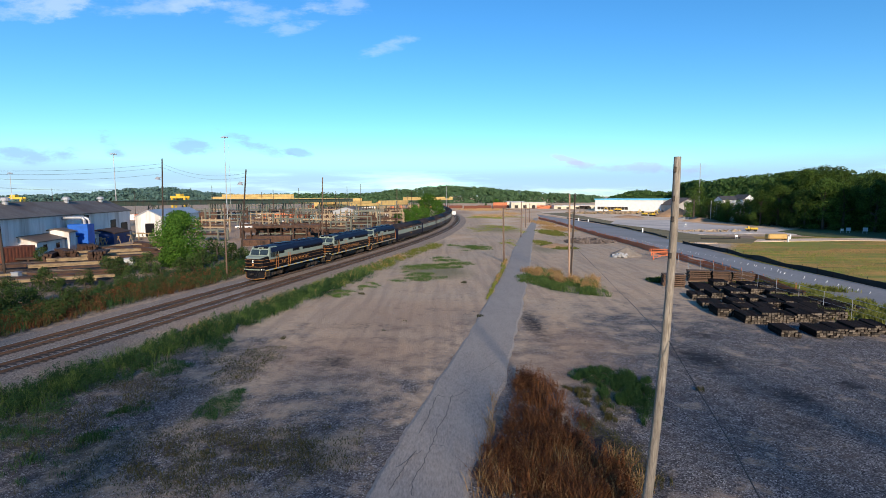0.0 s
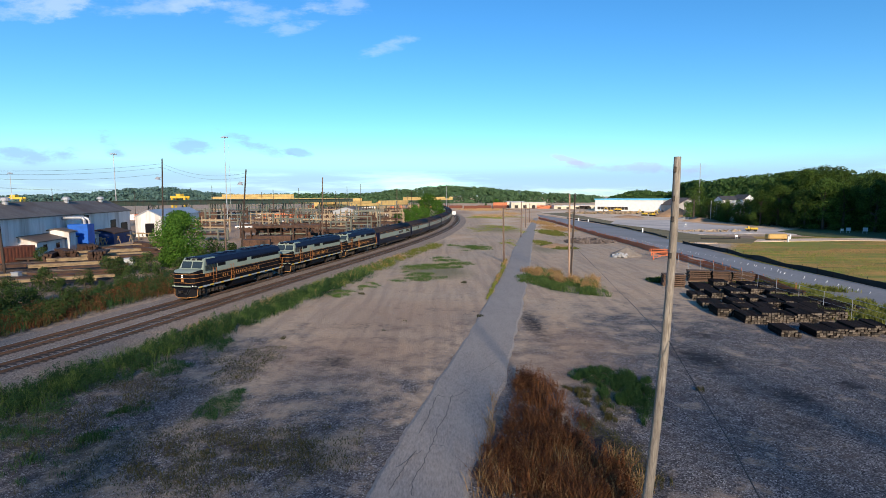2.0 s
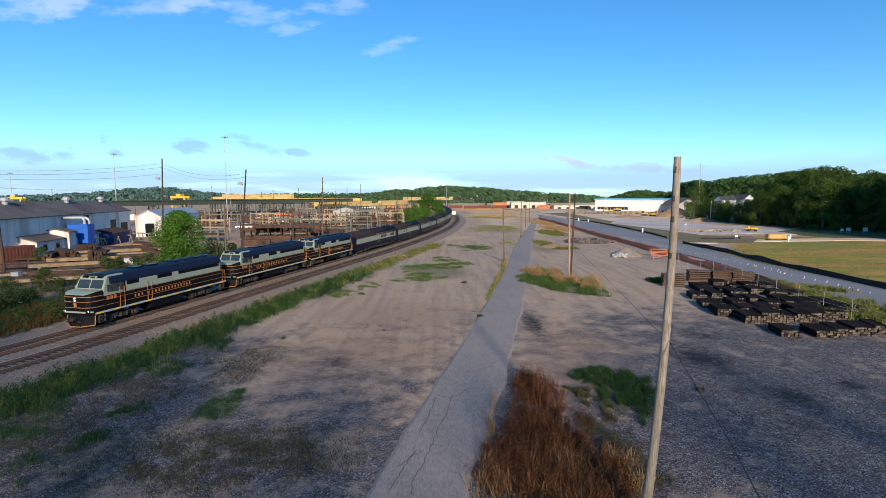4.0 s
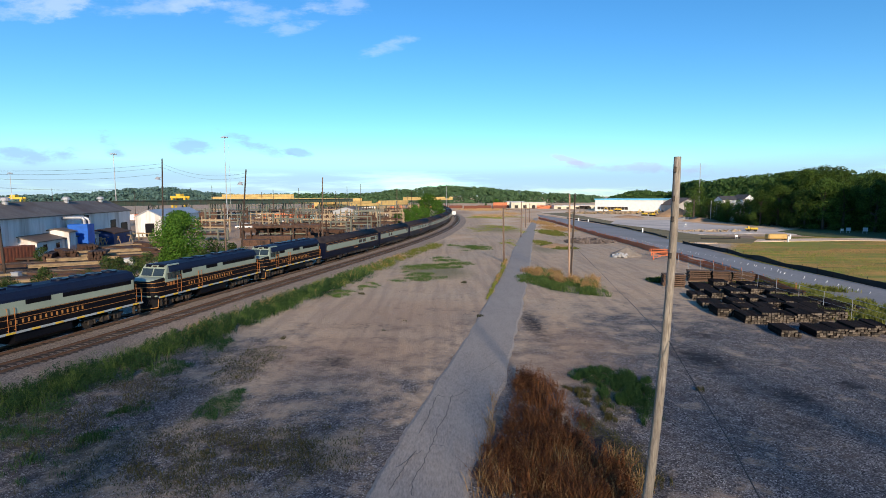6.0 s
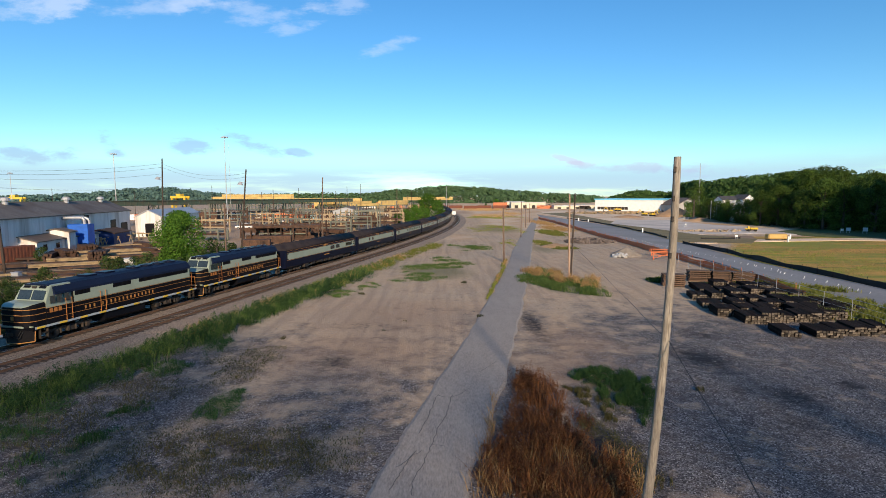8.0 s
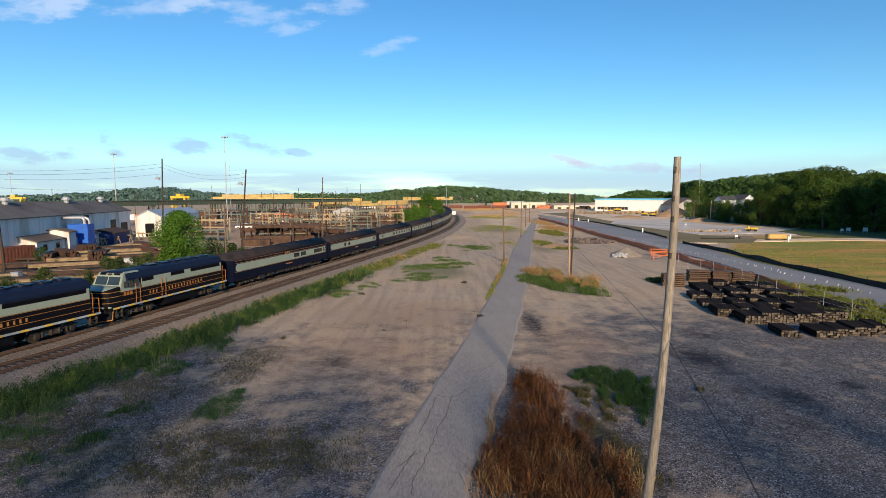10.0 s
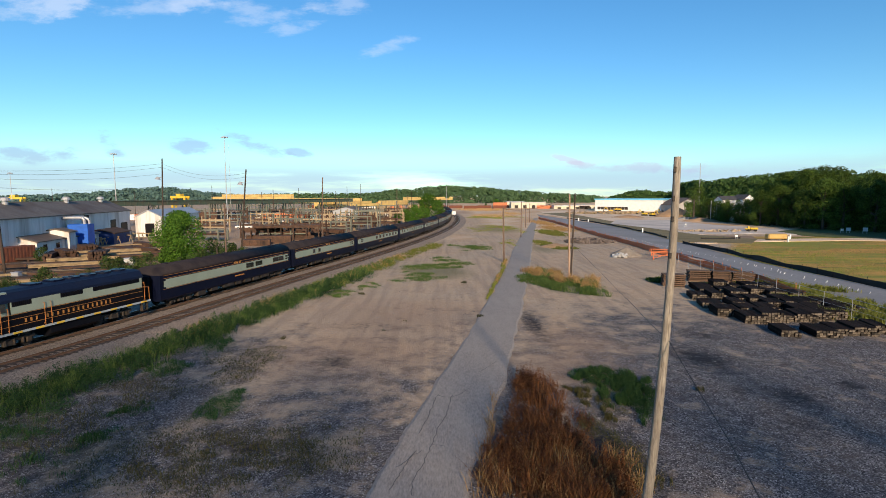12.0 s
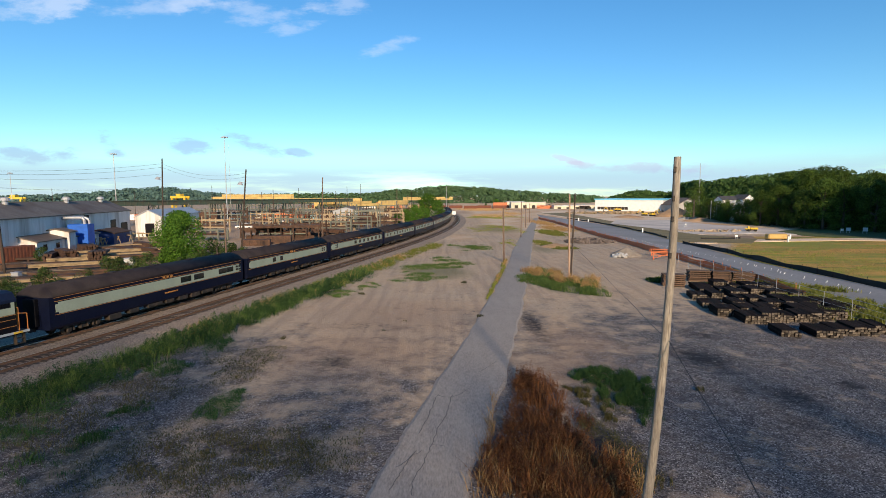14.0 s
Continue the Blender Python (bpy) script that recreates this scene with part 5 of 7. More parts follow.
for x, y, k in ((150.0, 186.0, 0.95), (157.0, 184.0, 0.98), (147.0, 180.0, 0.9)):
    plant(PROTOS[3], x, y, 0, k)
for k in range(16):
    x, y = 118 + (k % 8) * 8.5 + rng.uniform(-2, 2), 262 + (k // 8) * 22 + rng.uniform(-4, 4)
    if not 0.50 < x / y < 0.60 and x / y > 0.458:
        plant(rng.choice(PROTOS), x, y, 0, 0.78 + rng.uniform(-0.1, 0.12))

# unseen thin-crowned trees added south of the lot to break the sunlight
SHADE_TREES = [tree(19 + k, 5.4, LEAF_DARK, 90 + k, "unseen thin-crowned tree added behind the lot to shade it", density=4.5, leaf=0.3, group="trees behind the lot", low=0.1, lumps=44) for k in range(3)]
x = -96.0
while x < 66:
    y = -28 + rng.uniform(-4, 4)
    reach = float(np.interp(x, (-60, -42, -25, 0, 25, 50), (74, 64, 52, 42, 36, 32))) + rng.uniform(-6, 4)
    k = rng.randrange(3)
    plant(SHADE_TREES[k], x, y, 0, (reach - y) * math.tan(SUN_EL) / (19 + k))
    x += rng.uniform(6.0, 9.5)
x = -92.0
while x < -20:
    y = -40 + rng.uniform(-4, 4)
    reach = float(np.interp(x, (-60, -42, -20), (84, 72, 46))) + rng.uniform(-6, 4)
    k = rng.randrange(3)
    plant(SHADE_TREES[k], x, y, 0, (reach - y) * math.tan(SUN_EL) / (19 + k))
    x += rng.uniform(3.0, 4.8)
for k, p in enumerate(SHADE_TREES):
    p.matrix_basis = pose(-120 + 12 * k, -40, 0)
# unseen oversized trees added beside the field to shade the wood's face
for row in range(4):
    y = 88.0 + 4 * row
    while y < 140:
        plant(rng.choice(PROTOS), max(127.0, 0.93 * y + 14) + 8 * row + rng.uniform(-1.5, 2), y, 0, 1.25 + 0.1 * row + rng.uniform(-0.1, 0.12))
        y += rng.uniform(6, 9)

# ---- far hills ----
def far_wood(name, line, mat, label, seed, count, size, depth=60):
    """A wooded ridge: clumps of leaves over a line of (x, y, top)."""
    r = np.random.default_rng(seed)
    L = np.array(line)
    u = r.random(count) * (len(L) - 1)
    i = u.astype(int)
    f = (u - i)[:, None]
    P = L[i] * (1 - f) + L[i + 1] * f
    bump = np.array([noise.noise((a * 3.1 + seed, 0.3, 0)) + 0.7 * noise.noise((a * 11.0, 1.7, seed)) for a in u])
    top = P[:, 2] * (1 + 0.10 * bump)
    h = 1 - r.random(count) ** 2.2
    C = np.stack([P[:, 0], P[:, 1] + (h - 1) * depth * r.random(count) + r.normal(size=count) * 6, top * h - 1.6 * size], 1)
    # every 45 leaves in a row make one crown
    m = np.arange(count) // 45 * 45
    crown = size * (1.7 + 1.3 * r.random(count)[m])[:, None]
    d = r.normal(size=(count, 3)) + np.array([0, -0.5, 0.55])
    d /= np.linalg.norm(d, axis=1)[:, None]
    C = C[m] + d * crown * np.array([1.15, 1.15, 1.0])
    nrm = d + r.normal(size=(count, 3)) * 0.45
    nrm /= np.linalg.norm(nrm, axis=1)[:, None]
    a = np.cross(nrm, r.normal(size=(count, 3)))
    a /= np.linalg.norm(a, axis=1)[:, None]
    b = np.cross(nrm, a)
    s = 0.62 * size * (0.5 + r.random(count))[:, None]
    V = np.stack([C - a * s, C - b * s * 0.7, C + a * s, C + b * s * 0.7], 1).reshape(-1, 3)
    me = bpy.data.meshes.new(name)
    me.from_pydata(V.tolist(), [], [(4 * k, 4 * k + 1, 4 * k + 2, 4 * k + 3) for k in range(count)])
    me.materials.append(mat)
    return tagged(new(name, me), label, "woods", kind="stuff")


LEAF_RISE = leafy("rise_woodland_leaves", (0.028, 0.065, 0.018), (0.085, 0.145, 0.04))
# leaf colours with the blue of distance haze mixed in
LEAF_HAZE_TINTED = leafy("haze_tinted_hill_leaves", (0.09, 0.16, 0.15), (0.13, 0.22, 0.18))
far_wood("far_woods", [(-557.4, 620.0, 8.67), (-478.1, 620.0, 9.33), (-445.6, 640.0, 11.98), (-397.8, 640.0, 14.69), (-374.9, 660.0, 18.28), (-339.7, 660.0, 19.68), (-317.7, 680.0, 15.62), (-271.3, 700.0, 10.56), (-202.4, 720.0, 12.06)], LEAF_HAZE_TINTED, "wooded hills beyond the yard, coloured blue-green for haze", 3, 34000, 2.1)
far_wood("far_woods", [(-229.8, 760.0, 11.3), (-148.87, 760.0, 12.91), (-100.32, 760.0, 12.91), (-69.71, 780.0, 17.08), (-20.42, 800.0, 22.3), (13.61, 800.0, 23.15), (56.14, 800.0, 22.3), (90.22, 800.0, 18.07), (136.13, 820.0, 15.64), (195.47, 850.0, 12.2), (258.7, 880.0, 8.5)], LEAF_FAR_HAZED, "wooded hills on the horizon, their green paled for haze", 5, 44000, 2.1)
far_wood("far_woods", [(192.38, 600.0, 8.76), (205.0, 600.0, 12.57), (220.9, 600.0, 15.11), (240.1, 600.0, 14.48), (253.0, 600.0, 11.94), (247.9, 560.0, 14.26), (215.0, 470.0, 19.5), (205.0, 450.0, 21.4), (212.6, 420.0, 22.2), (227.8, 400.0, 23.9), (248.6, 380.0, 26.8), (264.0, 370.0, 25.5), (302.0, 360.0, 25.0)], LEAF_RISE, "wooded green rise behind the warehouse", 7, 110000, 1.45)

# ---- nearer trees and bushes ----
def place(ob, m):
    ob.matrix_basis = m
    return ob


place(tree(8.6, 4.2, LEAF_BRIGHT, 51, "bright green leafy tree beside the yard", 170, 0.13, low=0.02, lumps=70), pose(-42.32, 84.88, 0))
bushes = [tree(3.0, 1.9, LEAF_BUSH, 60 + k, "dull green leafy bush beside the track", 170, 0.11, low=0.02, name="bush", category="bush", lumps=24, group="bushes by the track") for k in range(3)]
for k, (x, y, s) in enumerate([(-43.28, 76.71, 1.0), (-39.07, 90.81, 1.35), (-35.21, 87.74, 1.1), (-46.81, 79.66, 0.7), (-37.77, 79.66, 0.9), (-50.35, 78.46, 0.75), (-69.42, 90.81, 0.8), (-39.41, 63.11, 0.55), (-78.42, 112.33, 0.6), (-34.47, 90.81, 0.8), (-49.87, 60.16, 0.7), (-42.39, 53.84, 0.6), (-44, 60.16, 0.6), (-45.29, 65.94, 0.7), (-39.43, 60.16, 0.5), (-40.86, 68.12, 0.7), (-38.82, 71.91, 0.7), (-37.64, 75.04, 0.8), (-36.9, 45.43, 0.45), (-42.34, 49.89, 0.9), (-47.31, 61.97, 0.9), (-37.33, 52.45, 0.7), (-43.04, 52.45, 0.9), (-45.28, 72.93, 0.9), (-35.73, 47.56, 0.6), (-44.33, 84.88, 1.0), (-38.22, 83.51, 0.9)]):
    m = pose(x, y, 0, 0, 0, 50 * k) @ Matrix.Diagonal((s, s, s, 1))
    if k < 3:
        bushes[k].matrix_basis = m
    else:
        copy_thing(bushes[k % 3], pose(x, y, 0, 0, 0, 50 * k)).matrix_basis = m
clump = [tree(9.0, 4.4, LEAF_BRIGHT, 70 + k, "bright green tree on the inside of the bend", 26, 0.26, low=0.02, lumps=50, group="trees on the bend") for k in range(2)]
for k, (x, y, s) in enumerate([(-7.3, 252.8, 1.35), (-11.36, 216.5, 0.85), (-14.7, 208.0, 0.66), (-2.69, 279.6, 1.0), (-8.7, 225.8, 0.75), (-17.14, 200.1, 0.5)]):
    m = pose(x, y, 0, 0, 0, 70 * k) @ Matrix.Diagonal((s, s, s, 1))
    if k < 2:
        clump[k].matrix_basis = m
    else:
        copy_thing(clump[k % 2], pose(x, y, 0)).matrix_basis = m
for k, (x, y, s) in enumerate([(48.53, 483.7, 0.9), (68.72, 532.2, 0.6), (41.11, 506.8, 0.4)]):
    copy_thing(clump[k % 2], pose(x, y, 0)).matrix_basis = pose(x, y, 0, 0, 0, 33 * k) @ Matrix.Diagonal((s, s, s, 1))

# ---- weeds and grass ----
def along_line(d, y0, y1, half, step, seed):
    r = random.Random(seed)
    out = []
    y = y0
    while y < y1:
        i = int(y) + 110
        p, q = LINES["near"][i], LINES["near"][i + 1]
        n = Vector(((q - p).normalized().y, -(q - p).normalized().x))
        c = p + n * (d + r.uniform(-0.5, 0.5))
        out.append((c.x, c.y, half * r.uniform(0.7, 1.2), step * 1.3, 14))
        y += step
    return out


def off_line(x, y, lo, hi):
    lx = near_x(min(max(y, 33.0), 420.0)) if y > 33 else near_x(33.0) + 0.26 * (y - 33)
    return lo < (x - lx) * 0.97 < hi


weeds("track_weeds", along_line(5.9, 28, 80, 1.9, 3.0, 1), GRASS_GREEN, "tall green weeds along the ballast", 16000, 0.75, 11, 0.012, keep=lambda x, y: off_line(x, y, 3.3, 9))
weeds("track_weeds", along_line(5.5, 62, 125, 1.6, 3.0, 2), GRASS_OLIVE, "thin olive weeds along the ballast", 14000, 0.4, 12, 0.02, keep=lambda x, y: off_line(x, y, 3.3, 9))
clumps("leafy_weeds", along_line(6.2, 28, 74, 2.0, 3.0, 71), GRASS_DEEP, "leafy dark green weeds along the ballast", 1300, 0.42, 0.75, 60, 0.055, 71, keep=lambda x, y: off_line(x, y, 3.8, 9.6))
clumps("leafy_weeds", along_line(5.6, 36, 92, 1.8, 3.0, 72), GRASS_GREEN, "leafy green weeds along the ballast", 700, 0.36, 0.7, 50, 0.05, 72, keep=lambda x, y: off_line(x, y, 3.6, 9))
weeds("dry_track_weeds", along_line(4.6, 45, 100, 1.0, 4.0, 3), GRASS_DRY, "dry tan weeds along the ballast", 6000, 0.55, 13, 0.014, keep=lambda x, y: off_line(x, y, 3.3, 7))
weeds("track_weeds", along_line(6.1, 28, 78, 1.9, 3.0, 41), GRASS_DEEP, "dark thin weeds along the ballast", 14000, 0.55, 41, 0.014, keep=lambda x, y: off_line(x, y, 3.6, 9.4))
weeds("bank_weeds", along_line(-14.5, 30, 70, 5.5, 4.0, 4), GRASS_RUST, "brown dead weeds on the bank behind the tracks", 40000, 0.6, 14, 0.018, keep=lambda x, y: off_line(x, y, -24, -9.2))
weeds("bank_grass", along_line(-13.5, 30, 95, 4.5, 5.0, 5), GRASS_DULL, "dull olive grass on the bank behind the tracks", 40000, 0.55, 15, 0.018, keep=lambda x, y: off_line(x, y, -22, -9.0))
weeds("bank_green", along_line(-15.0, 40, 100, 3.5, 9.0, 6), GRASS_DEEP, "dark green weeds on the bank behind the tracks", 40000, 0.8, 16, 0.02, keep=lambda x, y: off_line(x, y, -24, -9.2))
DEAD = [(3.52, 20.02, 2.0, 3.6, 8), (4.97, 20.44, 2.2, 3.2, 0), (4.55, 24.62, 1.6, 3.6, 0), (5.49, 28.98, 1.3, 3.4, 0), (6.3, 18.6, 1.0, 1.6, 0), (6.0, 23.0, 0.8, 2.0, 0), (7.1, 20.4, 0.6, 0.9, 0), (7.0, 25.6, 0.5, 1.2, 0), (4.9, 30.6, 0.7, 1.2, 0)]
clumps("leafy_weeds", along_line(-14.5, 30, 92, 4.5, 5.0, 73), GRASS_DEEP, "dark leafy weeds on the bank behind the tracks", 500, 0.7, 1.0, 70, 0.07, 73, keep=lambda x, y: off_line(x, y, -24, -9.5))
clumps("dead_plants", along_line(-13.5, 30, 80, 4.5, 5.0, 74), GRASS_RUST, "rust-brown dead plants on the bank behind the tracks", 700, 0.55, 0.9, 50, 0.055, 74, keep=lambda x, y: off_line(x, y, -23, -9.2))
weeds("brown_weeds", DEAD, GRASS_BROWN, "matted brown dead weeds beside the lane", 36000, 0.36, 17, 0.010, lean=0.9)
weeds("rust_weeds", DEAD, GRASS_RUST, "rust-brown dead stalks beside the lane", 7000, 0.8, 57, 0.012, lean=0.5, thin=0.5)
clumps("dead_plants", DEAD, GRASS_RUST, "clumps of curled rust-brown dead leaves", 560, 0.32, 0.75, 80, 0.04, 58)
weeds("dry_weeds", [(3.81, 19.21, 2.4, 3.0, 0), (6.48, 20.89, 2.2, 3.0, 0), (1.9, 22.35, 0.25, 4.0, -10), (2.42, 25.92, 0.25, 4.0, -10), (7.6, 21.0, 1.0, 2.6, 0)], GRASS_DRY, "dry tan weeds among dead growth", 2200, 0.75, 18, 0.012, lean=0.5)
clumps("leafy_weeds", [(7.9, 21.5, 0.9, 2.6), (8.9, 26.5, 0.7, 1.8), (7.2, 24.8, 0.6, 1.2)], GRASS_DULL, "dull olive leafy weeds among dead growth", 170, 0.3, 0.45, 40, 0.035, 59)
clumps("leafy_weeds", [(9.9, 31.4, 1.5, 2.0), (11.3, 29.6, 0.9, 2.6), (10.6, 27.2, 0.5, 1.2)], GRASS_DEEP, "dark green leafy weed patch beside the lane", 300, 0.34, 0.4, 60, 0.035, 60)
clumps("leafy_weeds", [(-11.97, 27.4, 1.0, 2.3), (-17.79, 33.37, 0.8, 1.6), (-17.17, 39.26, 0.8, 1.8), (-19.9, 24.2, 1.6, 1.2), (-20.6, 27.0, 0.9, 1.4)], GRASS_DEEP, "low dark green leafy weeds on gravel", 230, 0.32, 0.32, 45, 0.035, 62)


def straggle(spots, seed, n=9):
    """Breaks each patch into small uneven tufts."""
    rng = random.Random(seed)
    out = []
    for x, y, a, b in spots:
        for k in range(n):
            q, f = rng.gauss(0, 0.5), rng.gauss(0, 0.5)
            out.append((x + a * q, y + b * f, a * rng.uniform(0.16, 0.42), b * rng.uniform(0.16, 0.42), rng.uniform(-40, 40)))
    return out


weeds("green_weeds", straggle([(8.84, 32.61, 0.9, 1.2), (10.09, 31.98, 1.0, 1.8), (11.18, 31.57, 1.0, 1.8), (11.1, 28.98, 0.9, 2.0), (10.39, 26.27, 0.5, 1.2), (9.66, 28.98, 0.9, 1.6)], 5, 12), GRASS_DEEP, "dark green weed patch beside the lane", 17000, 0.34, 19, 0.010, thin=0.4)
weeds("green_weeds", straggle([(8.58, 26.27, 0.5, 0.8), (8.21, 28.98, 0.8, 1.4), (8.47, 20.02, 0.5, 1.4)], 6), GRASS_DULL, "olive weeds beside dead growth", 5000, 0.26, 52, 0.010, thin=0.4)
weeds("green_weeds", straggle([(-11.97, 27.76, 1.25, 2.4), (-11.94, 26.27, 0.8, 1.2), (-17.79, 33.37, 1.1, 2.0), (-17.17, 39.26, 1.0, 2.4), (-19.14, 34.17, 1.0, 1.4), (-20.85, 24.31, 1.2, 2.0), (-17.18, 23.15, 1.7, 1.6), (-17.46, 20.89, 1.5, 1.2), (-16.45, 27, 0.9, 1.2)], 7, 11), GRASS_DEEP, "low green weed patch on gravel", 10000, 0.2, 20, 0.010, thin=0.5)
weeds("olive_grass", [(-13.66, 22.88, 5.0, 4.0, 0), (-8.86, 22.35, 4.0, 3.0, 0), (-10.23, 20.02, 5.0, 2.6, 0), (-19.14, 25.92, 3.0, 3.4, 0), (-13.68, 35.13, 2.6, 5.0, 0), (-5.73, 22.88, 3.0, 3.0, 0), (-17.63, 29.86, 3.0, 3.4, 0)], GRASS_DULL, "sparse dull olive grass on gravel", 26000, 0.06, 21, 0.014, lean=0.9)
weeds("lot_grass", straggle([(-1.26, 83.51, 5.0, 6.5), (-3.08, 72.93, 3.4, 4.6), (-12.48, 60.87, 1.6, 3.2), (6.99, 116.07, 4.8, 6.0), (1.53, 88.49, 3.4, 7.0), (-9.5, 66.0, 1.4, 2.6)], 8, 16), GRASS_GREEN, "green grass patch on the open lot", 30000, 0.13, 22, 0.022, thin=0.5)
weeds("lot_grass", straggle([(18.48, 179.65, 8, 24), (25.05, 272.4, 14, 28), (15.69, 125.84, 2.5, 7)], 9, 12), GRASS_OLIVE, "olive grass patch on the open lot", 30000, 0.2, 23, 0.05, thin=0.5)
weeds("pole_weeds", straggle([(15.63, 66.79, 4.6, 6.8), (14.03, 70.44, 2.8, 6.4), (17.24, 60.87, 1.8, 3.0), (14.4, 74.0, 1.0, 7.0)], 10, 14), GRASS_GREEN, "green weeds round two poles", 24000, 0.5, 24, 0.02, thin=0.5)
clumps("leafy_weeds", [(14.6, 67.5, 2.2, 4.0), (17.6, 61.2, 1.3, 1.8), (18.6, 66.5, 1.2, 2.4)], GRASS_GREEN, "leafy green weeds round two poles", 160, 0.5, 0.7, 45, 0.06, 75)
weeds("dry_pole_weeds", straggle([(16.82, 68.12, 2.4, 4.6), (18.2, 64.7, 1.6, 3.6), (13.6, 72.93, 1.8, 7.0)], 11, 8), GRASS_DRY, "dry tan weeds round a pole", 9000, 1.0, 25, 0.016, thin=0.4)
weeds("lane_edge_weeds", [(10.3, 88.0, 0.35, 6.0, -10), (8.6, 77.0, 0.35, 6.0, -11), (6.9, 68.0, 0.3, 5.0, -11), (5.4, 60.0, 0.25, 4.0, -11)], GRASS_OLIVE, "low olive weeds along the lane edge", 5000, 0.35, 63, 0.018)
weeds("lane_edge_weeds", [(10.2, 87.0, 0.3, 5.0, -10), (7.6, 72.0, 0.25, 5.0, -11)], GRASS_DRY, "dry tan weeds along the lane edge", 2500, 0.45, 64, 0.014)
weeds("verge_weeds", [(23.91, 122.89, 2.6, 9, 0), (32.87, 160.47, 4.0, 14, 0), (26.1, 112.33, 3.0, 3.0, 0)], GRASS_OLIVE, "olive verge weeds beside the lane", 12000, 0.35, 26, 0.05)
weeds("verge_weeds", [(38.7, 179.65, 5.0, 16, 0), (40.8, 216.5, 4.0, 20, 0)], GRASS_DRY, "dry orange verge weeds beside the lane", 12000, 0.4, 27, 0.05)
weeds("fence_grass", [(40.75, 53.84, 2.4, 5.0, 55), (39.21, 47.56, 2.6, 5.0, 55), (42.66, 63.89, 1.2, 6.0, 55), (41.9, 68.0, 1.3, 5.0, 0), (42.0, 60.0, 1.6, 6.0, 0), (41.4, 51.0, 1.7, 6.0, 0)], GRASS_OLIVE, "rough olive grass under the wire fence", 42000, 0.7, 28, 0.04)
weeds("field_grass", [(65.97, 112.33, 12, 16, 0), (67.32, 96.71, 12, 14, 0), (68.33, 84.88, 14, 14, 0), (69.17, 78.46, 12, 14, 0), (84.1, 112.33, 20, 14, 0)], GRASS_OLIVE, "rough olive and orange grass field", 16000, 0.24, 29, 0.025, keep=lambda x, y: field_amount(x, y) > 0.35 and noise.noise((x * 0.04, y * 0.10, 2)) + 0.5 * noise.noise((x * 0.15, y * 0.3, 4)) < 0.08 + (x - 0.75 * y) * 0.012)
weeds("field_grass", [(65.12, 117.37, 12, 16, 0), (72.97, 106.6, 16, 12, 0), (91.35, 112.33, 16, 12, 0), (72.53, 96.71, 20, 14, 0), (70.09, 81.54, 14, 12, 0)], GRASS_DRY, "dry orange grass in the field", 12000, 0.24, 30, 0.025, keep=lambda x, y: field_amount(x, y) > 0.35 and noise.noise((x * 0.04, y * 0.10, 2)) + 0.5 * noise.noise((x * 0.15, y * 0.3, 4)) > -0.06 + (x - 0.75 * y) * 0.012)
weeds("far_dry_grass", [(32.26, 425.5, 24, 50, 0), (27.13, 295.2, 12, 24, 0), (42.95, 332.2, 8, 24, 0)], GRASS_DRY, "dry orange grass over the far lot", 30000, 0.35, 33, 0.06)
weeds("tie_weeds", [(28.66, 69.49, 1.4, 1.6, 0)], GRASS_GREEN, "green weeds beside stacked sleepers", 2500, 0.4, 31, 0.04)

# ---- yard buildings ----
def building(x, y, turn, width, length, eave, ridge, wallmat, roofmat, label, category="building", name="shed", seams=1.2, doors=()):
    """Gable front at (x, y), running back along local +y; doors are (x, width, height) on the front."""
    e = thing(name, pose(x, y, 0, 0, 0, turn), label, category)
    w = width / 2
    wall = part("wall", extrude(B(), [(-w, -0.3), (w, -0.3), (w, eave), (0, ridge), (-w, eave)], 0, length), wallmat, e)
    for s in (-1, 1):
        bm = B()
        nx, nz = (ridge - eave), w
        k = 0.16 / math.hypot(nx, nz)
        prof = [(s * (w + 0.35), eave - 0.35 * (ridge - eave) / w + 0.02), (0, ridge + 0.02), (0, ridge + 0.20), (s * (w + 0.35), eave - 0.35 * (ridge - eave) / w + 0.20)]
        extrude(bm, prof, -0.35, length + 0.35)
        part("roof", bm, roofmat, e)
    n = int(length / seams)
    for s in (-1, 1):
        for k in range(1, n):
            part("wall_seam", box(B(), s * w - 0.03, s * w + 0.03, k * seams - 0.04, k * seams + 0.04, 0, eave - 0.05), wallmat, wall)
    for dx, dw, dh in doors:
        # flat black panel in place of the shaded inside
        part("door", box(B(), dx - dw / 2, dx + dw / 2, -0.06, 0.1, 0, dh), BLACK, e, "open doorway filled black for shade")
    return e


hall = building(-80, 82, 10, 11, 62, 7.2, 9.7, SHEETGREY, ROOFGREY, "long grey sheet-metal hall with a weathered low roof", "industrial hall", "industrial_hall", 2.4)
for y in (18, 40, 57):
    bm = B()
    tube(bm, (0.6, y, 9.5), (0.6, y, 10.3), 0.5, 0.5, 14)
    tube(bm, (0.6, y, 10.3), (0.6, y, 10.8), 0.9, 0.75, 14)
    tube(bm, (0.6, y, 10.8), (0.6, y, 11.0), 0.75, 0.3, 14)
    part("roof_ventilator", bm, GALV, hall, "round galvanised roof ventilator")
bm = extrude(B(), [(5.5, -0.1), (8.6, -0.1), (8.6, 2.8), (5.5, 3.7)], 12, 36)
part("side_annex", bm, SHEETGREY, hall)
bm = extrude(B(), [(5.5, 3.74), (9.0, 2.74), (9.0, 2.9), (5.5, 3.9)], 11.6, 36.4)
part("annex_roof", bm, ROOFGREY, hall)
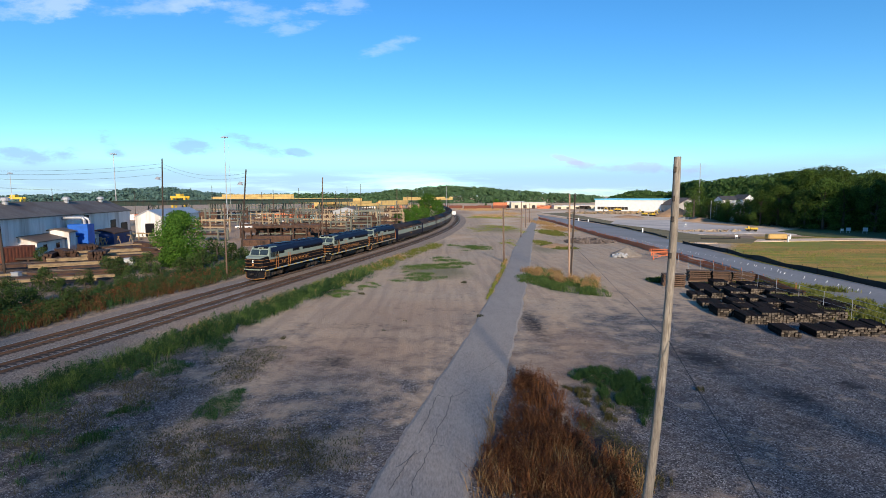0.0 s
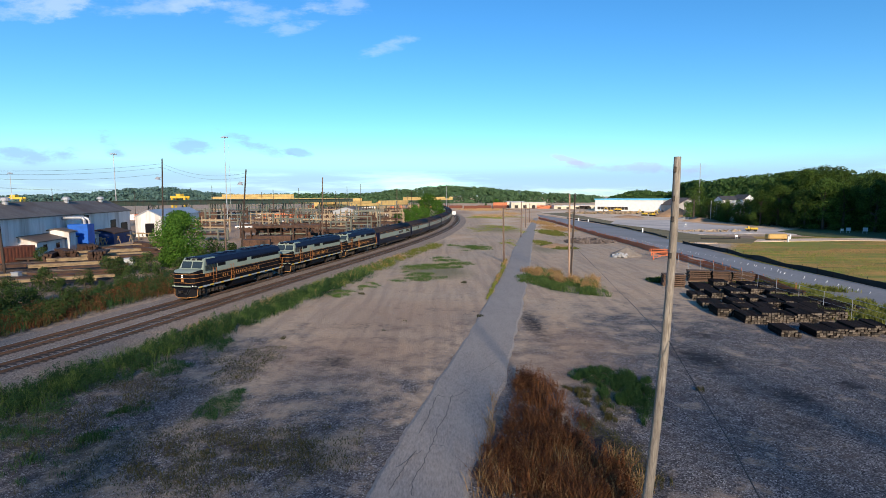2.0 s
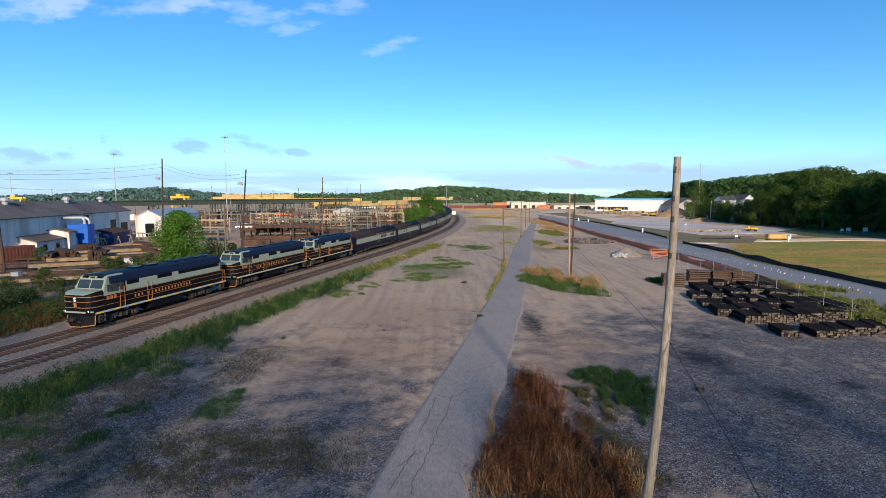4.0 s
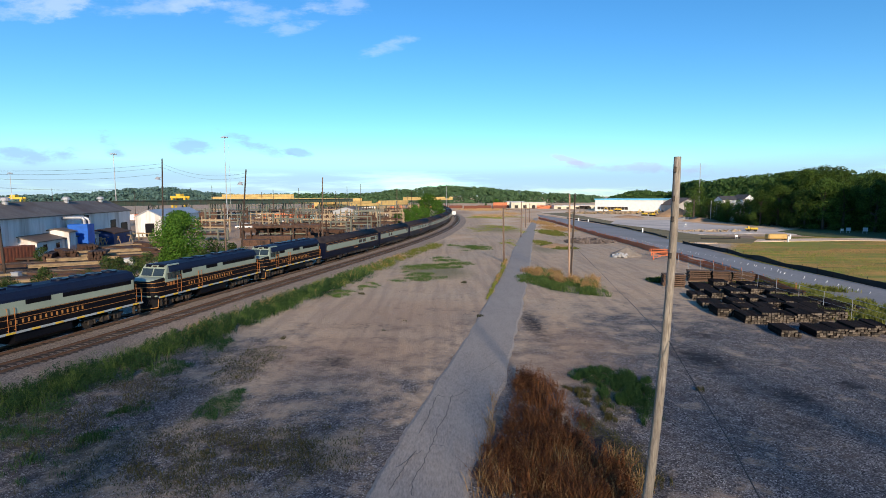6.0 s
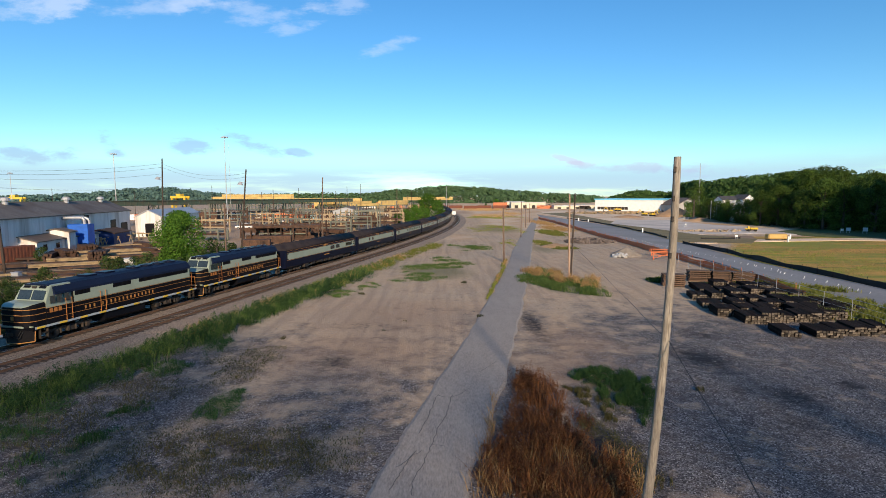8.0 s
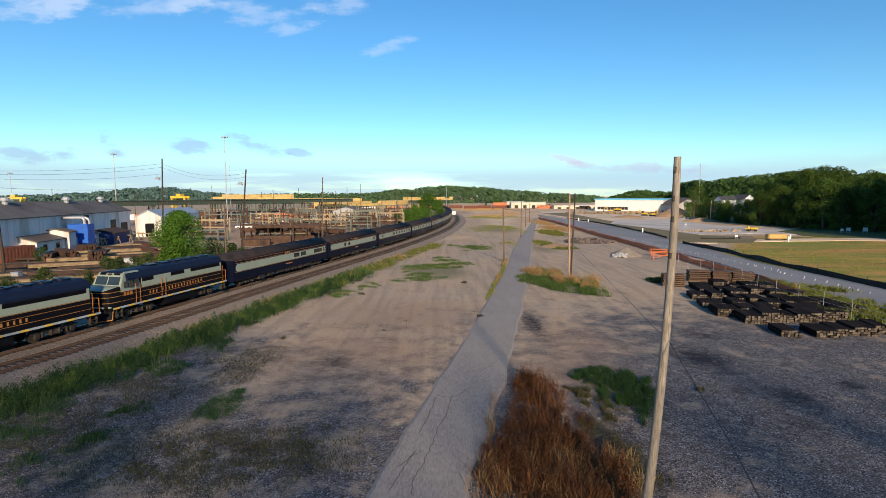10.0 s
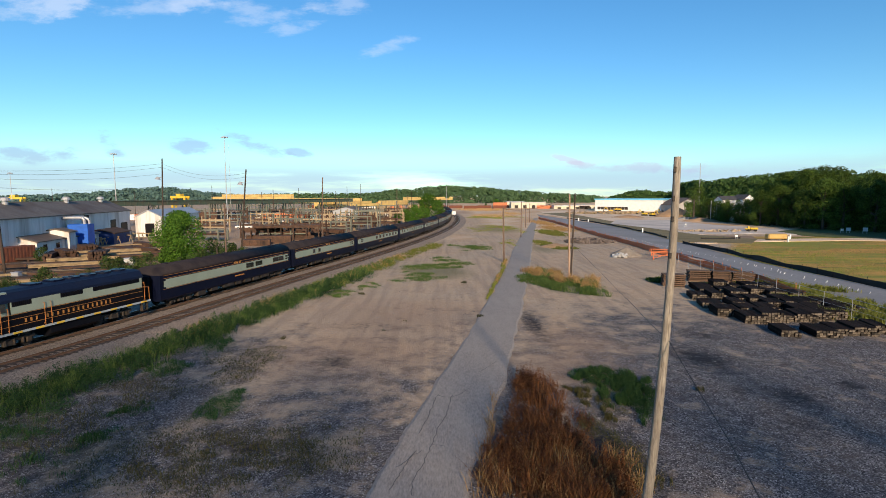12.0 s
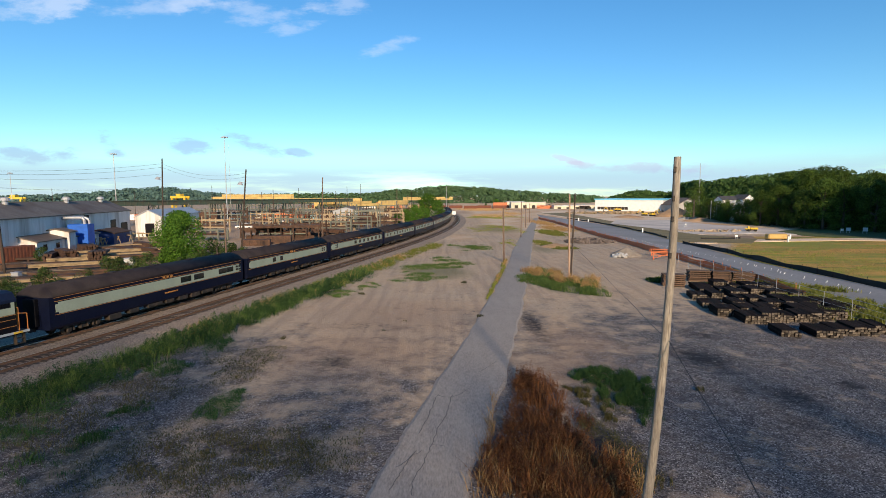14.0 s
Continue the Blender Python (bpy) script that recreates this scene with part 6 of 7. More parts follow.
for k in range(5):
    part("annex_window", box(B(), 8.58, 8.66, 14 + k * 4.3, 15.2 + k * 4.3, 1.2, 2.2), GLASS, hall)
for y, wd, z0, z1 in ((50, 3.0, 0, 5.2), (36.8, 2.2, 4.6, 6.8), (56, 4.0, 0, 4.2)):
    # black slab on the closed wall, painted for the shade within
    part("opening", box(B(), 5.44, 5.58, y, y + wd, z0, z1), BLACK, hall, "wall opening filled black for shade")
building(-80.91, 144.98, 11, 6.6, 40, 5.44, 7.14, SHEDWHITE, GALV, "white metal shed with an open doorway filled black for shade", "shed", "white_shed", 2.0, [(0.3, 2.3, 3.6)])
building(-80.71, 101.42, 10, 5.2, 12, 2.6, 3.9, surface("pale_blue_sheet", (0.40, 0.46, 0.54), (0.48, 0.54, 0.62), 0.4, 0.6, 0.05), ROOFGREY, "small pale blue shed beside the hall", "shed", "small_shed", 1.5)
building(-76.92, 104.47, 10, 5.0, 2.5, 4.0, 4.6, SHEETGREY, ROOFGREY, "low grey lean-to beside the hall", "shed", "lean_to", 1.5)
# shade under the shelter's roof is put into its dark blue wall
building(-79.4, 121.46, 10, 6.4, 9, 2.5, 3.3, surface("shade_darkened_blue", (0.010, 0.035, 0.14), (0.016, 0.05, 0.19), 0.7, 0.6, 0.05, c3=(0.02, 0.03, 0.06), patch=0.7), RUST, "low blue shelter with a dark roof", "shed", "blue_shelter", 1.5)
building(-42.47, 230.7, -4, 11, 16, 4.6, 6.2, GALV, ROOFGREY, "pale grey metal shed among yard clutter", "shed", "grey_shed", 2.0)


def dust_collector(x, y):
    e = thing("dust_collector", pose(x, y, 0, 0, 0, 10), "bright blue dust collector with curved silver ducts", "dust collector")
    part("housing", box(B(), -1.9, 1.9, -1.5, 1.5, 1.3, 5.3, bevel=0.06), BLUEPAINT, e)
    bm = B()
    v = [bm.verts.new(c) for c in ((-1.7, -1.3, 1.3), (1.7, -1.3, 1.3), (1.7, 1.3, 1.3), (-1.7, 1.3, 1.3), (-0.4, -0.3, 0.4), (0.4, -0.3, 0.4), (0.4, 0.3, 0.4), (-0.4, 0.3, 0.4))]
    for k in range(4):
        bm.faces.new((v[k], v[(k + 1) % 4], v[4 + (k + 1) % 4], v[4 + k]))
    part("hopper", bm, BLUEPAINT, e)
    for sx in (-1.75, 1.75):
        for sy in (-1.35, 1.35):
            part("leg", box(B(), sx - 0.1, sx + 0.1, sy - 0.1, sy + 0.1, -0.05, 1.4), BLUEPAINT, e)
    for off in (-0.6, 0.6):
        bm = B()
        pts = [Vector((1.2 + off * 0.3, off, 5.2)), Vector((1.2 + off * 0.3, off, 6.1)), Vector((0.6, off, 6.6)), Vector((-2.5, off, 6.6)), Vector((-4.4, off + 0.2, 6.3)), Vector((-5.6, off + 0.3, 5.2)), Vector((-6.4, off + 0.3, 5.0))]
        for a, b in zip(pts, pts[1:]):
            tube(bm, a, b, 0.30, n=10)
        part("duct", bm, GALV, e, "silver curved duct")
    for z in (2.6, 3.9):
        part("stiffener", box(B(), -1.95, 1.95, -1.55, -1.48, z, z + 0.12), BLUEPAINT, e)
    return e


dust_collector(-76.28, 111.14)


def container(x, y, turn, length, height, mat, label, name="container", z=0.0, width=2.4):
    e = thing(name, pose(x, y, z, 0, 0, turn), label, "container", "containers in the yard")
    part("shell", box(B(), -length / 2, length / 2, -width / 2, width / 2, 0 if z else -0.05, height, bevel=0.03), mat, e)
    n = int(length / 0.6)
    bm = B()
    for k in range(n):
        xx = -length / 2 + 0.3 + k * 0.6
        for s in (-1, 1):
            box(bm, xx - 0.14, xx + 0.14, s * width / 2 - 0.04, s * width / 2 + 0.04, 0.15, height - 0.15)
    tagged(part("corrugation", bm, mat, e), kind="stuff")
    return e


container(-74.32, 90.81, 78, 6.0, 2.5, RUSTRED, "rust-red corrugated container in the yard")
r2 = random.Random(5)
PAINTS = [(REDWHITE, "orange-red shipping container in a far row"), (WHITE, "white shipping container in a far row"), (RUSTRED, "rust-red shipping container in a far row"), (TIMBER, "pale tan shipping container in a far row")]
boxes = {}


def far_container(x, y, z, k, turn):
    mat, lab = PAINTS[k]
    if k not in boxes:
        boxes[k] = container(x, y, turn, 12.0, 2.6, mat, lab, z=z)
    else:
        copy_thing(boxes[k], pose(x, y, z, 0, 0, turn))


for k in range(26):
    x = -115 + k * 12.6
    y = 470 + r2.uniform(-20, 20)
    a = r2.choice((0, 0, 2, 1, 3))
    far_container(x, y, 0, a, r2.uniform(-4, 4))
    if r2.random() < 0.2:
        far_container(x + r2.uniform(-1, 1), y, 2.6, r2.choice((0, 1, 3, 0)), r2.uniform(-2, 2))
for k in range(12):
    x, y = -175 + k * 9 + r2.uniform(-2, 2), 235 + k * 3 + r2.uniform(-6, 6)
    far_container(x, y, 0, r2.choice((0, 1, 0)), r2.uniform(-20, 20))


def yellow_stack(x0, y0, x1, y1, height, label):
    e = thing("girder_stack", pose(x0, y0, 0, 0, 0, math.degrees(math.atan2(y1 - y0, x1 - x0))), label, "girder stack", "stacks in the yard")
    L = math.hypot(x1 - x0, y1 - y0)
    z = height - 3.5
    r = random.Random(int(L))
    for k in range(int(L / 7) + 1):
        for f in (-1.2, 1.2):
            part("support", box(B(), min(k * 7, L) - 0.2, min(k * 7, L) + 0.2, f - 0.2, f + 0.2, -0.1, z), GREENSTEEL, e)
    part("support_beam", box(B(), 0, L, -1.3, 1.3, z - 0.5, z), GREENSTEEL, e)
    while z < height:
        u = 0.0
        while u < L:
            w = r.uniform(9, 16)
            if z < height - 1.8 or r.random() < 0.8:
                part("girder", box(B(), u, min(u + w, L), -1.5 + r.uniform(-0.3, 0.3), 1.5, z, z + 1.7, bevel=0.08), surface("yellow_painted_girder", (0.66, 0.45, 0.15), (0.74, 0.53, 0.20), 0.25, 0.6, 0.08, c3=(0.45, 0.27, 0.10), patch=0.6, obj=0.12), e)
            u += w + 0.3
        z += 1.75
    return e


yellow_stack(-177.36, 409.1, -104.18, 366.7, 12, "long stack of yellow painted girders")
yellow_stack(-115.33, 409.1, -68.15, 443.3, 9.0, "long stack of yellow painted girders")
yellow_stack(-74.83, 312.6, -29.08, 425.5, 7.5, "long low stack of yellow painted girders")
yellow_stack(-41.25, 560.3, 10.69, 626.3, 9.5, "far stack of yellow painted girders")


def gantry(x, y, turn, width, height, label):
    e = thing("gantry_crane", pose(x, y, 0, 0, 0, turn), label, "gantry crane", "yellow cranes")
    for s in (-1, 1):
        for f in (-1.6, 1.6):
            part("leg", box(B(), s * width / 2 - 0.4, s * width / 2 + 0.4, f - 0.4, f + 0.4, -0.05, height), YELLOW, e)
        part("end_tie", box(B(), s * width / 2 - 0.4, s * width / 2 + 0.4, -1.6, 1.6, height * 0.55, height * 0.55 + 0.7), YELLOW, e)
    for f in (-1.6, 1.6):
        part("beam", box(B(), -width / 2 - 1, width / 2 + 1, f - 0.45, f + 0.45, height, height + 1.3, bevel=0.05), YELLOW, e)
    part("trolley", box(B(), -1.4, 1.4, -1.8, 1.8, height + 1.3, height + 2.6, bevel=0.1), YELLOW, e)
    return e


gantry(-252.6, 312.6, 8, 8.5, 9.0, "yellow gantry crane beyond the hall")
gantry(-155.01, 312.6, -10, 8.0, 9.6, "yellow gantry crane beyond the viaduct")


def viaduct():
    a, b = Vector((-121.7, 180, 8.63)), Vector((-57.66, 330.0, 9.2))
    e = thing("viaduct", pose(a.x, a.y, 0, 0, 0, math.degrees(math.atan2(b.y - a.y, b.x - a.x))), "dark green steel viaduct on lattice towers", "viaduct")
    L = (b - a).xy.length
    zt = 9.1
    for s in (-1.6, 1.6):
        part("girder", box(B(), -40, L, s - 0.2, s + 0.2, zt - 1.7, zt), GREENSTEEL, e)
    part("deck", box(B(), -40, L, -2.2, 2.2, zt, zt + 0.3), GREENSTEEL, e)
    k = -36.0
    while k < L:
        bm = B()
        for s in (-1, 1):
            for f in (-1.2, 1.2):
                tube(bm, (k + f, s * 2.4, -0.3), (k + f * 0.8, s * 1.5, zt - 1.7), 0.2, n=5)
            for z in (0.2, 2.7, 5.2):
                tube(bm, (k - 1.2, s * 2.3, z), (k + 1.1, s * 1.9, z + 2.3), 0.1, n=4)
                tube(bm, (k + 1.2, s * 2.3, z), (k - 1.1, s * 1.9, z + 2.3), 0.1, n=4)
        part("tower", bm, GREENSTEEL, e)
        for q in range(6):
            part("stiffener", box(B(), k + q * 2.4, k + q * 2.4 + 0.12, -1.95, -1.79, zt - 1.65, zt - 0.05), GREENSTEEL, e)
        k += 15.5
    return e


viaduct()


def beam_pile(x, y, turn, n, layers, length, mat, label, seed, w=0.35, name="timber_pile", category="timber pile"):
    r = random.Random(seed)
    e = thing(name, pose(x, y, 0, 0, 0, turn), label, category, "piles in the yard")
    for f in (-0.35, 0.35):
        part("bearer", box(B(), -n * w * 0.6, n * w * 0.6, f * length - 0.15, f * length + 0.15, -0.08, 0.25), mat, e)
    z = 0.25
    for lay in range(layers):
        for k in range(n - (lay > 0) * r.randint(0, 1)):
            part("beam", box(B(), -w * 0.46, w * 0.46, -length / 2, length / 2, 0, w * 0.92), mat, e).matrix_basis = pose((k - (n - 1) / 2) * w * 1.15 + r.uniform(-0.05, 0.05), r.uniform(-0.5, 0.5), z, 0, 0, r.uniform(-1.5, 1.5))
        z += w * 0.93
    return e


for k, (x, y, turn, n, lay, L, mt) in enumerate([(-59.36, 82.19, 60, 3, 2, 9, 0), (-61.55, 90.02, 64, 4, 2, 10, 0), (-57.91, 73.97, 55, 2, 1, 11, 0), (-61.74, 104.47, 60, 5, 2, 13, 0), (-60.82, 95.82, 62, 4, 2, 12, 0), (-64.78, 116.07, 62, 4, 2, 12, 0), (-52.43, 71.91, 62, 3, 1, 14, 1), (-64.63, 81.54, 60, 4, 2, 9, 1), (-54.06, 81.54, 60, 5, 1, 9, 1), (-54.15, 94.09, 66, 6, 2, 10, 1)]):
    beam_pile(x, y, -turn, n, lay, L, RUST if mt else TIMBER, "pile of rusty steel beams on bearers" if mt else "pile of pale squared timbers on bearers", k, 0.28)


def rack(x, y, turn, w, d, h, mat, label, seed):
    """A tall open frame of posts and beams, with stock lying in it."""
    r = random.Random(seed)
    e = thing("storage_rack", pose(x, y, 0, 0, 0, turn), label, "storage rack", "racks in the yard")
    n = max(2, int(w / 3))
    for k in range(n):
        for s in (-1, 1):
            xx = -w / 2 + k * w / (n - 1)
            part("post", box(B(), xx - 0.16, xx + 0.16, s * d / 2 - 0.16, s * d / 2 + 0.16, -0.1, h * r.uniform(0.85, 1.1)), mat, e)
    for z in (h * 0.35, h * 0.8):
        for s in (-1, 1):
            part("beam", box(B(), -w / 2, w / 2, s * d / 2 - 0.1, s * d / 2 + 0.1, z, z + 0.3), mat, e)
    for k in range(r.randint(2, 5)):
        z = h * 0.35 + 0.3
        part("stock", box(B(), -w / 2 * r.uniform(0.5, 1), w / 2 * r.uniform(0.5, 1), -d / 2 + k * d / 5, -d / 2 + k * d / 5 + 0.4, z, z + 0.4), RUST, e)
    return e


r3 = random.Random(21)
RACKS = [(-59.24, 133.88, 8, 3.0), (-79.14, 170.9, 6, 3.0), (-48.2, 143, 12, 4.0), (-40.63, 135.61, 12, 4.2), (-38.81, 147.01, 12, 4.0), (-84.38, 216.5, 8, 6.0), (-81.24, 230.7, 8, 6.5), (-70.12, 230.7, 10, 6.0), (-52.2, 204.0, 10, 4.5),
         (-33.39, 160.47, 10, 4.0), (-35.29, 189.34, 12, 4.5), (-29.21, 189.34, 9, 5.0), (-28.17, 212.2, 9, 6.0), (-22.49, 212.2, 9, 6.0), (-20.39, 241.3, 10, 6.5), (-70.04, 252.8, 10, 7.0), (-59.35, 265.5, 12, 6.0), (-40.89, 265.5, 12, 6.0), (-90.87, 279.6, 12, 7.0)]
for k, (x, y, w, h) in enumerate(RACKS):
    brown = k % 3 != 0
    rack(x, y, r3.uniform(-25, 25), w, 3.5, h, RUST if brown else surface("grey_green_frame", (0.13, 0.14, 0.11), (0.20, 0.20, 0.16), 0.6, 0.8, 0.1), "open rusty steel rack loaded with beams" if brown else "open grey-green steel frame in the yard", k)
for k in range(26):
    u = r3.random()
    x, y = -80 + 62 * u + r3.uniform(-6, 6), 84 + 66 * u + r3.uniform(-14, 20)
    if off_line(x, y, -400, -26) and not (-60 < x < -38 and y > 112):
        beam_pile(x, y, r3.uniform(20, 70), r3.randint(3, 7), r3.randint(1, 4), r3.uniform(4, 9), RUST if r3.random() < 0.75 else TIMBER, "rusty pile of steel stock in the yard", 100 + k, 0.4, "steel_pile", "steel pile")
# trestles
for k, (x, y) in enumerate([(-81.69, 106.6), (-81.5, 108.82), (-81.2, 112.33), (-77.89, 116.07), (-78.99, 120.07), (-75.97, 117.37), (-78.06, 122.89), (-77.1, 124.35), (-77.29, 128.94), (-78.49, 135.61), (-76.06, 133.88), (-72.89, 133.88), (-67.61, 125.84), (-78.18, 112.33)]):
    e = thing("trestle", pose(x, y, 0, 0, 0, 20 * k), "pale timber trestle in the yard", "trestle", "trestles in the yard")
    part("top_beam", box(B(), -1.4, 1.4, -0.12, 0.12, 1.5, 1.75), TIMBER, e)
    for s in (-1.1, 1.1):
        for f in (-0.4, 0.4):
            part("leg", tube(B(), (s, f * 1.2, -0.05), (s, 0, 1.55), 0.09, n=5), TIMBER, e)
for k in range(24):
    x0, y0 = -40.19, 204.0
    x1, y1 = -15.31, 230.7
    u = (k % 12) / 11
    pole(x0 + (x1 - x0) * u + r3.uniform(-1, 1), y0 + (y1 - y0) * u + (k // 12) * 14, r3.uniform(4.2, 6.5), 0.22, TIMBER, "stout pale timber post in the yard", tip=0.9, name="timber_post", category="post")

# ---- construction site ----
def heap(x, y, w, d, h, mat, label, seed, name="soil_heap", category="soil heap"):
    bm = B()
    n, rings = 30, 9
    prev = None
    for k in range(rings):
        u = k / (rings - 1)
        ring = []
        for a in range(n):
            th = a * 2 * math.pi / n
            r = (1 - u) * (1 + 0.22 * noise.noise((math.cos(th) * 1.6, math.sin(th) * 1.6, seed + u))) + 0.04
            z = h * (u ** 0.85) * (1 + 0.12 * noise.noise((math.cos(th) * 2, math.sin(th) * 2, seed + 3 * u)))
            ring.append(bm.verts.new((w / 2 * r * math.cos(th), d / 2 * r * math.sin(th), z - 0.1 * (k == 0))))
        if prev:
            for a in range(n):
                bm.faces.new((prev[a], prev[(a + 1) % n], ring[(a + 1) % n], ring[a]))
        prev = ring
    bm.faces.new(prev)
    ob = part(name, bm, mat, None, "", True)
    ob.matrix_basis = pose(x, y, 0)
    return tagged(ob, label, category)


heap(122.85, 279.6, 20, 16, 5.36, SAND, "heap of brown soil beside the warehouse", 2)
heap(121.79, 295.2, 14, 12, 2.4, SAND, "heap of brown soil beside the warehouse", 5)
heap(94.94, 272.4, 18, 10, 1.2, SAND, "low heap of tan soil on the site", 8)
heap(112.59, 230.7, 16, 8, 1.6, SAND, "low heap of tan soil on the site", 9)
heap(34.72, 99.48, 5.6, 5.0, 1.5, surface("grey_gravel_heap", (0.22, 0.18, 0.14), (0.36, 0.30, 0.24), 1.2, 0.95, 0.8, fine=10), "grey gravel heap on the lot", 12, "gravel_heap", "gravel heap")
heap(25.37, 117.37, 7.0, 6.0, 0.6, SAND, "low heap of reddish soil beside rubble", 14)
building(160.0, 343.0, 0, 17, 26, 5.0, 9.6, CONCRETE, surface("brown_shingle_roof", (0.14, 0.10, 0.08), (0.20, 0.15, 0.12), 0.4, 0.9, 0.2), "grey hall with a brown hipped roof beside the warehouse", "building", "annex_hall", 3.0)


def rubble(x, y, w, d, n, size, mat, label, seed):
    r = random.Random(seed)
    vs, fs = [], []
    for k in range(n):
        a, q = r.uniform(0, 6.28), math.sqrt(r.random())
        c = Vector((w / 2 * q * math.cos(a), d / 2 * q * math.sin(a), (1 - q) * 0.9 * r.random()))
        m = Matrix.Translation(c) @ Euler((r.uniform(-.5, .5), r.uniform(-.5, .5), r.uniform(0, 6.28))).to_matrix().to_4x4()
        sx, sy, sz = size * r.uniform(0.5, 1.8), size * r.uniform(0.25, 0.6), size * r.uniform(0.2, 0.4)
        base = len(vs)
        for z in (-1, 1):
            for X, Y in ((-1, -1), (1, -1), (1, 1), (-1, 1)):
                vs.append(tuple(m @ Vector((X * sx / 2 * r.uniform(0.8, 1), Y * sy / 2 * r.uniform(0.8, 1), z * sz / 2))))
        fs += [tuple(base + i for i in q2) for q2 in ((3, 2, 1, 0), (4, 5, 6, 7), (0, 1, 5, 4), (1, 2, 6, 5), (2, 3, 7, 6), (3, 0, 4, 7))]
    ob = raw("rubble", vs, fs, mat)
    ob.matrix_basis = pose(x, y, 0.05)
    return tagged(ob, label, "rubble", kind="stuff")


rubble(35.74, 128.94, 11.5, 10.0, 420, 1.0, RUBBLE, "scattered heap of broken dark rubble on the lot", 3)
rubble(33.37, 130.54, 6.0, 8.0, 160, 0.7, RUBBLE, "scattered heap of broken dark rubble on the lot", 4)
rubble(32.72, 96.71, 3.0, 2.0, 30, 0.9, surface("pale_slab", (0.42, 0.41, 0.40), (0.52, 0.51, 0.5), 1, 0.9, 0.2, island=0.2), "pale broken slabs beside a gravel heap", 6)
rubble(121.97, 252.8, 18, 8, 50, 2.0, CONCRETE, "pale concrete blocks on the building site", 9)
rubble(112.16, 332.2, 70, 30, 170, 2.6, TIMBER, "pale building timber strewn on the site", 10)
rubble(86.25, 165.53, 24, 5, 60, 1.2, surface("tan_rubble", (0.36, 0.27, 0.18), (0.46, 0.36, 0.25), 1, 0.9, 0.2, island=0.3), "tan rubble strip on the paved site", 11)


def slab(name, pts, z, mat, label):
    vs = [(p[0], p[1], z) for p in pts] + [(p[0], p[1], -0.1) for p in pts]
    n = len(pts)
    ob = raw(name, vs, [tuple(range(n))] + [(k, n + k, n + (k + 1) % n, (k + 1) % n) for k in range(n)], mat)
    bm = B()
    bm.from_mesh(ob.data)
    bmesh.ops.recalc_face_normals(bm, faces=bm.faces[:])
    bm.to_mesh(ob.data)
    bm.free()
    return tagged(ob, label, "paving", kind="structure")


SITE_DUST = surface("site_dust", (0.64, 0.48, 0.33), (0.76, 0.61, 0.46), 0.08, 0.95, 0.2, fine=20, c3=(0.52, 0.31, 0.16), patch=0.9)
slab("paved_site", [(67.24, 212.2), (71.67, 182.77), (73.42, 153.45), (91.2, 155.72), (101.58, 151.24), (112.87, 165.53), (110.79, 185.99), (103.97, 204.0), (102.22, 241.3), (78.99, 241.3)], 0.06, surface("pale_site_paving", (0.54, 0.47, 0.41), (0.64, 0.56, 0.49), 0.07, 0.9, 0.15, fine=20, c3=(0.36, 0.31, 0.28), patch=0.7), "pale concrete yard of the building site")
slab("site_floor", [(59.71, 303.6), (67.18, 225.8), (69.97, 212.2), (92.38, 235.9), (109.09, 221.1), (146.32, 312.6), (111.96, 379.8), (69.37, 379.8)], 0.02, SITE_DUST, "dusty tan soil floor of the building site")
slab("site_strip", [(63.39, 170.9), (62.32, 143), (66.4, 135.61), (80.96, 135.61), (86.13, 147.01), (72.15, 149.09), (69.29, 176.64)], 0.035, surface("brown_strip", (0.24, 0.16, 0.10), (0.32, 0.22, 0.14), 0.2, 0.95, 0.3), "brown bare soil strip beside the paved yard")
slab("site_track", [(59.17, 122.89), (70.61, 127.37), (86.38, 130.54), (101.66, 132.19), (114.42, 130.54), (120.37, 137.39), (107.01, 139.21), (90.87, 137.39), (74.19, 133.88), (61.5, 128.94)], 0.04, SITE_DUST, "pale dusty track along the field")


slab("grass_verge", [(104.9, 165.5), (126.5, 182.8), (161.9, 192.8), (170.6, 186.0), (124.6, 135.6), (115.6, 137.4), (106.9, 141.1), (101.7, 149.1)], 0.08, surface("verge_grass", (0.035, 0.062, 0.016), (0.085, 0.12, 0.032), 0.5, 0.95, 0.6, c3=(0.12, 0.10, 0.04), patch=0.6), "dark green grass slope below the wood")
slab("site_slope", [(62.5, 332.2), (66.5, 252.8), (59.7, 170.9), (56.2, 128.9), (72.1, 122.9), (81.0, 135.6), (74.0, 151.2), (71.7, 182.8), (74.6, 252.8), (79.1, 342.9)], 0.05, surface("olive_slope", (0.16, 0.125, 0.055), (0.25, 0.19, 0.09), 0.15, 0.95, 0.3, c3=(0.12, 0.11, 0.045), patch=0.7), "olive-brown bare slope above the concrete road")


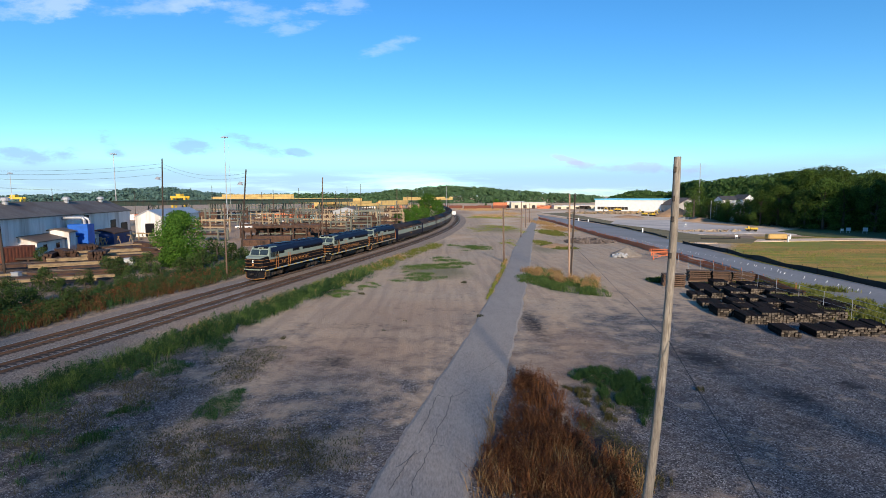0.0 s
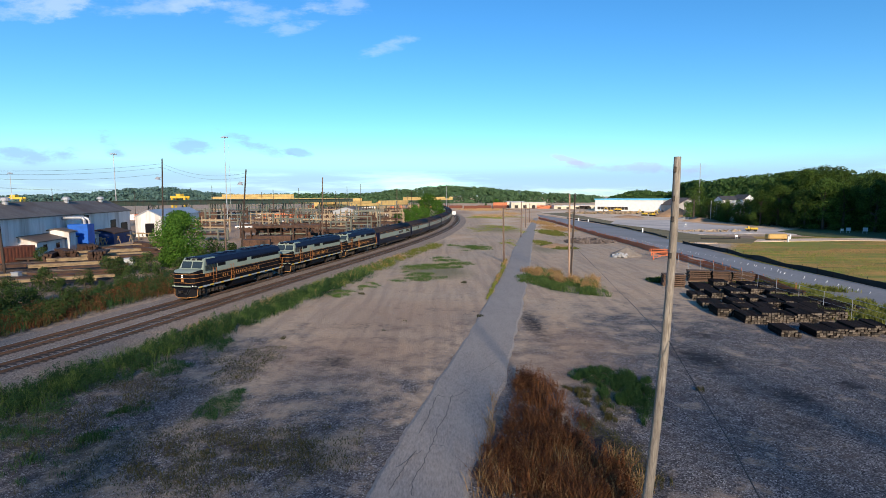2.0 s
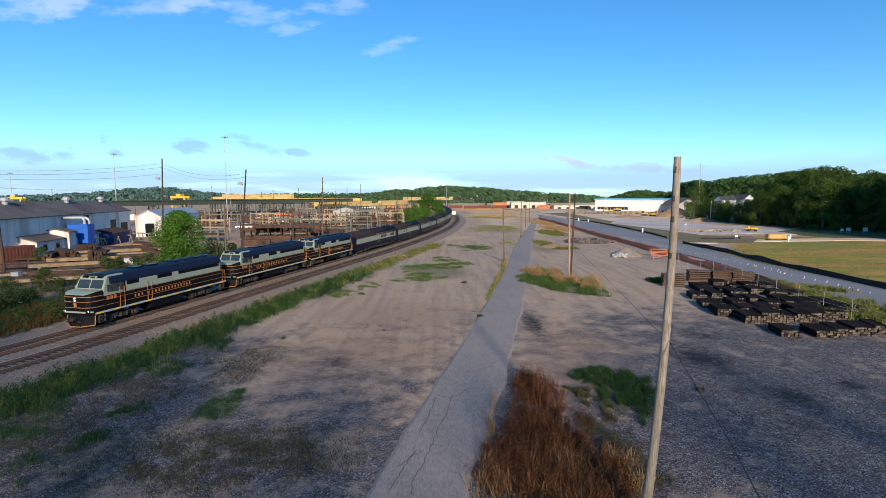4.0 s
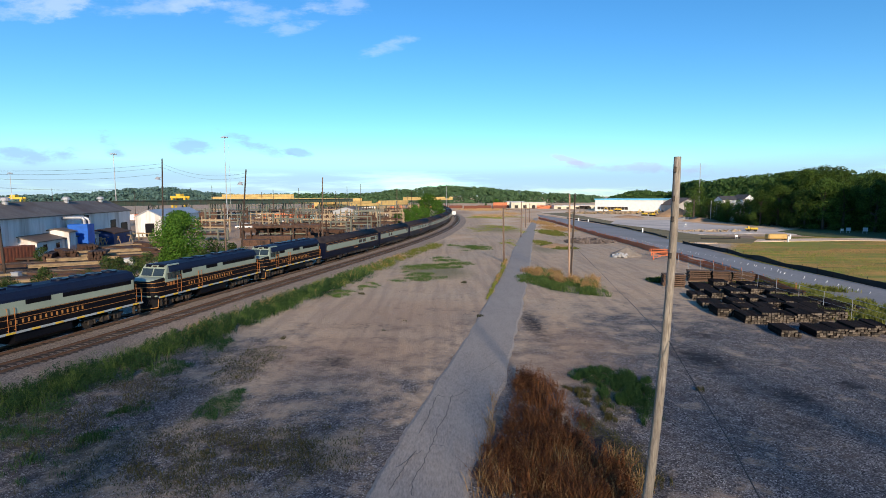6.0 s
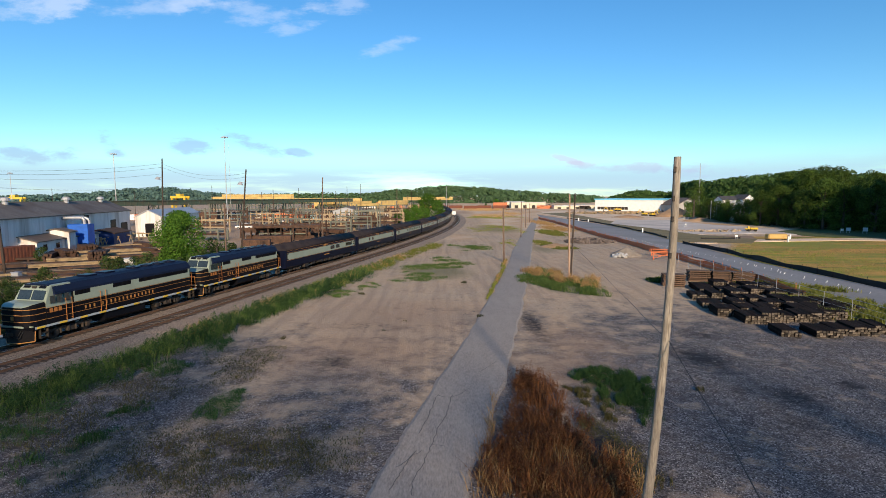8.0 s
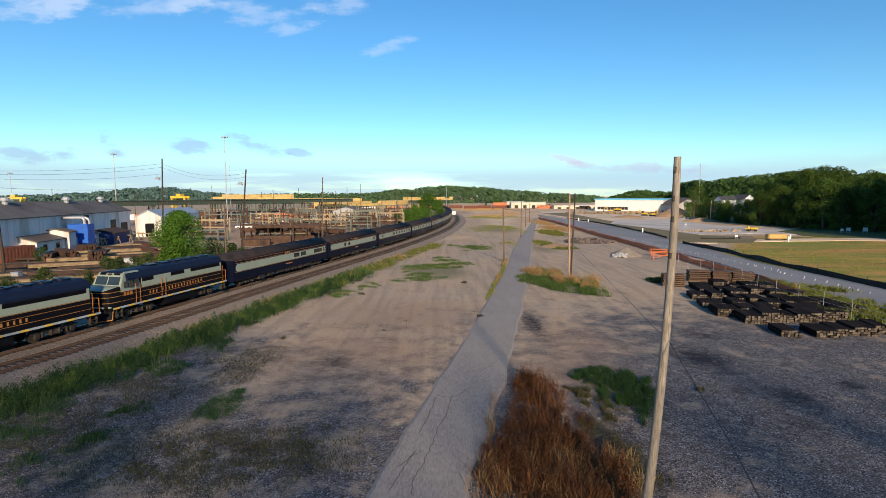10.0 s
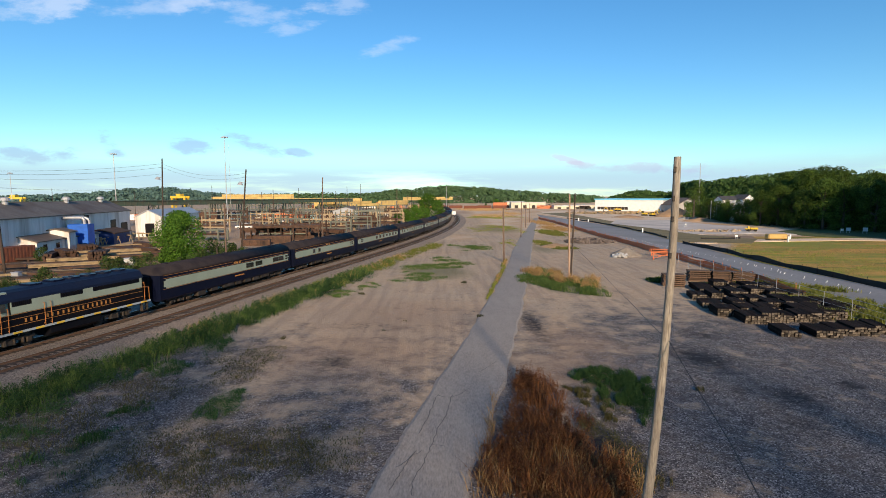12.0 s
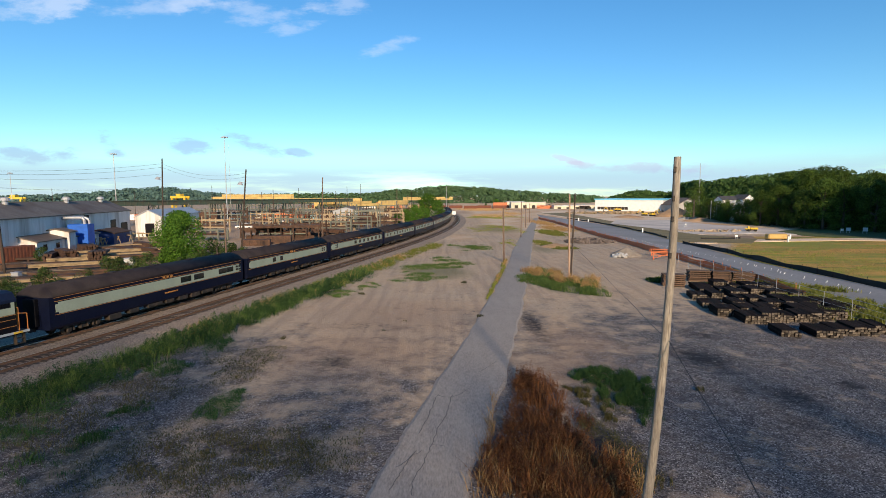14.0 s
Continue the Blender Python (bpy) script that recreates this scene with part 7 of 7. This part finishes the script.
def machine(x, y, turn, size, label, kind):
    """A yellow earth mover: tracks or wheels, body, cab and arm or bed."""
    e = thing(kind, pose(x, y, 0, 0, 0, turn) @ Matrix.Diagonal((size, size, size, 1)), label, kind.replace("_", " "), "machines on the site")
    if kind == "excavator":
        for s in (-1, 1):
            part("crawler", box(B(), s * 1.1 - 0.3, s * 1.1 + 0.3, -1.9, 1.9, -0.03, 0.85, bevel=0.2), RUBBER, e)
        part("body", box(B(), -1.3, 1.3, -2.0, 1.2, 0.95, 2.1, bevel=0.15), YELLOW, e)
        part("cab", box(B(), -1.25, -0.2, 0.1, 1.5, 2.0, 3.0, bevel=0.1), GLASS, e)
        part("boom", tube(B(), (0.4, 1.2, 1.6), (0.4, 3.6, 4.2), 0.32, 0.25, 6), YELLOW, e)
        part("stick", tube(B(), (0.4, 3.6, 4.2), (0.4, 5.6, 1.8), 0.25, 0.18, 6), YELLOW, e)
        part("bucket", box(B(), -0.2, 1.0, 5.2, 6.0, 1.0, 1.9, bevel=0.15), STEEL_DARK, e)
    else:
        for s in (-1, 1):
            for f in (-1.8, 1.7):
                part("wheel", tube(B(), (s * 0.9, f, 0.72), (s * 1.4, f, 0.72), 0.75, 0.75, 14), RUBBER, e)
        part("chassis", box(B(), -0.8, 0.8, -2.8, 3.0, 0.8, 1.2), STEEL_DARK, e)
        part("bed", extrude(B(), [(-1.4, 1.3), (1.4, 1.3), (1.6, 2.3), (-1.6, 2.3)], -3.0, 0.8), YELLOW, e)
        part("cab", box(B(), -1.2, 1.2, 1.0, 2.2, 1.2, 2.9, bevel=0.12), YELLOW, e)
        part("windscreen", box(B(), -1.0, 1.0, 2.18, 2.24, 2.0, 2.75), GLASS, e)
        part("bonnet", box(B(), -1.0, 1.0, 2.2, 3.4, 1.2, 1.9, bevel=0.12), YELLOW, e)
    return e


machine(112.32, 295.2, 40, 0.8, "yellow excavator working on the site", "excavator")
machine(113.89, 287.2, 200, 0.8, "yellow excavator working on the site", "excavator")
machine(129.62, 312.6, 120, 0.8, "yellow excavator beside a soil heap", "excavator")
machine(112.07, 354.4, 80, 0.8, "yellow excavator near the warehouse", "excavator")
machine(96.9, 165.53, 70, 0.55, "yellow dump truck on the paved site", "dump_truck")
machine(125.35, 379.8, 90, 0.8, "yellow dump truck near the warehouse", "dump_truck")


def site_tank(x, y):
    e = thing("water_tank", pose(x, y, 0, 0, 0, 88), "long yellow tank on skids beside the site track", "tank")
    part("shell", box(B(), -1.0, 1.0, -2.4, 2.4, 0.25, 1.6, bevel=0.25), surface("tan_tank_paint", (0.50, 0.32, 0.10), (0.58, 0.39, 0.14), 0.7, 0.6, 0.05), e)
    for f in (-2, 2):
        part("skid", box(B(), -1.0, 1.0, f - 0.15, f + 0.15, -0.05, 0.3), STEEL_DARK, e)
    return e


site_tank(84.68, 133.88)


def sign_board(x, y, w, h, z, label, name="site_sign"):
    e = thing(name, pose(x, y, 0), label, "sign", "signs by the site")
    part("board", box(B(), -w / 2, w / 2, -0.04, 0.04, z, z + h), WHITE, e)
    for s in (-1, 1):
        part("post", box(B(), s * w * 0.4 - 0.05, s * w * 0.4 + 0.05, 0.045, 0.14, -0.1, z + h), GALV, e)
    return e


for x, y, w in ((119.69, 158.06, 0.9), (121.55, 158.06, 1.3), (124.77, 155.72, 1.5), (75.58, 135.61, 0.6), (87.01, 189.34, 0.6)):
    sign_board(x, y, w, 0.75 * w, 0.7, "blank white sign board on posts")
for x, y in ((60.58, 235.9), (60.81, 221.1), (60.75, 160.47), (89.41, 135.61), (84.63, 128.94)):
    e = thing("marker_stake", pose(x, y, 0), "short white marker stake on the site", "stake", "marker stakes")
    part("post", box(B(), -0.18, 0.18, -0.1, 0.1, -0.1, 1.3, bevel=0.02), WHITE, e)


def house(x, y, turn, w, d, eave, ridge, base, label):
    e = building(x, y, turn, w, d, eave, ridge, WHITE, surface("dark_shingle_roof", (0.05, 0.05, 0.055), (0.08, 0.08, 0.085), 0.5, 0.9, 0.2), label, "house", "house", 50)
    for k in range(3):
        for z in (base, base + 3.0):
            part("window", box(B(), -w * 0.3 + k * w * 0.3 - 0.5, -w * 0.3 + k * w * 0.3 + 0.5, -0.06, 0.1, z + 1, z + 2.4), GLASS, e)
    return e


house(180.6, 312.6, 15, 8, 9, 9.0, 11.6, 3.0, "white gabled house among dark trees")
house(170.9, 312.6, 95, 8, 9, 8.6, 10.8, 3.0, "white house with a dark roof among trees")


# ---- fences ----
def net_fence(line, height, mat, label, name, seed, post=None, wave=0.12, step=2):
    """Cloth or net between posts, rippling and sagging."""
    r = random.Random(seed)
    e = thing(name, Matrix(), label, "fence")
    verts, faces = [], []
    pts = line
    for i, p in enumerate(pts):
        q = pts[min(i + 1, len(pts) - 1)] - pts[max(i - 1, 0)]
        nrm = Vector((-q.y, q.x)).normalized()
        o = wave * noise.noise((i * 0.35, seed, 0))
        top = height * (0.82 + 0.3 * noise.noise((i * 0.22, seed, 4)))
        for k, (u, t) in enumerate(((0, 0.0), (0.5, 1.0), (1.0, 0.2), (1.0, 0.22), (0.5, 1.02), (0.0, 0.03))):
            c = p + nrm * (o * t + (0.025 if k > 2 else 0))
            verts.append((c.x, c.y, u * top - 0.08))
    for i in range(len(pts) - 1):
        for k in range(6):
            faces.append((i * 6 + k, i * 6 + (k + 1) % 6, (i + 1) * 6 + (k + 1) % 6, (i + 1) * 6 + k))
    raw("netting", verts, faces, mat, e)
    for i in range(0, len(pts), step):
        part("post", tube(B(), (pts[i].x, pts[i].y, -0.1), (pts[i].x, pts[i].y, height * 1.08), 0.03, n=5), post or mat, e)
    return e


net_fence(curve_through([(45.7, 252.8), (45.66, 212.2), (43.46, 153.45), (42.94, 116.07), (41.74, 87.74), (41.27, 73.97), (40.38, 64.7), (40.22, 57.79)], 1.4), 1.25, ORANGE_MESH, "sagging orange plastic safety net fence beside the road", "safety_fence", 3)
net_fence(curve_through([(60.67, 259.0), (63.15, 212.2), (61.76, 165.53), (59.18, 139.21)], 2.0), 0.7, BLACKFAB, "low black silt fence along the concrete road", "silt_fence", 5)
net_fence(curve_through([(56, 122.89), (56.34, 105.52), (54.95, 90.02), (54.31, 79.06), (54.22, 69.97), (53.64, 63.11), (52.64, 55.29)], 1.5), 0.95, BLACKFAB, "low black silt fence along the grass field", "silt_fence", 7)
net_fence(curve_through([(66.4, 135.61), (72.23, 135.61), (77.59, 137.39)], 2.0), 0.7, BLACKFAB, "low black silt fence beside the paved site", "silt_fence", 9)


def wire_fence(line, height):
    e = thing("wire_fence", Matrix(), "galvanised wire fence with slim posts in grass", "fence")
    for i in range(0, len(line), 3):
        p = line[i]
        part("post", tube(B(), (p.x, p.y, -0.1), (p.x, p.y, height + 0.05), 0.024, n=6), GALV, e)
    for z in (0.3, 0.9, 1.4, height):
        bm = B()
        for a, b in zip(line, line[1:]):
            tube(bm, (a.x, a.y, z), (b.x, b.y, z), 0.012 if z < height else 0.022, n=4)
        part("rail_wire", bm, GALV, e)


wire_fence(curve_through([(38.11, 84.88), (37.81, 69.03), (37.6, 60.16), (37.44, 52.45), (37.24, 46.05), (36.83, 39.26)], 1.2), 1.9)
stakes = curve_through([(48.5, 143), (48.54, 111.14), (49.15, 95.82), (49.45, 80.91), (48.59, 72.93), (49.1, 65.11), (49.2, 57.79)], 1.6)
r4 = random.Random(8)
for p in stakes:
    e = thing("road_pin", pose(p.x + r4.uniform(-0.3, 0.3), p.y + r4.uniform(-0.3, 0.3), 0.06), "small white pin standing in the concrete road", "pin", "pins along the road")
    part("pin", tube(B(), (0, 0, -0.05), (r4.uniform(0.1, 0.3), 0, r4.uniform(0.15, 0.35)), 0.035, n=5), WHITE, e)


def sawhorse(x, y, turn, mat, label):
    e = thing("barricade", pose(x, y, 0, 0, 0, turn), label, "barricade", "orange barricades")
    for z in (0.75, 1.15):
        part("plank", box(B(), -1.9, 1.9, -0.04, 0.04, z, z + 0.13), mat, e)
    for s in (-1.5, 1.5):
        for f in (-0.4, 0.4):
            part("leg", tube(B(), (s, f, -0.05), (s, 0, 1.3), 0.06, n=5), mat, e)
    part("brace", tube(B(), (-1.5, 0.1, 0.2), (1.5, 0.1, 1.2), 0.06, n=5), mat, e)


sawhorse(40.76, 98.54, -25, ORANGE_MESH, "orange timber barricade beside the safety fence")
sawhorse(38.66, 92.42, -15, ORANGE_MESH, "orange timber barricade beside the safety fence")

# ---- yard vehicles ----
def pickup(x, y, turn, label, closed=False):
    e = thing("pickup_truck", pose(x, y, 0, 0, 0, turn), label, "truck", "trucks in the yard")
    part("body", box(B(), -0.95, 0.95, -2.7, 2.7, 0.55, 1.15, bevel=0.12), WHITE, e)
    part("cab", extrude(B(), [(-0.9, 1.1), (0.9, 1.1), (0.72, 1.85), (-0.72, 1.85)], -0.5, 1.2), WHITE, e)
    part("side_window", box(B(), -0.86, 0.86, -0.3, 1.0, 1.25, 1.72), GLASS, e)
    if closed:
        part("box_body", box(B(), -1.05, 1.05, -2.8, -0.6, 0.9, 2.6, bevel=0.05), WHITE, e)
    for s in (-1, 1):
        for f in (-1.7, 1.8):
            w = part("wheel", tube(B(), (s * 0.75, f, 0.38), (s * 0.98, f, 0.38), 0.4, 0.4, 14), RUBBER, e)
            part("hub", tube(B(), (s * 0.98, f, 0.38), (s * 0.99, f, 0.38), 0.2, 0.18, 10), GALV, w)
    return e


pickup(-66.64, 176.64, -80, "white pickup truck parked in the yard")
pickup(-66.79, 212.2, -70, "white box truck parked in the yard", True)
container(-55.8, 230.7, 0, 5.0, 2.8, CYANPAINT, "pale cyan site cabin among yard clutter", "site_cabin")
container(-40.43, 125.84, 10, 8.0, 1.7, RUST, "rusty steel bin in the yard", "steel_bin")
container(-37.72, 135.61, 14, 7.0, 2.0, RUST, "rusty steel bin in the yard", "steel_bin")
container(-42.46, 120.07, 12, 6.0, 1.3, RUST, "rusty steel bin in the yard", "steel_bin")
container(-41.99, 160.47, 8, 8.0, 2.8, RUST, "rusty steel bin in the yard", "steel_bin")
container(-95.18, 212.2, 8, 10.0, 4.6, RUST, "rusty brown steel shed in the yard", "steel_bin", width=5)
container(-26.35, 212.2, 0, 7.0, 3.2, STEEL_DARK, "dark steel bin among timber posts", "steel_bin")
container(-43.16, 265.5, 0, 9.0, 2.6, WHITE, "white trailer body among yard clutter", "trailer_body")
container(-36.6, 295.2, 0, 14.0, 2.6, WHITE, "white trailer body among yard clutter", "trailer_body")

# ---- masts, lamps, wires ----
def mast(x, y, height, r, label, lamps=True):
    e = thing("light_mast", pose(x, y, 0), label, "light mast", "light masts")
    part("shaft", tube(B(), (0, 0, -0.3), (0, 0, height), r, r * 0.5, 8), GALV, e)
    if lamps:
        part("lamp_ring", tube(B(), (0, 0, height - 0.5), (0, 0, height - 0.2), r * 3, r * 3, 10), GALV, e)
        for k in range(4):
            a = k * math.pi / 2
            part("floodlight", box(B(), -0.35, 0.35, -0.25, 0.25, -0.2, 0.2), GALV, e).matrix_basis = pose(math.cos(a) * r * 5, math.sin(a) * r * 5, height - 0.5)
    return e


mast(-142.23, 230.7, 29.49, 0.22, "tall slim light mast above the yard")
mast(-86.55, 212.2, 34.64, 0.2, "tall slim light mast above the yard")
mast(-215.8, 265.5, 22.78, 0.18, "tall slim light mast above the yard")
mast(-92.35, 230.7, 33.09, 0.08, "tall slim radio mast above the yard", False)
mast(183.35, 379.8, 34.09, 0.35, "tall slim radio mast behind the wood", False)
for x, y, h in ((119.39, 235.9, 8.8), (121.91, 235.9, 9.3), (-48.44, 312.6, 17.91), (-56.49, 279.6, 13.67), (-121.65, 279.6, 16.33), (-49.22, 272.4, 15.91), (-15.14, 252.8, 14.24), (-16, 241.3, 11.56), (2.62, 409.1, 18.22), (-205.9, 279.6, 14.85), (-162.6, 279.6, 13.08), (-78.77, 230.7, 12.77), (-73.83, 230.7, 13.99), (-65.57, 241.3, 14.62)):
    pole(x, y, h, 0.16, POLEDARK if x < 0 else GALV, "slim far utility pole" if x < 0 else "grey steel pole before the wood")
cable("slack_cable", [(6.05, 9.6, 5.25), (6.21, 9.8, 5.39), (6.67, 11.8, 5.61), (7.08, 14.2, 5.93), (7.25, 16.55, 6.65)], 0.014, "thin black cable slung past the grey pole", 4)
cable("slack_cable", [(7.25, 16.55, 6.65), (10.39, 28, 5.27), (14.42, 48, 4.33), (17.72, 72, 4.68)], 0.016, "thin black cable slung between two poles", 8, 0.05)
cable("overhead_wire", [(10.24, 90.5, 8.99), (17.81, 74, 11.3)], 0.03, "sagging overhead wire between poles", 14, 0.9)
for z0, z1, drop in ((14.7, 17.6, 0.45), (14.2, 16.9, 0.5), (13.6, 15.6, 0.55), (12.4, 13.2, 0.6)):
    cable("overhead_wire", [(-63.0, 74.5, z0), (-56.1, 106.6, z1)], 0.018, "thin overhead wire above the yard", 16, drop)
for z0, z1 in ((17.6, 15.4), (16.9, 14.7)):
    cable("overhead_wire", [(-56.1, 106.6, z0), (-37.0, 99.48, z1)], 0.016, "thin overhead wire between yard poles", 16, 1.3)

# ---- more of the yard ----
FRAME_GREEN = surface("grey_green_frame", (0.13, 0.14, 0.11), (0.20, 0.20, 0.16), 0.6, 0.8, 0.1)
FRAME_TAN = surface("tan_frame", (0.34, 0.25, 0.15), (0.45, 0.34, 0.21), 0.6, 0.85, 0.1, c3=(0.20, 0.14, 0.09), patch=0.6)
kits = [rack(-39.75, 165.53, 10, 9, 3.2, 4.6, FRAME_TAN, "open tan timber rack loaded with steel", 301), rack(-28.95, 170.9, -14, 11, 3.2, 5.4, FRAME_GREEN, "open grey-green steel rack loaded with beams", 302), rack(-95.98, 265.5, 30, 8, 3.0, 7.6, FRAME_GREEN, "tall grey-green steel frame in the yard", 303), rack(-53.55, 189.34, 5, 12, 3.4, 3.6, RUST, "low rusty rack loaded with beams", 304), rack(-48.53, 241.3, -8, 10, 3.2, 5.8, FRAME_TAN, "tall tan timber frame in the yard", 305)]
r6 = random.Random(44)
for k, (x, y) in enumerate([(-69.87, 160.47), (-78.7, 189.34), (-96.79, 230.7), (-99.52, 252.8), (-63.69, 189.34), (-52.03, 170.9), (-44.76, 155.72), (-45.24, 176.64), (-47.62, 204.0), (-38.97, 182.77), (-33.71, 170.9), (-35.44, 212.2), (-25.37, 176.64), (-22.72, 189.34), (-19.77, 196.39), (-35.56, 230.7), (-32.45, 252.8), (-26.69, 265.5), (-21.52, 279.6), (-67.01, 265.5), (-81.9, 279.6), (-69.82, 312.6), (-58.13, 312.6), (-44.76, 312.6), (-28.91, 322.1), (-120.76, 279.6), (-106.67, 230.7), (-88.03, 189.34), (-71.64, 204.0), (-15.69, 252.8), (-13.15, 279.6)]):
    copy_thing(kits[k % 5], pose(x, y, 0, 0, 0, r6.uniform(-35, 35)))


def canopy(x, y, turn, w, d, h):
    e = thing("rusty_canopy", pose(x, y, 0, 0, 0, turn), "long flat rusty canopy on steel posts in the yard", "canopy")
    part("roof", box(B(), -w / 2, w / 2, -d / 2, d / 2, h, h + 0.35, bevel=0.05), RUST, e)
    part("fascia", box(B(), -w / 2 - 0.1, w / 2 + 0.1, -d / 2 - 0.12, -d / 2 - 0.01, h - 0.2, h + 0.5), RUST, e)
    for k in range(6):
        for s in (-1, 1):
            xx = -w / 2 + 0.4 + k * (w - 0.8) / 5
            part("post", box(B(), xx - 0.14, xx + 0.14, s * d * 0.45 - 0.14, s * d * 0.45 + 0.14, -0.1, h), RUST, e)
    for k in range(4):
        part("stored_beam", box(B(), -w * 0.4, w * 0.4, -d * 0.3 + k * 0.7, -d * 0.3 + k * 0.7 + 0.4, -0.05, 0.7 + 0.2 * (k % 3)), RUST, e)
    return e


canopy(-39.39, 133.88, 12, 16, 5, 3.4)
canopy(-46.45, 135.61, 16, 10, 4, 2.6)
# long timbers and pipes lying between the hall and the line
for k, (x, y, L, mt) in enumerate([(-55.61, 68.12, 12, 1), (-51.19, 68.12, 14, 0), (-52.25, 75.04, 12, 1), (-53.86, 87.74, 12, 1), (-67.26, 103.43, 11, 0), (-67.55, 112.33, 12, 1), (-60.09, 105.52, 12, 0), (-67.11, 96.71, 9, 1), (-68.65, 92.42, 10, 1), (-55.59, 101.42, 11, 1)]):
    beam_pile(x, y, -60 + r6.uniform(-6, 6), 2, 1, L, RUST if mt else TIMBER, "long rusty steel sections on the ground" if mt else "long pale timbers on the ground", 200 + k, 0.4)
e = thing("signal_cabinet", pose(6.17, 303.6, 0), "small white cabinet beside the bend of the line", "cabinet")
part("body", box(B(), -1.2, 1.2, -0.9, 0.9, -0.05, 2.2, bevel=0.08), WHITE, e)
part("lid", box(B(), -1.3, 1.3, -1.0, 1.0, 2.2, 2.35, bevel=0.03), WHITE, e)
e = thing("white_crate", pose(-58.26, 71.42, 0), "white plastic crate in the weeds beside the yard", "crate")
part("body", box(B(), -0.5, 0.5, -0.4, 0.4, -0.05, 0.8, bevel=0.05), GALV, e)
part("lid", box(B(), -0.54, 0.54, -0.44, 0.44, 0.8, 0.88, bevel=0.02), GALV, e)
e = thing("white_crate", pose(-50.84, 84.88, 0, 0, 0, 20), "white plastic crate in the weeds beside the yard", "crate")
part("body", box(B(), -0.7, 0.7, -0.6, 0.6, -0.05, 1.1, bevel=0.05), GALV, e)
part("lid", box(B(), -0.75, 0.75, -0.65, 0.65, 1.1, 1.2, bevel=0.02), GALV, e)
# far sheds beyond the lot
for x, y, w, d, h in ((74.57, 462.6, 30, 12, 5.0), (69.23, 506.8, 16, 12, 5.0), (107.9, 443.3, 30, 10, 2.6), (121.15, 443.3, 14, 8, 3.0)):
    e = thing("far_shed", pose(x, y, 0), "low pale shed beyond the open lot", "shed", "far sheds")
    part("wall", box(B(), -w / 2, w / 2, 0, d, -0.1, h), surface("cream_sheet", (0.62, 0.55, 0.42), (0.7, 0.63, 0.5), 0.2, 0.7, 0.05), e)
    part("roof", box(B(), -w / 2 - 0.3, w / 2 + 0.3, -0.3, d + 0.3, h, h + 0.4), GALV, e)
    for k in range(4):
        # dark panel on the wall stands for the shade inside
        part("opening", box(B(), -w * 0.4 + k * w * 0.25, -w * 0.4 + k * w * 0.25 + w * 0.1, -0.06, 0.1, 0, h * 0.55), STEEL_DARK, e)
# tufts, stones and litter scattered on the open lot
weeds("lot_tufts", [(-3.46, 46.69, 0.3, 0.3, 0), (-1.81, 46.05, 0.25, 0.3, 0), (-4.94, 43.48, 0.2, 0.2, 0), (15.06, 29.86, 0.3, 0.3, 0), (-12.7, 40.85, 0.3, 0.4, 0), (-9.4, 60.16, 0.5, 0.6, 0), (-9.17, 101.42, 0.8, 2.0, 0), (3.5, 48.7, 0.3, 0.4, 0), (2.66, 68.12, 0.5, 0.6, 0)], GRASS_DULL, "small scattered weed tufts on the lot", 2600, 0.22, 61, 0.012)
vs, fs = [], []
r7 = random.Random(99)
for k in range(2000):
    y = r7.uniform(15, 62)
    x = r7.uniform(-0.8, 0.82) * y
    if off_line(x, y, -400, 3.5) or (abs(x - (0.35 + 0.13 * y)) < 2.6):
        continue
    s = r7.uniform(0.02, 0.05) * (1 + 0.8 * (r7.random() < 0.08))
    base = len(vs)
    for z in (-0.4, 0.55):
        for a in range(4):
            th = a * 1.5708 + r7.uniform(-0.4, 0.4)
            q = s * r7.uniform(0.6, 1.1)
            vs.append((x + q * math.cos(th), y + q * math.sin(th), z * s))
    fs += [tuple(base + i for i in q2) for q2 in ((4, 5, 6, 7), (0, 1, 5, 4), (1, 2, 6, 5), (2, 3, 7, 6), (3, 0, 4, 7))]
tagged(raw("loose_stones", vs, fs, surface("loose_stone", (0.13, 0.115, 0.10), (0.28, 0.25, 0.22), 3, 0.95, 0.3, island=0.5)), "loose grey stones scattered over the gravel lot", "stones", kind="stuff")
motions()
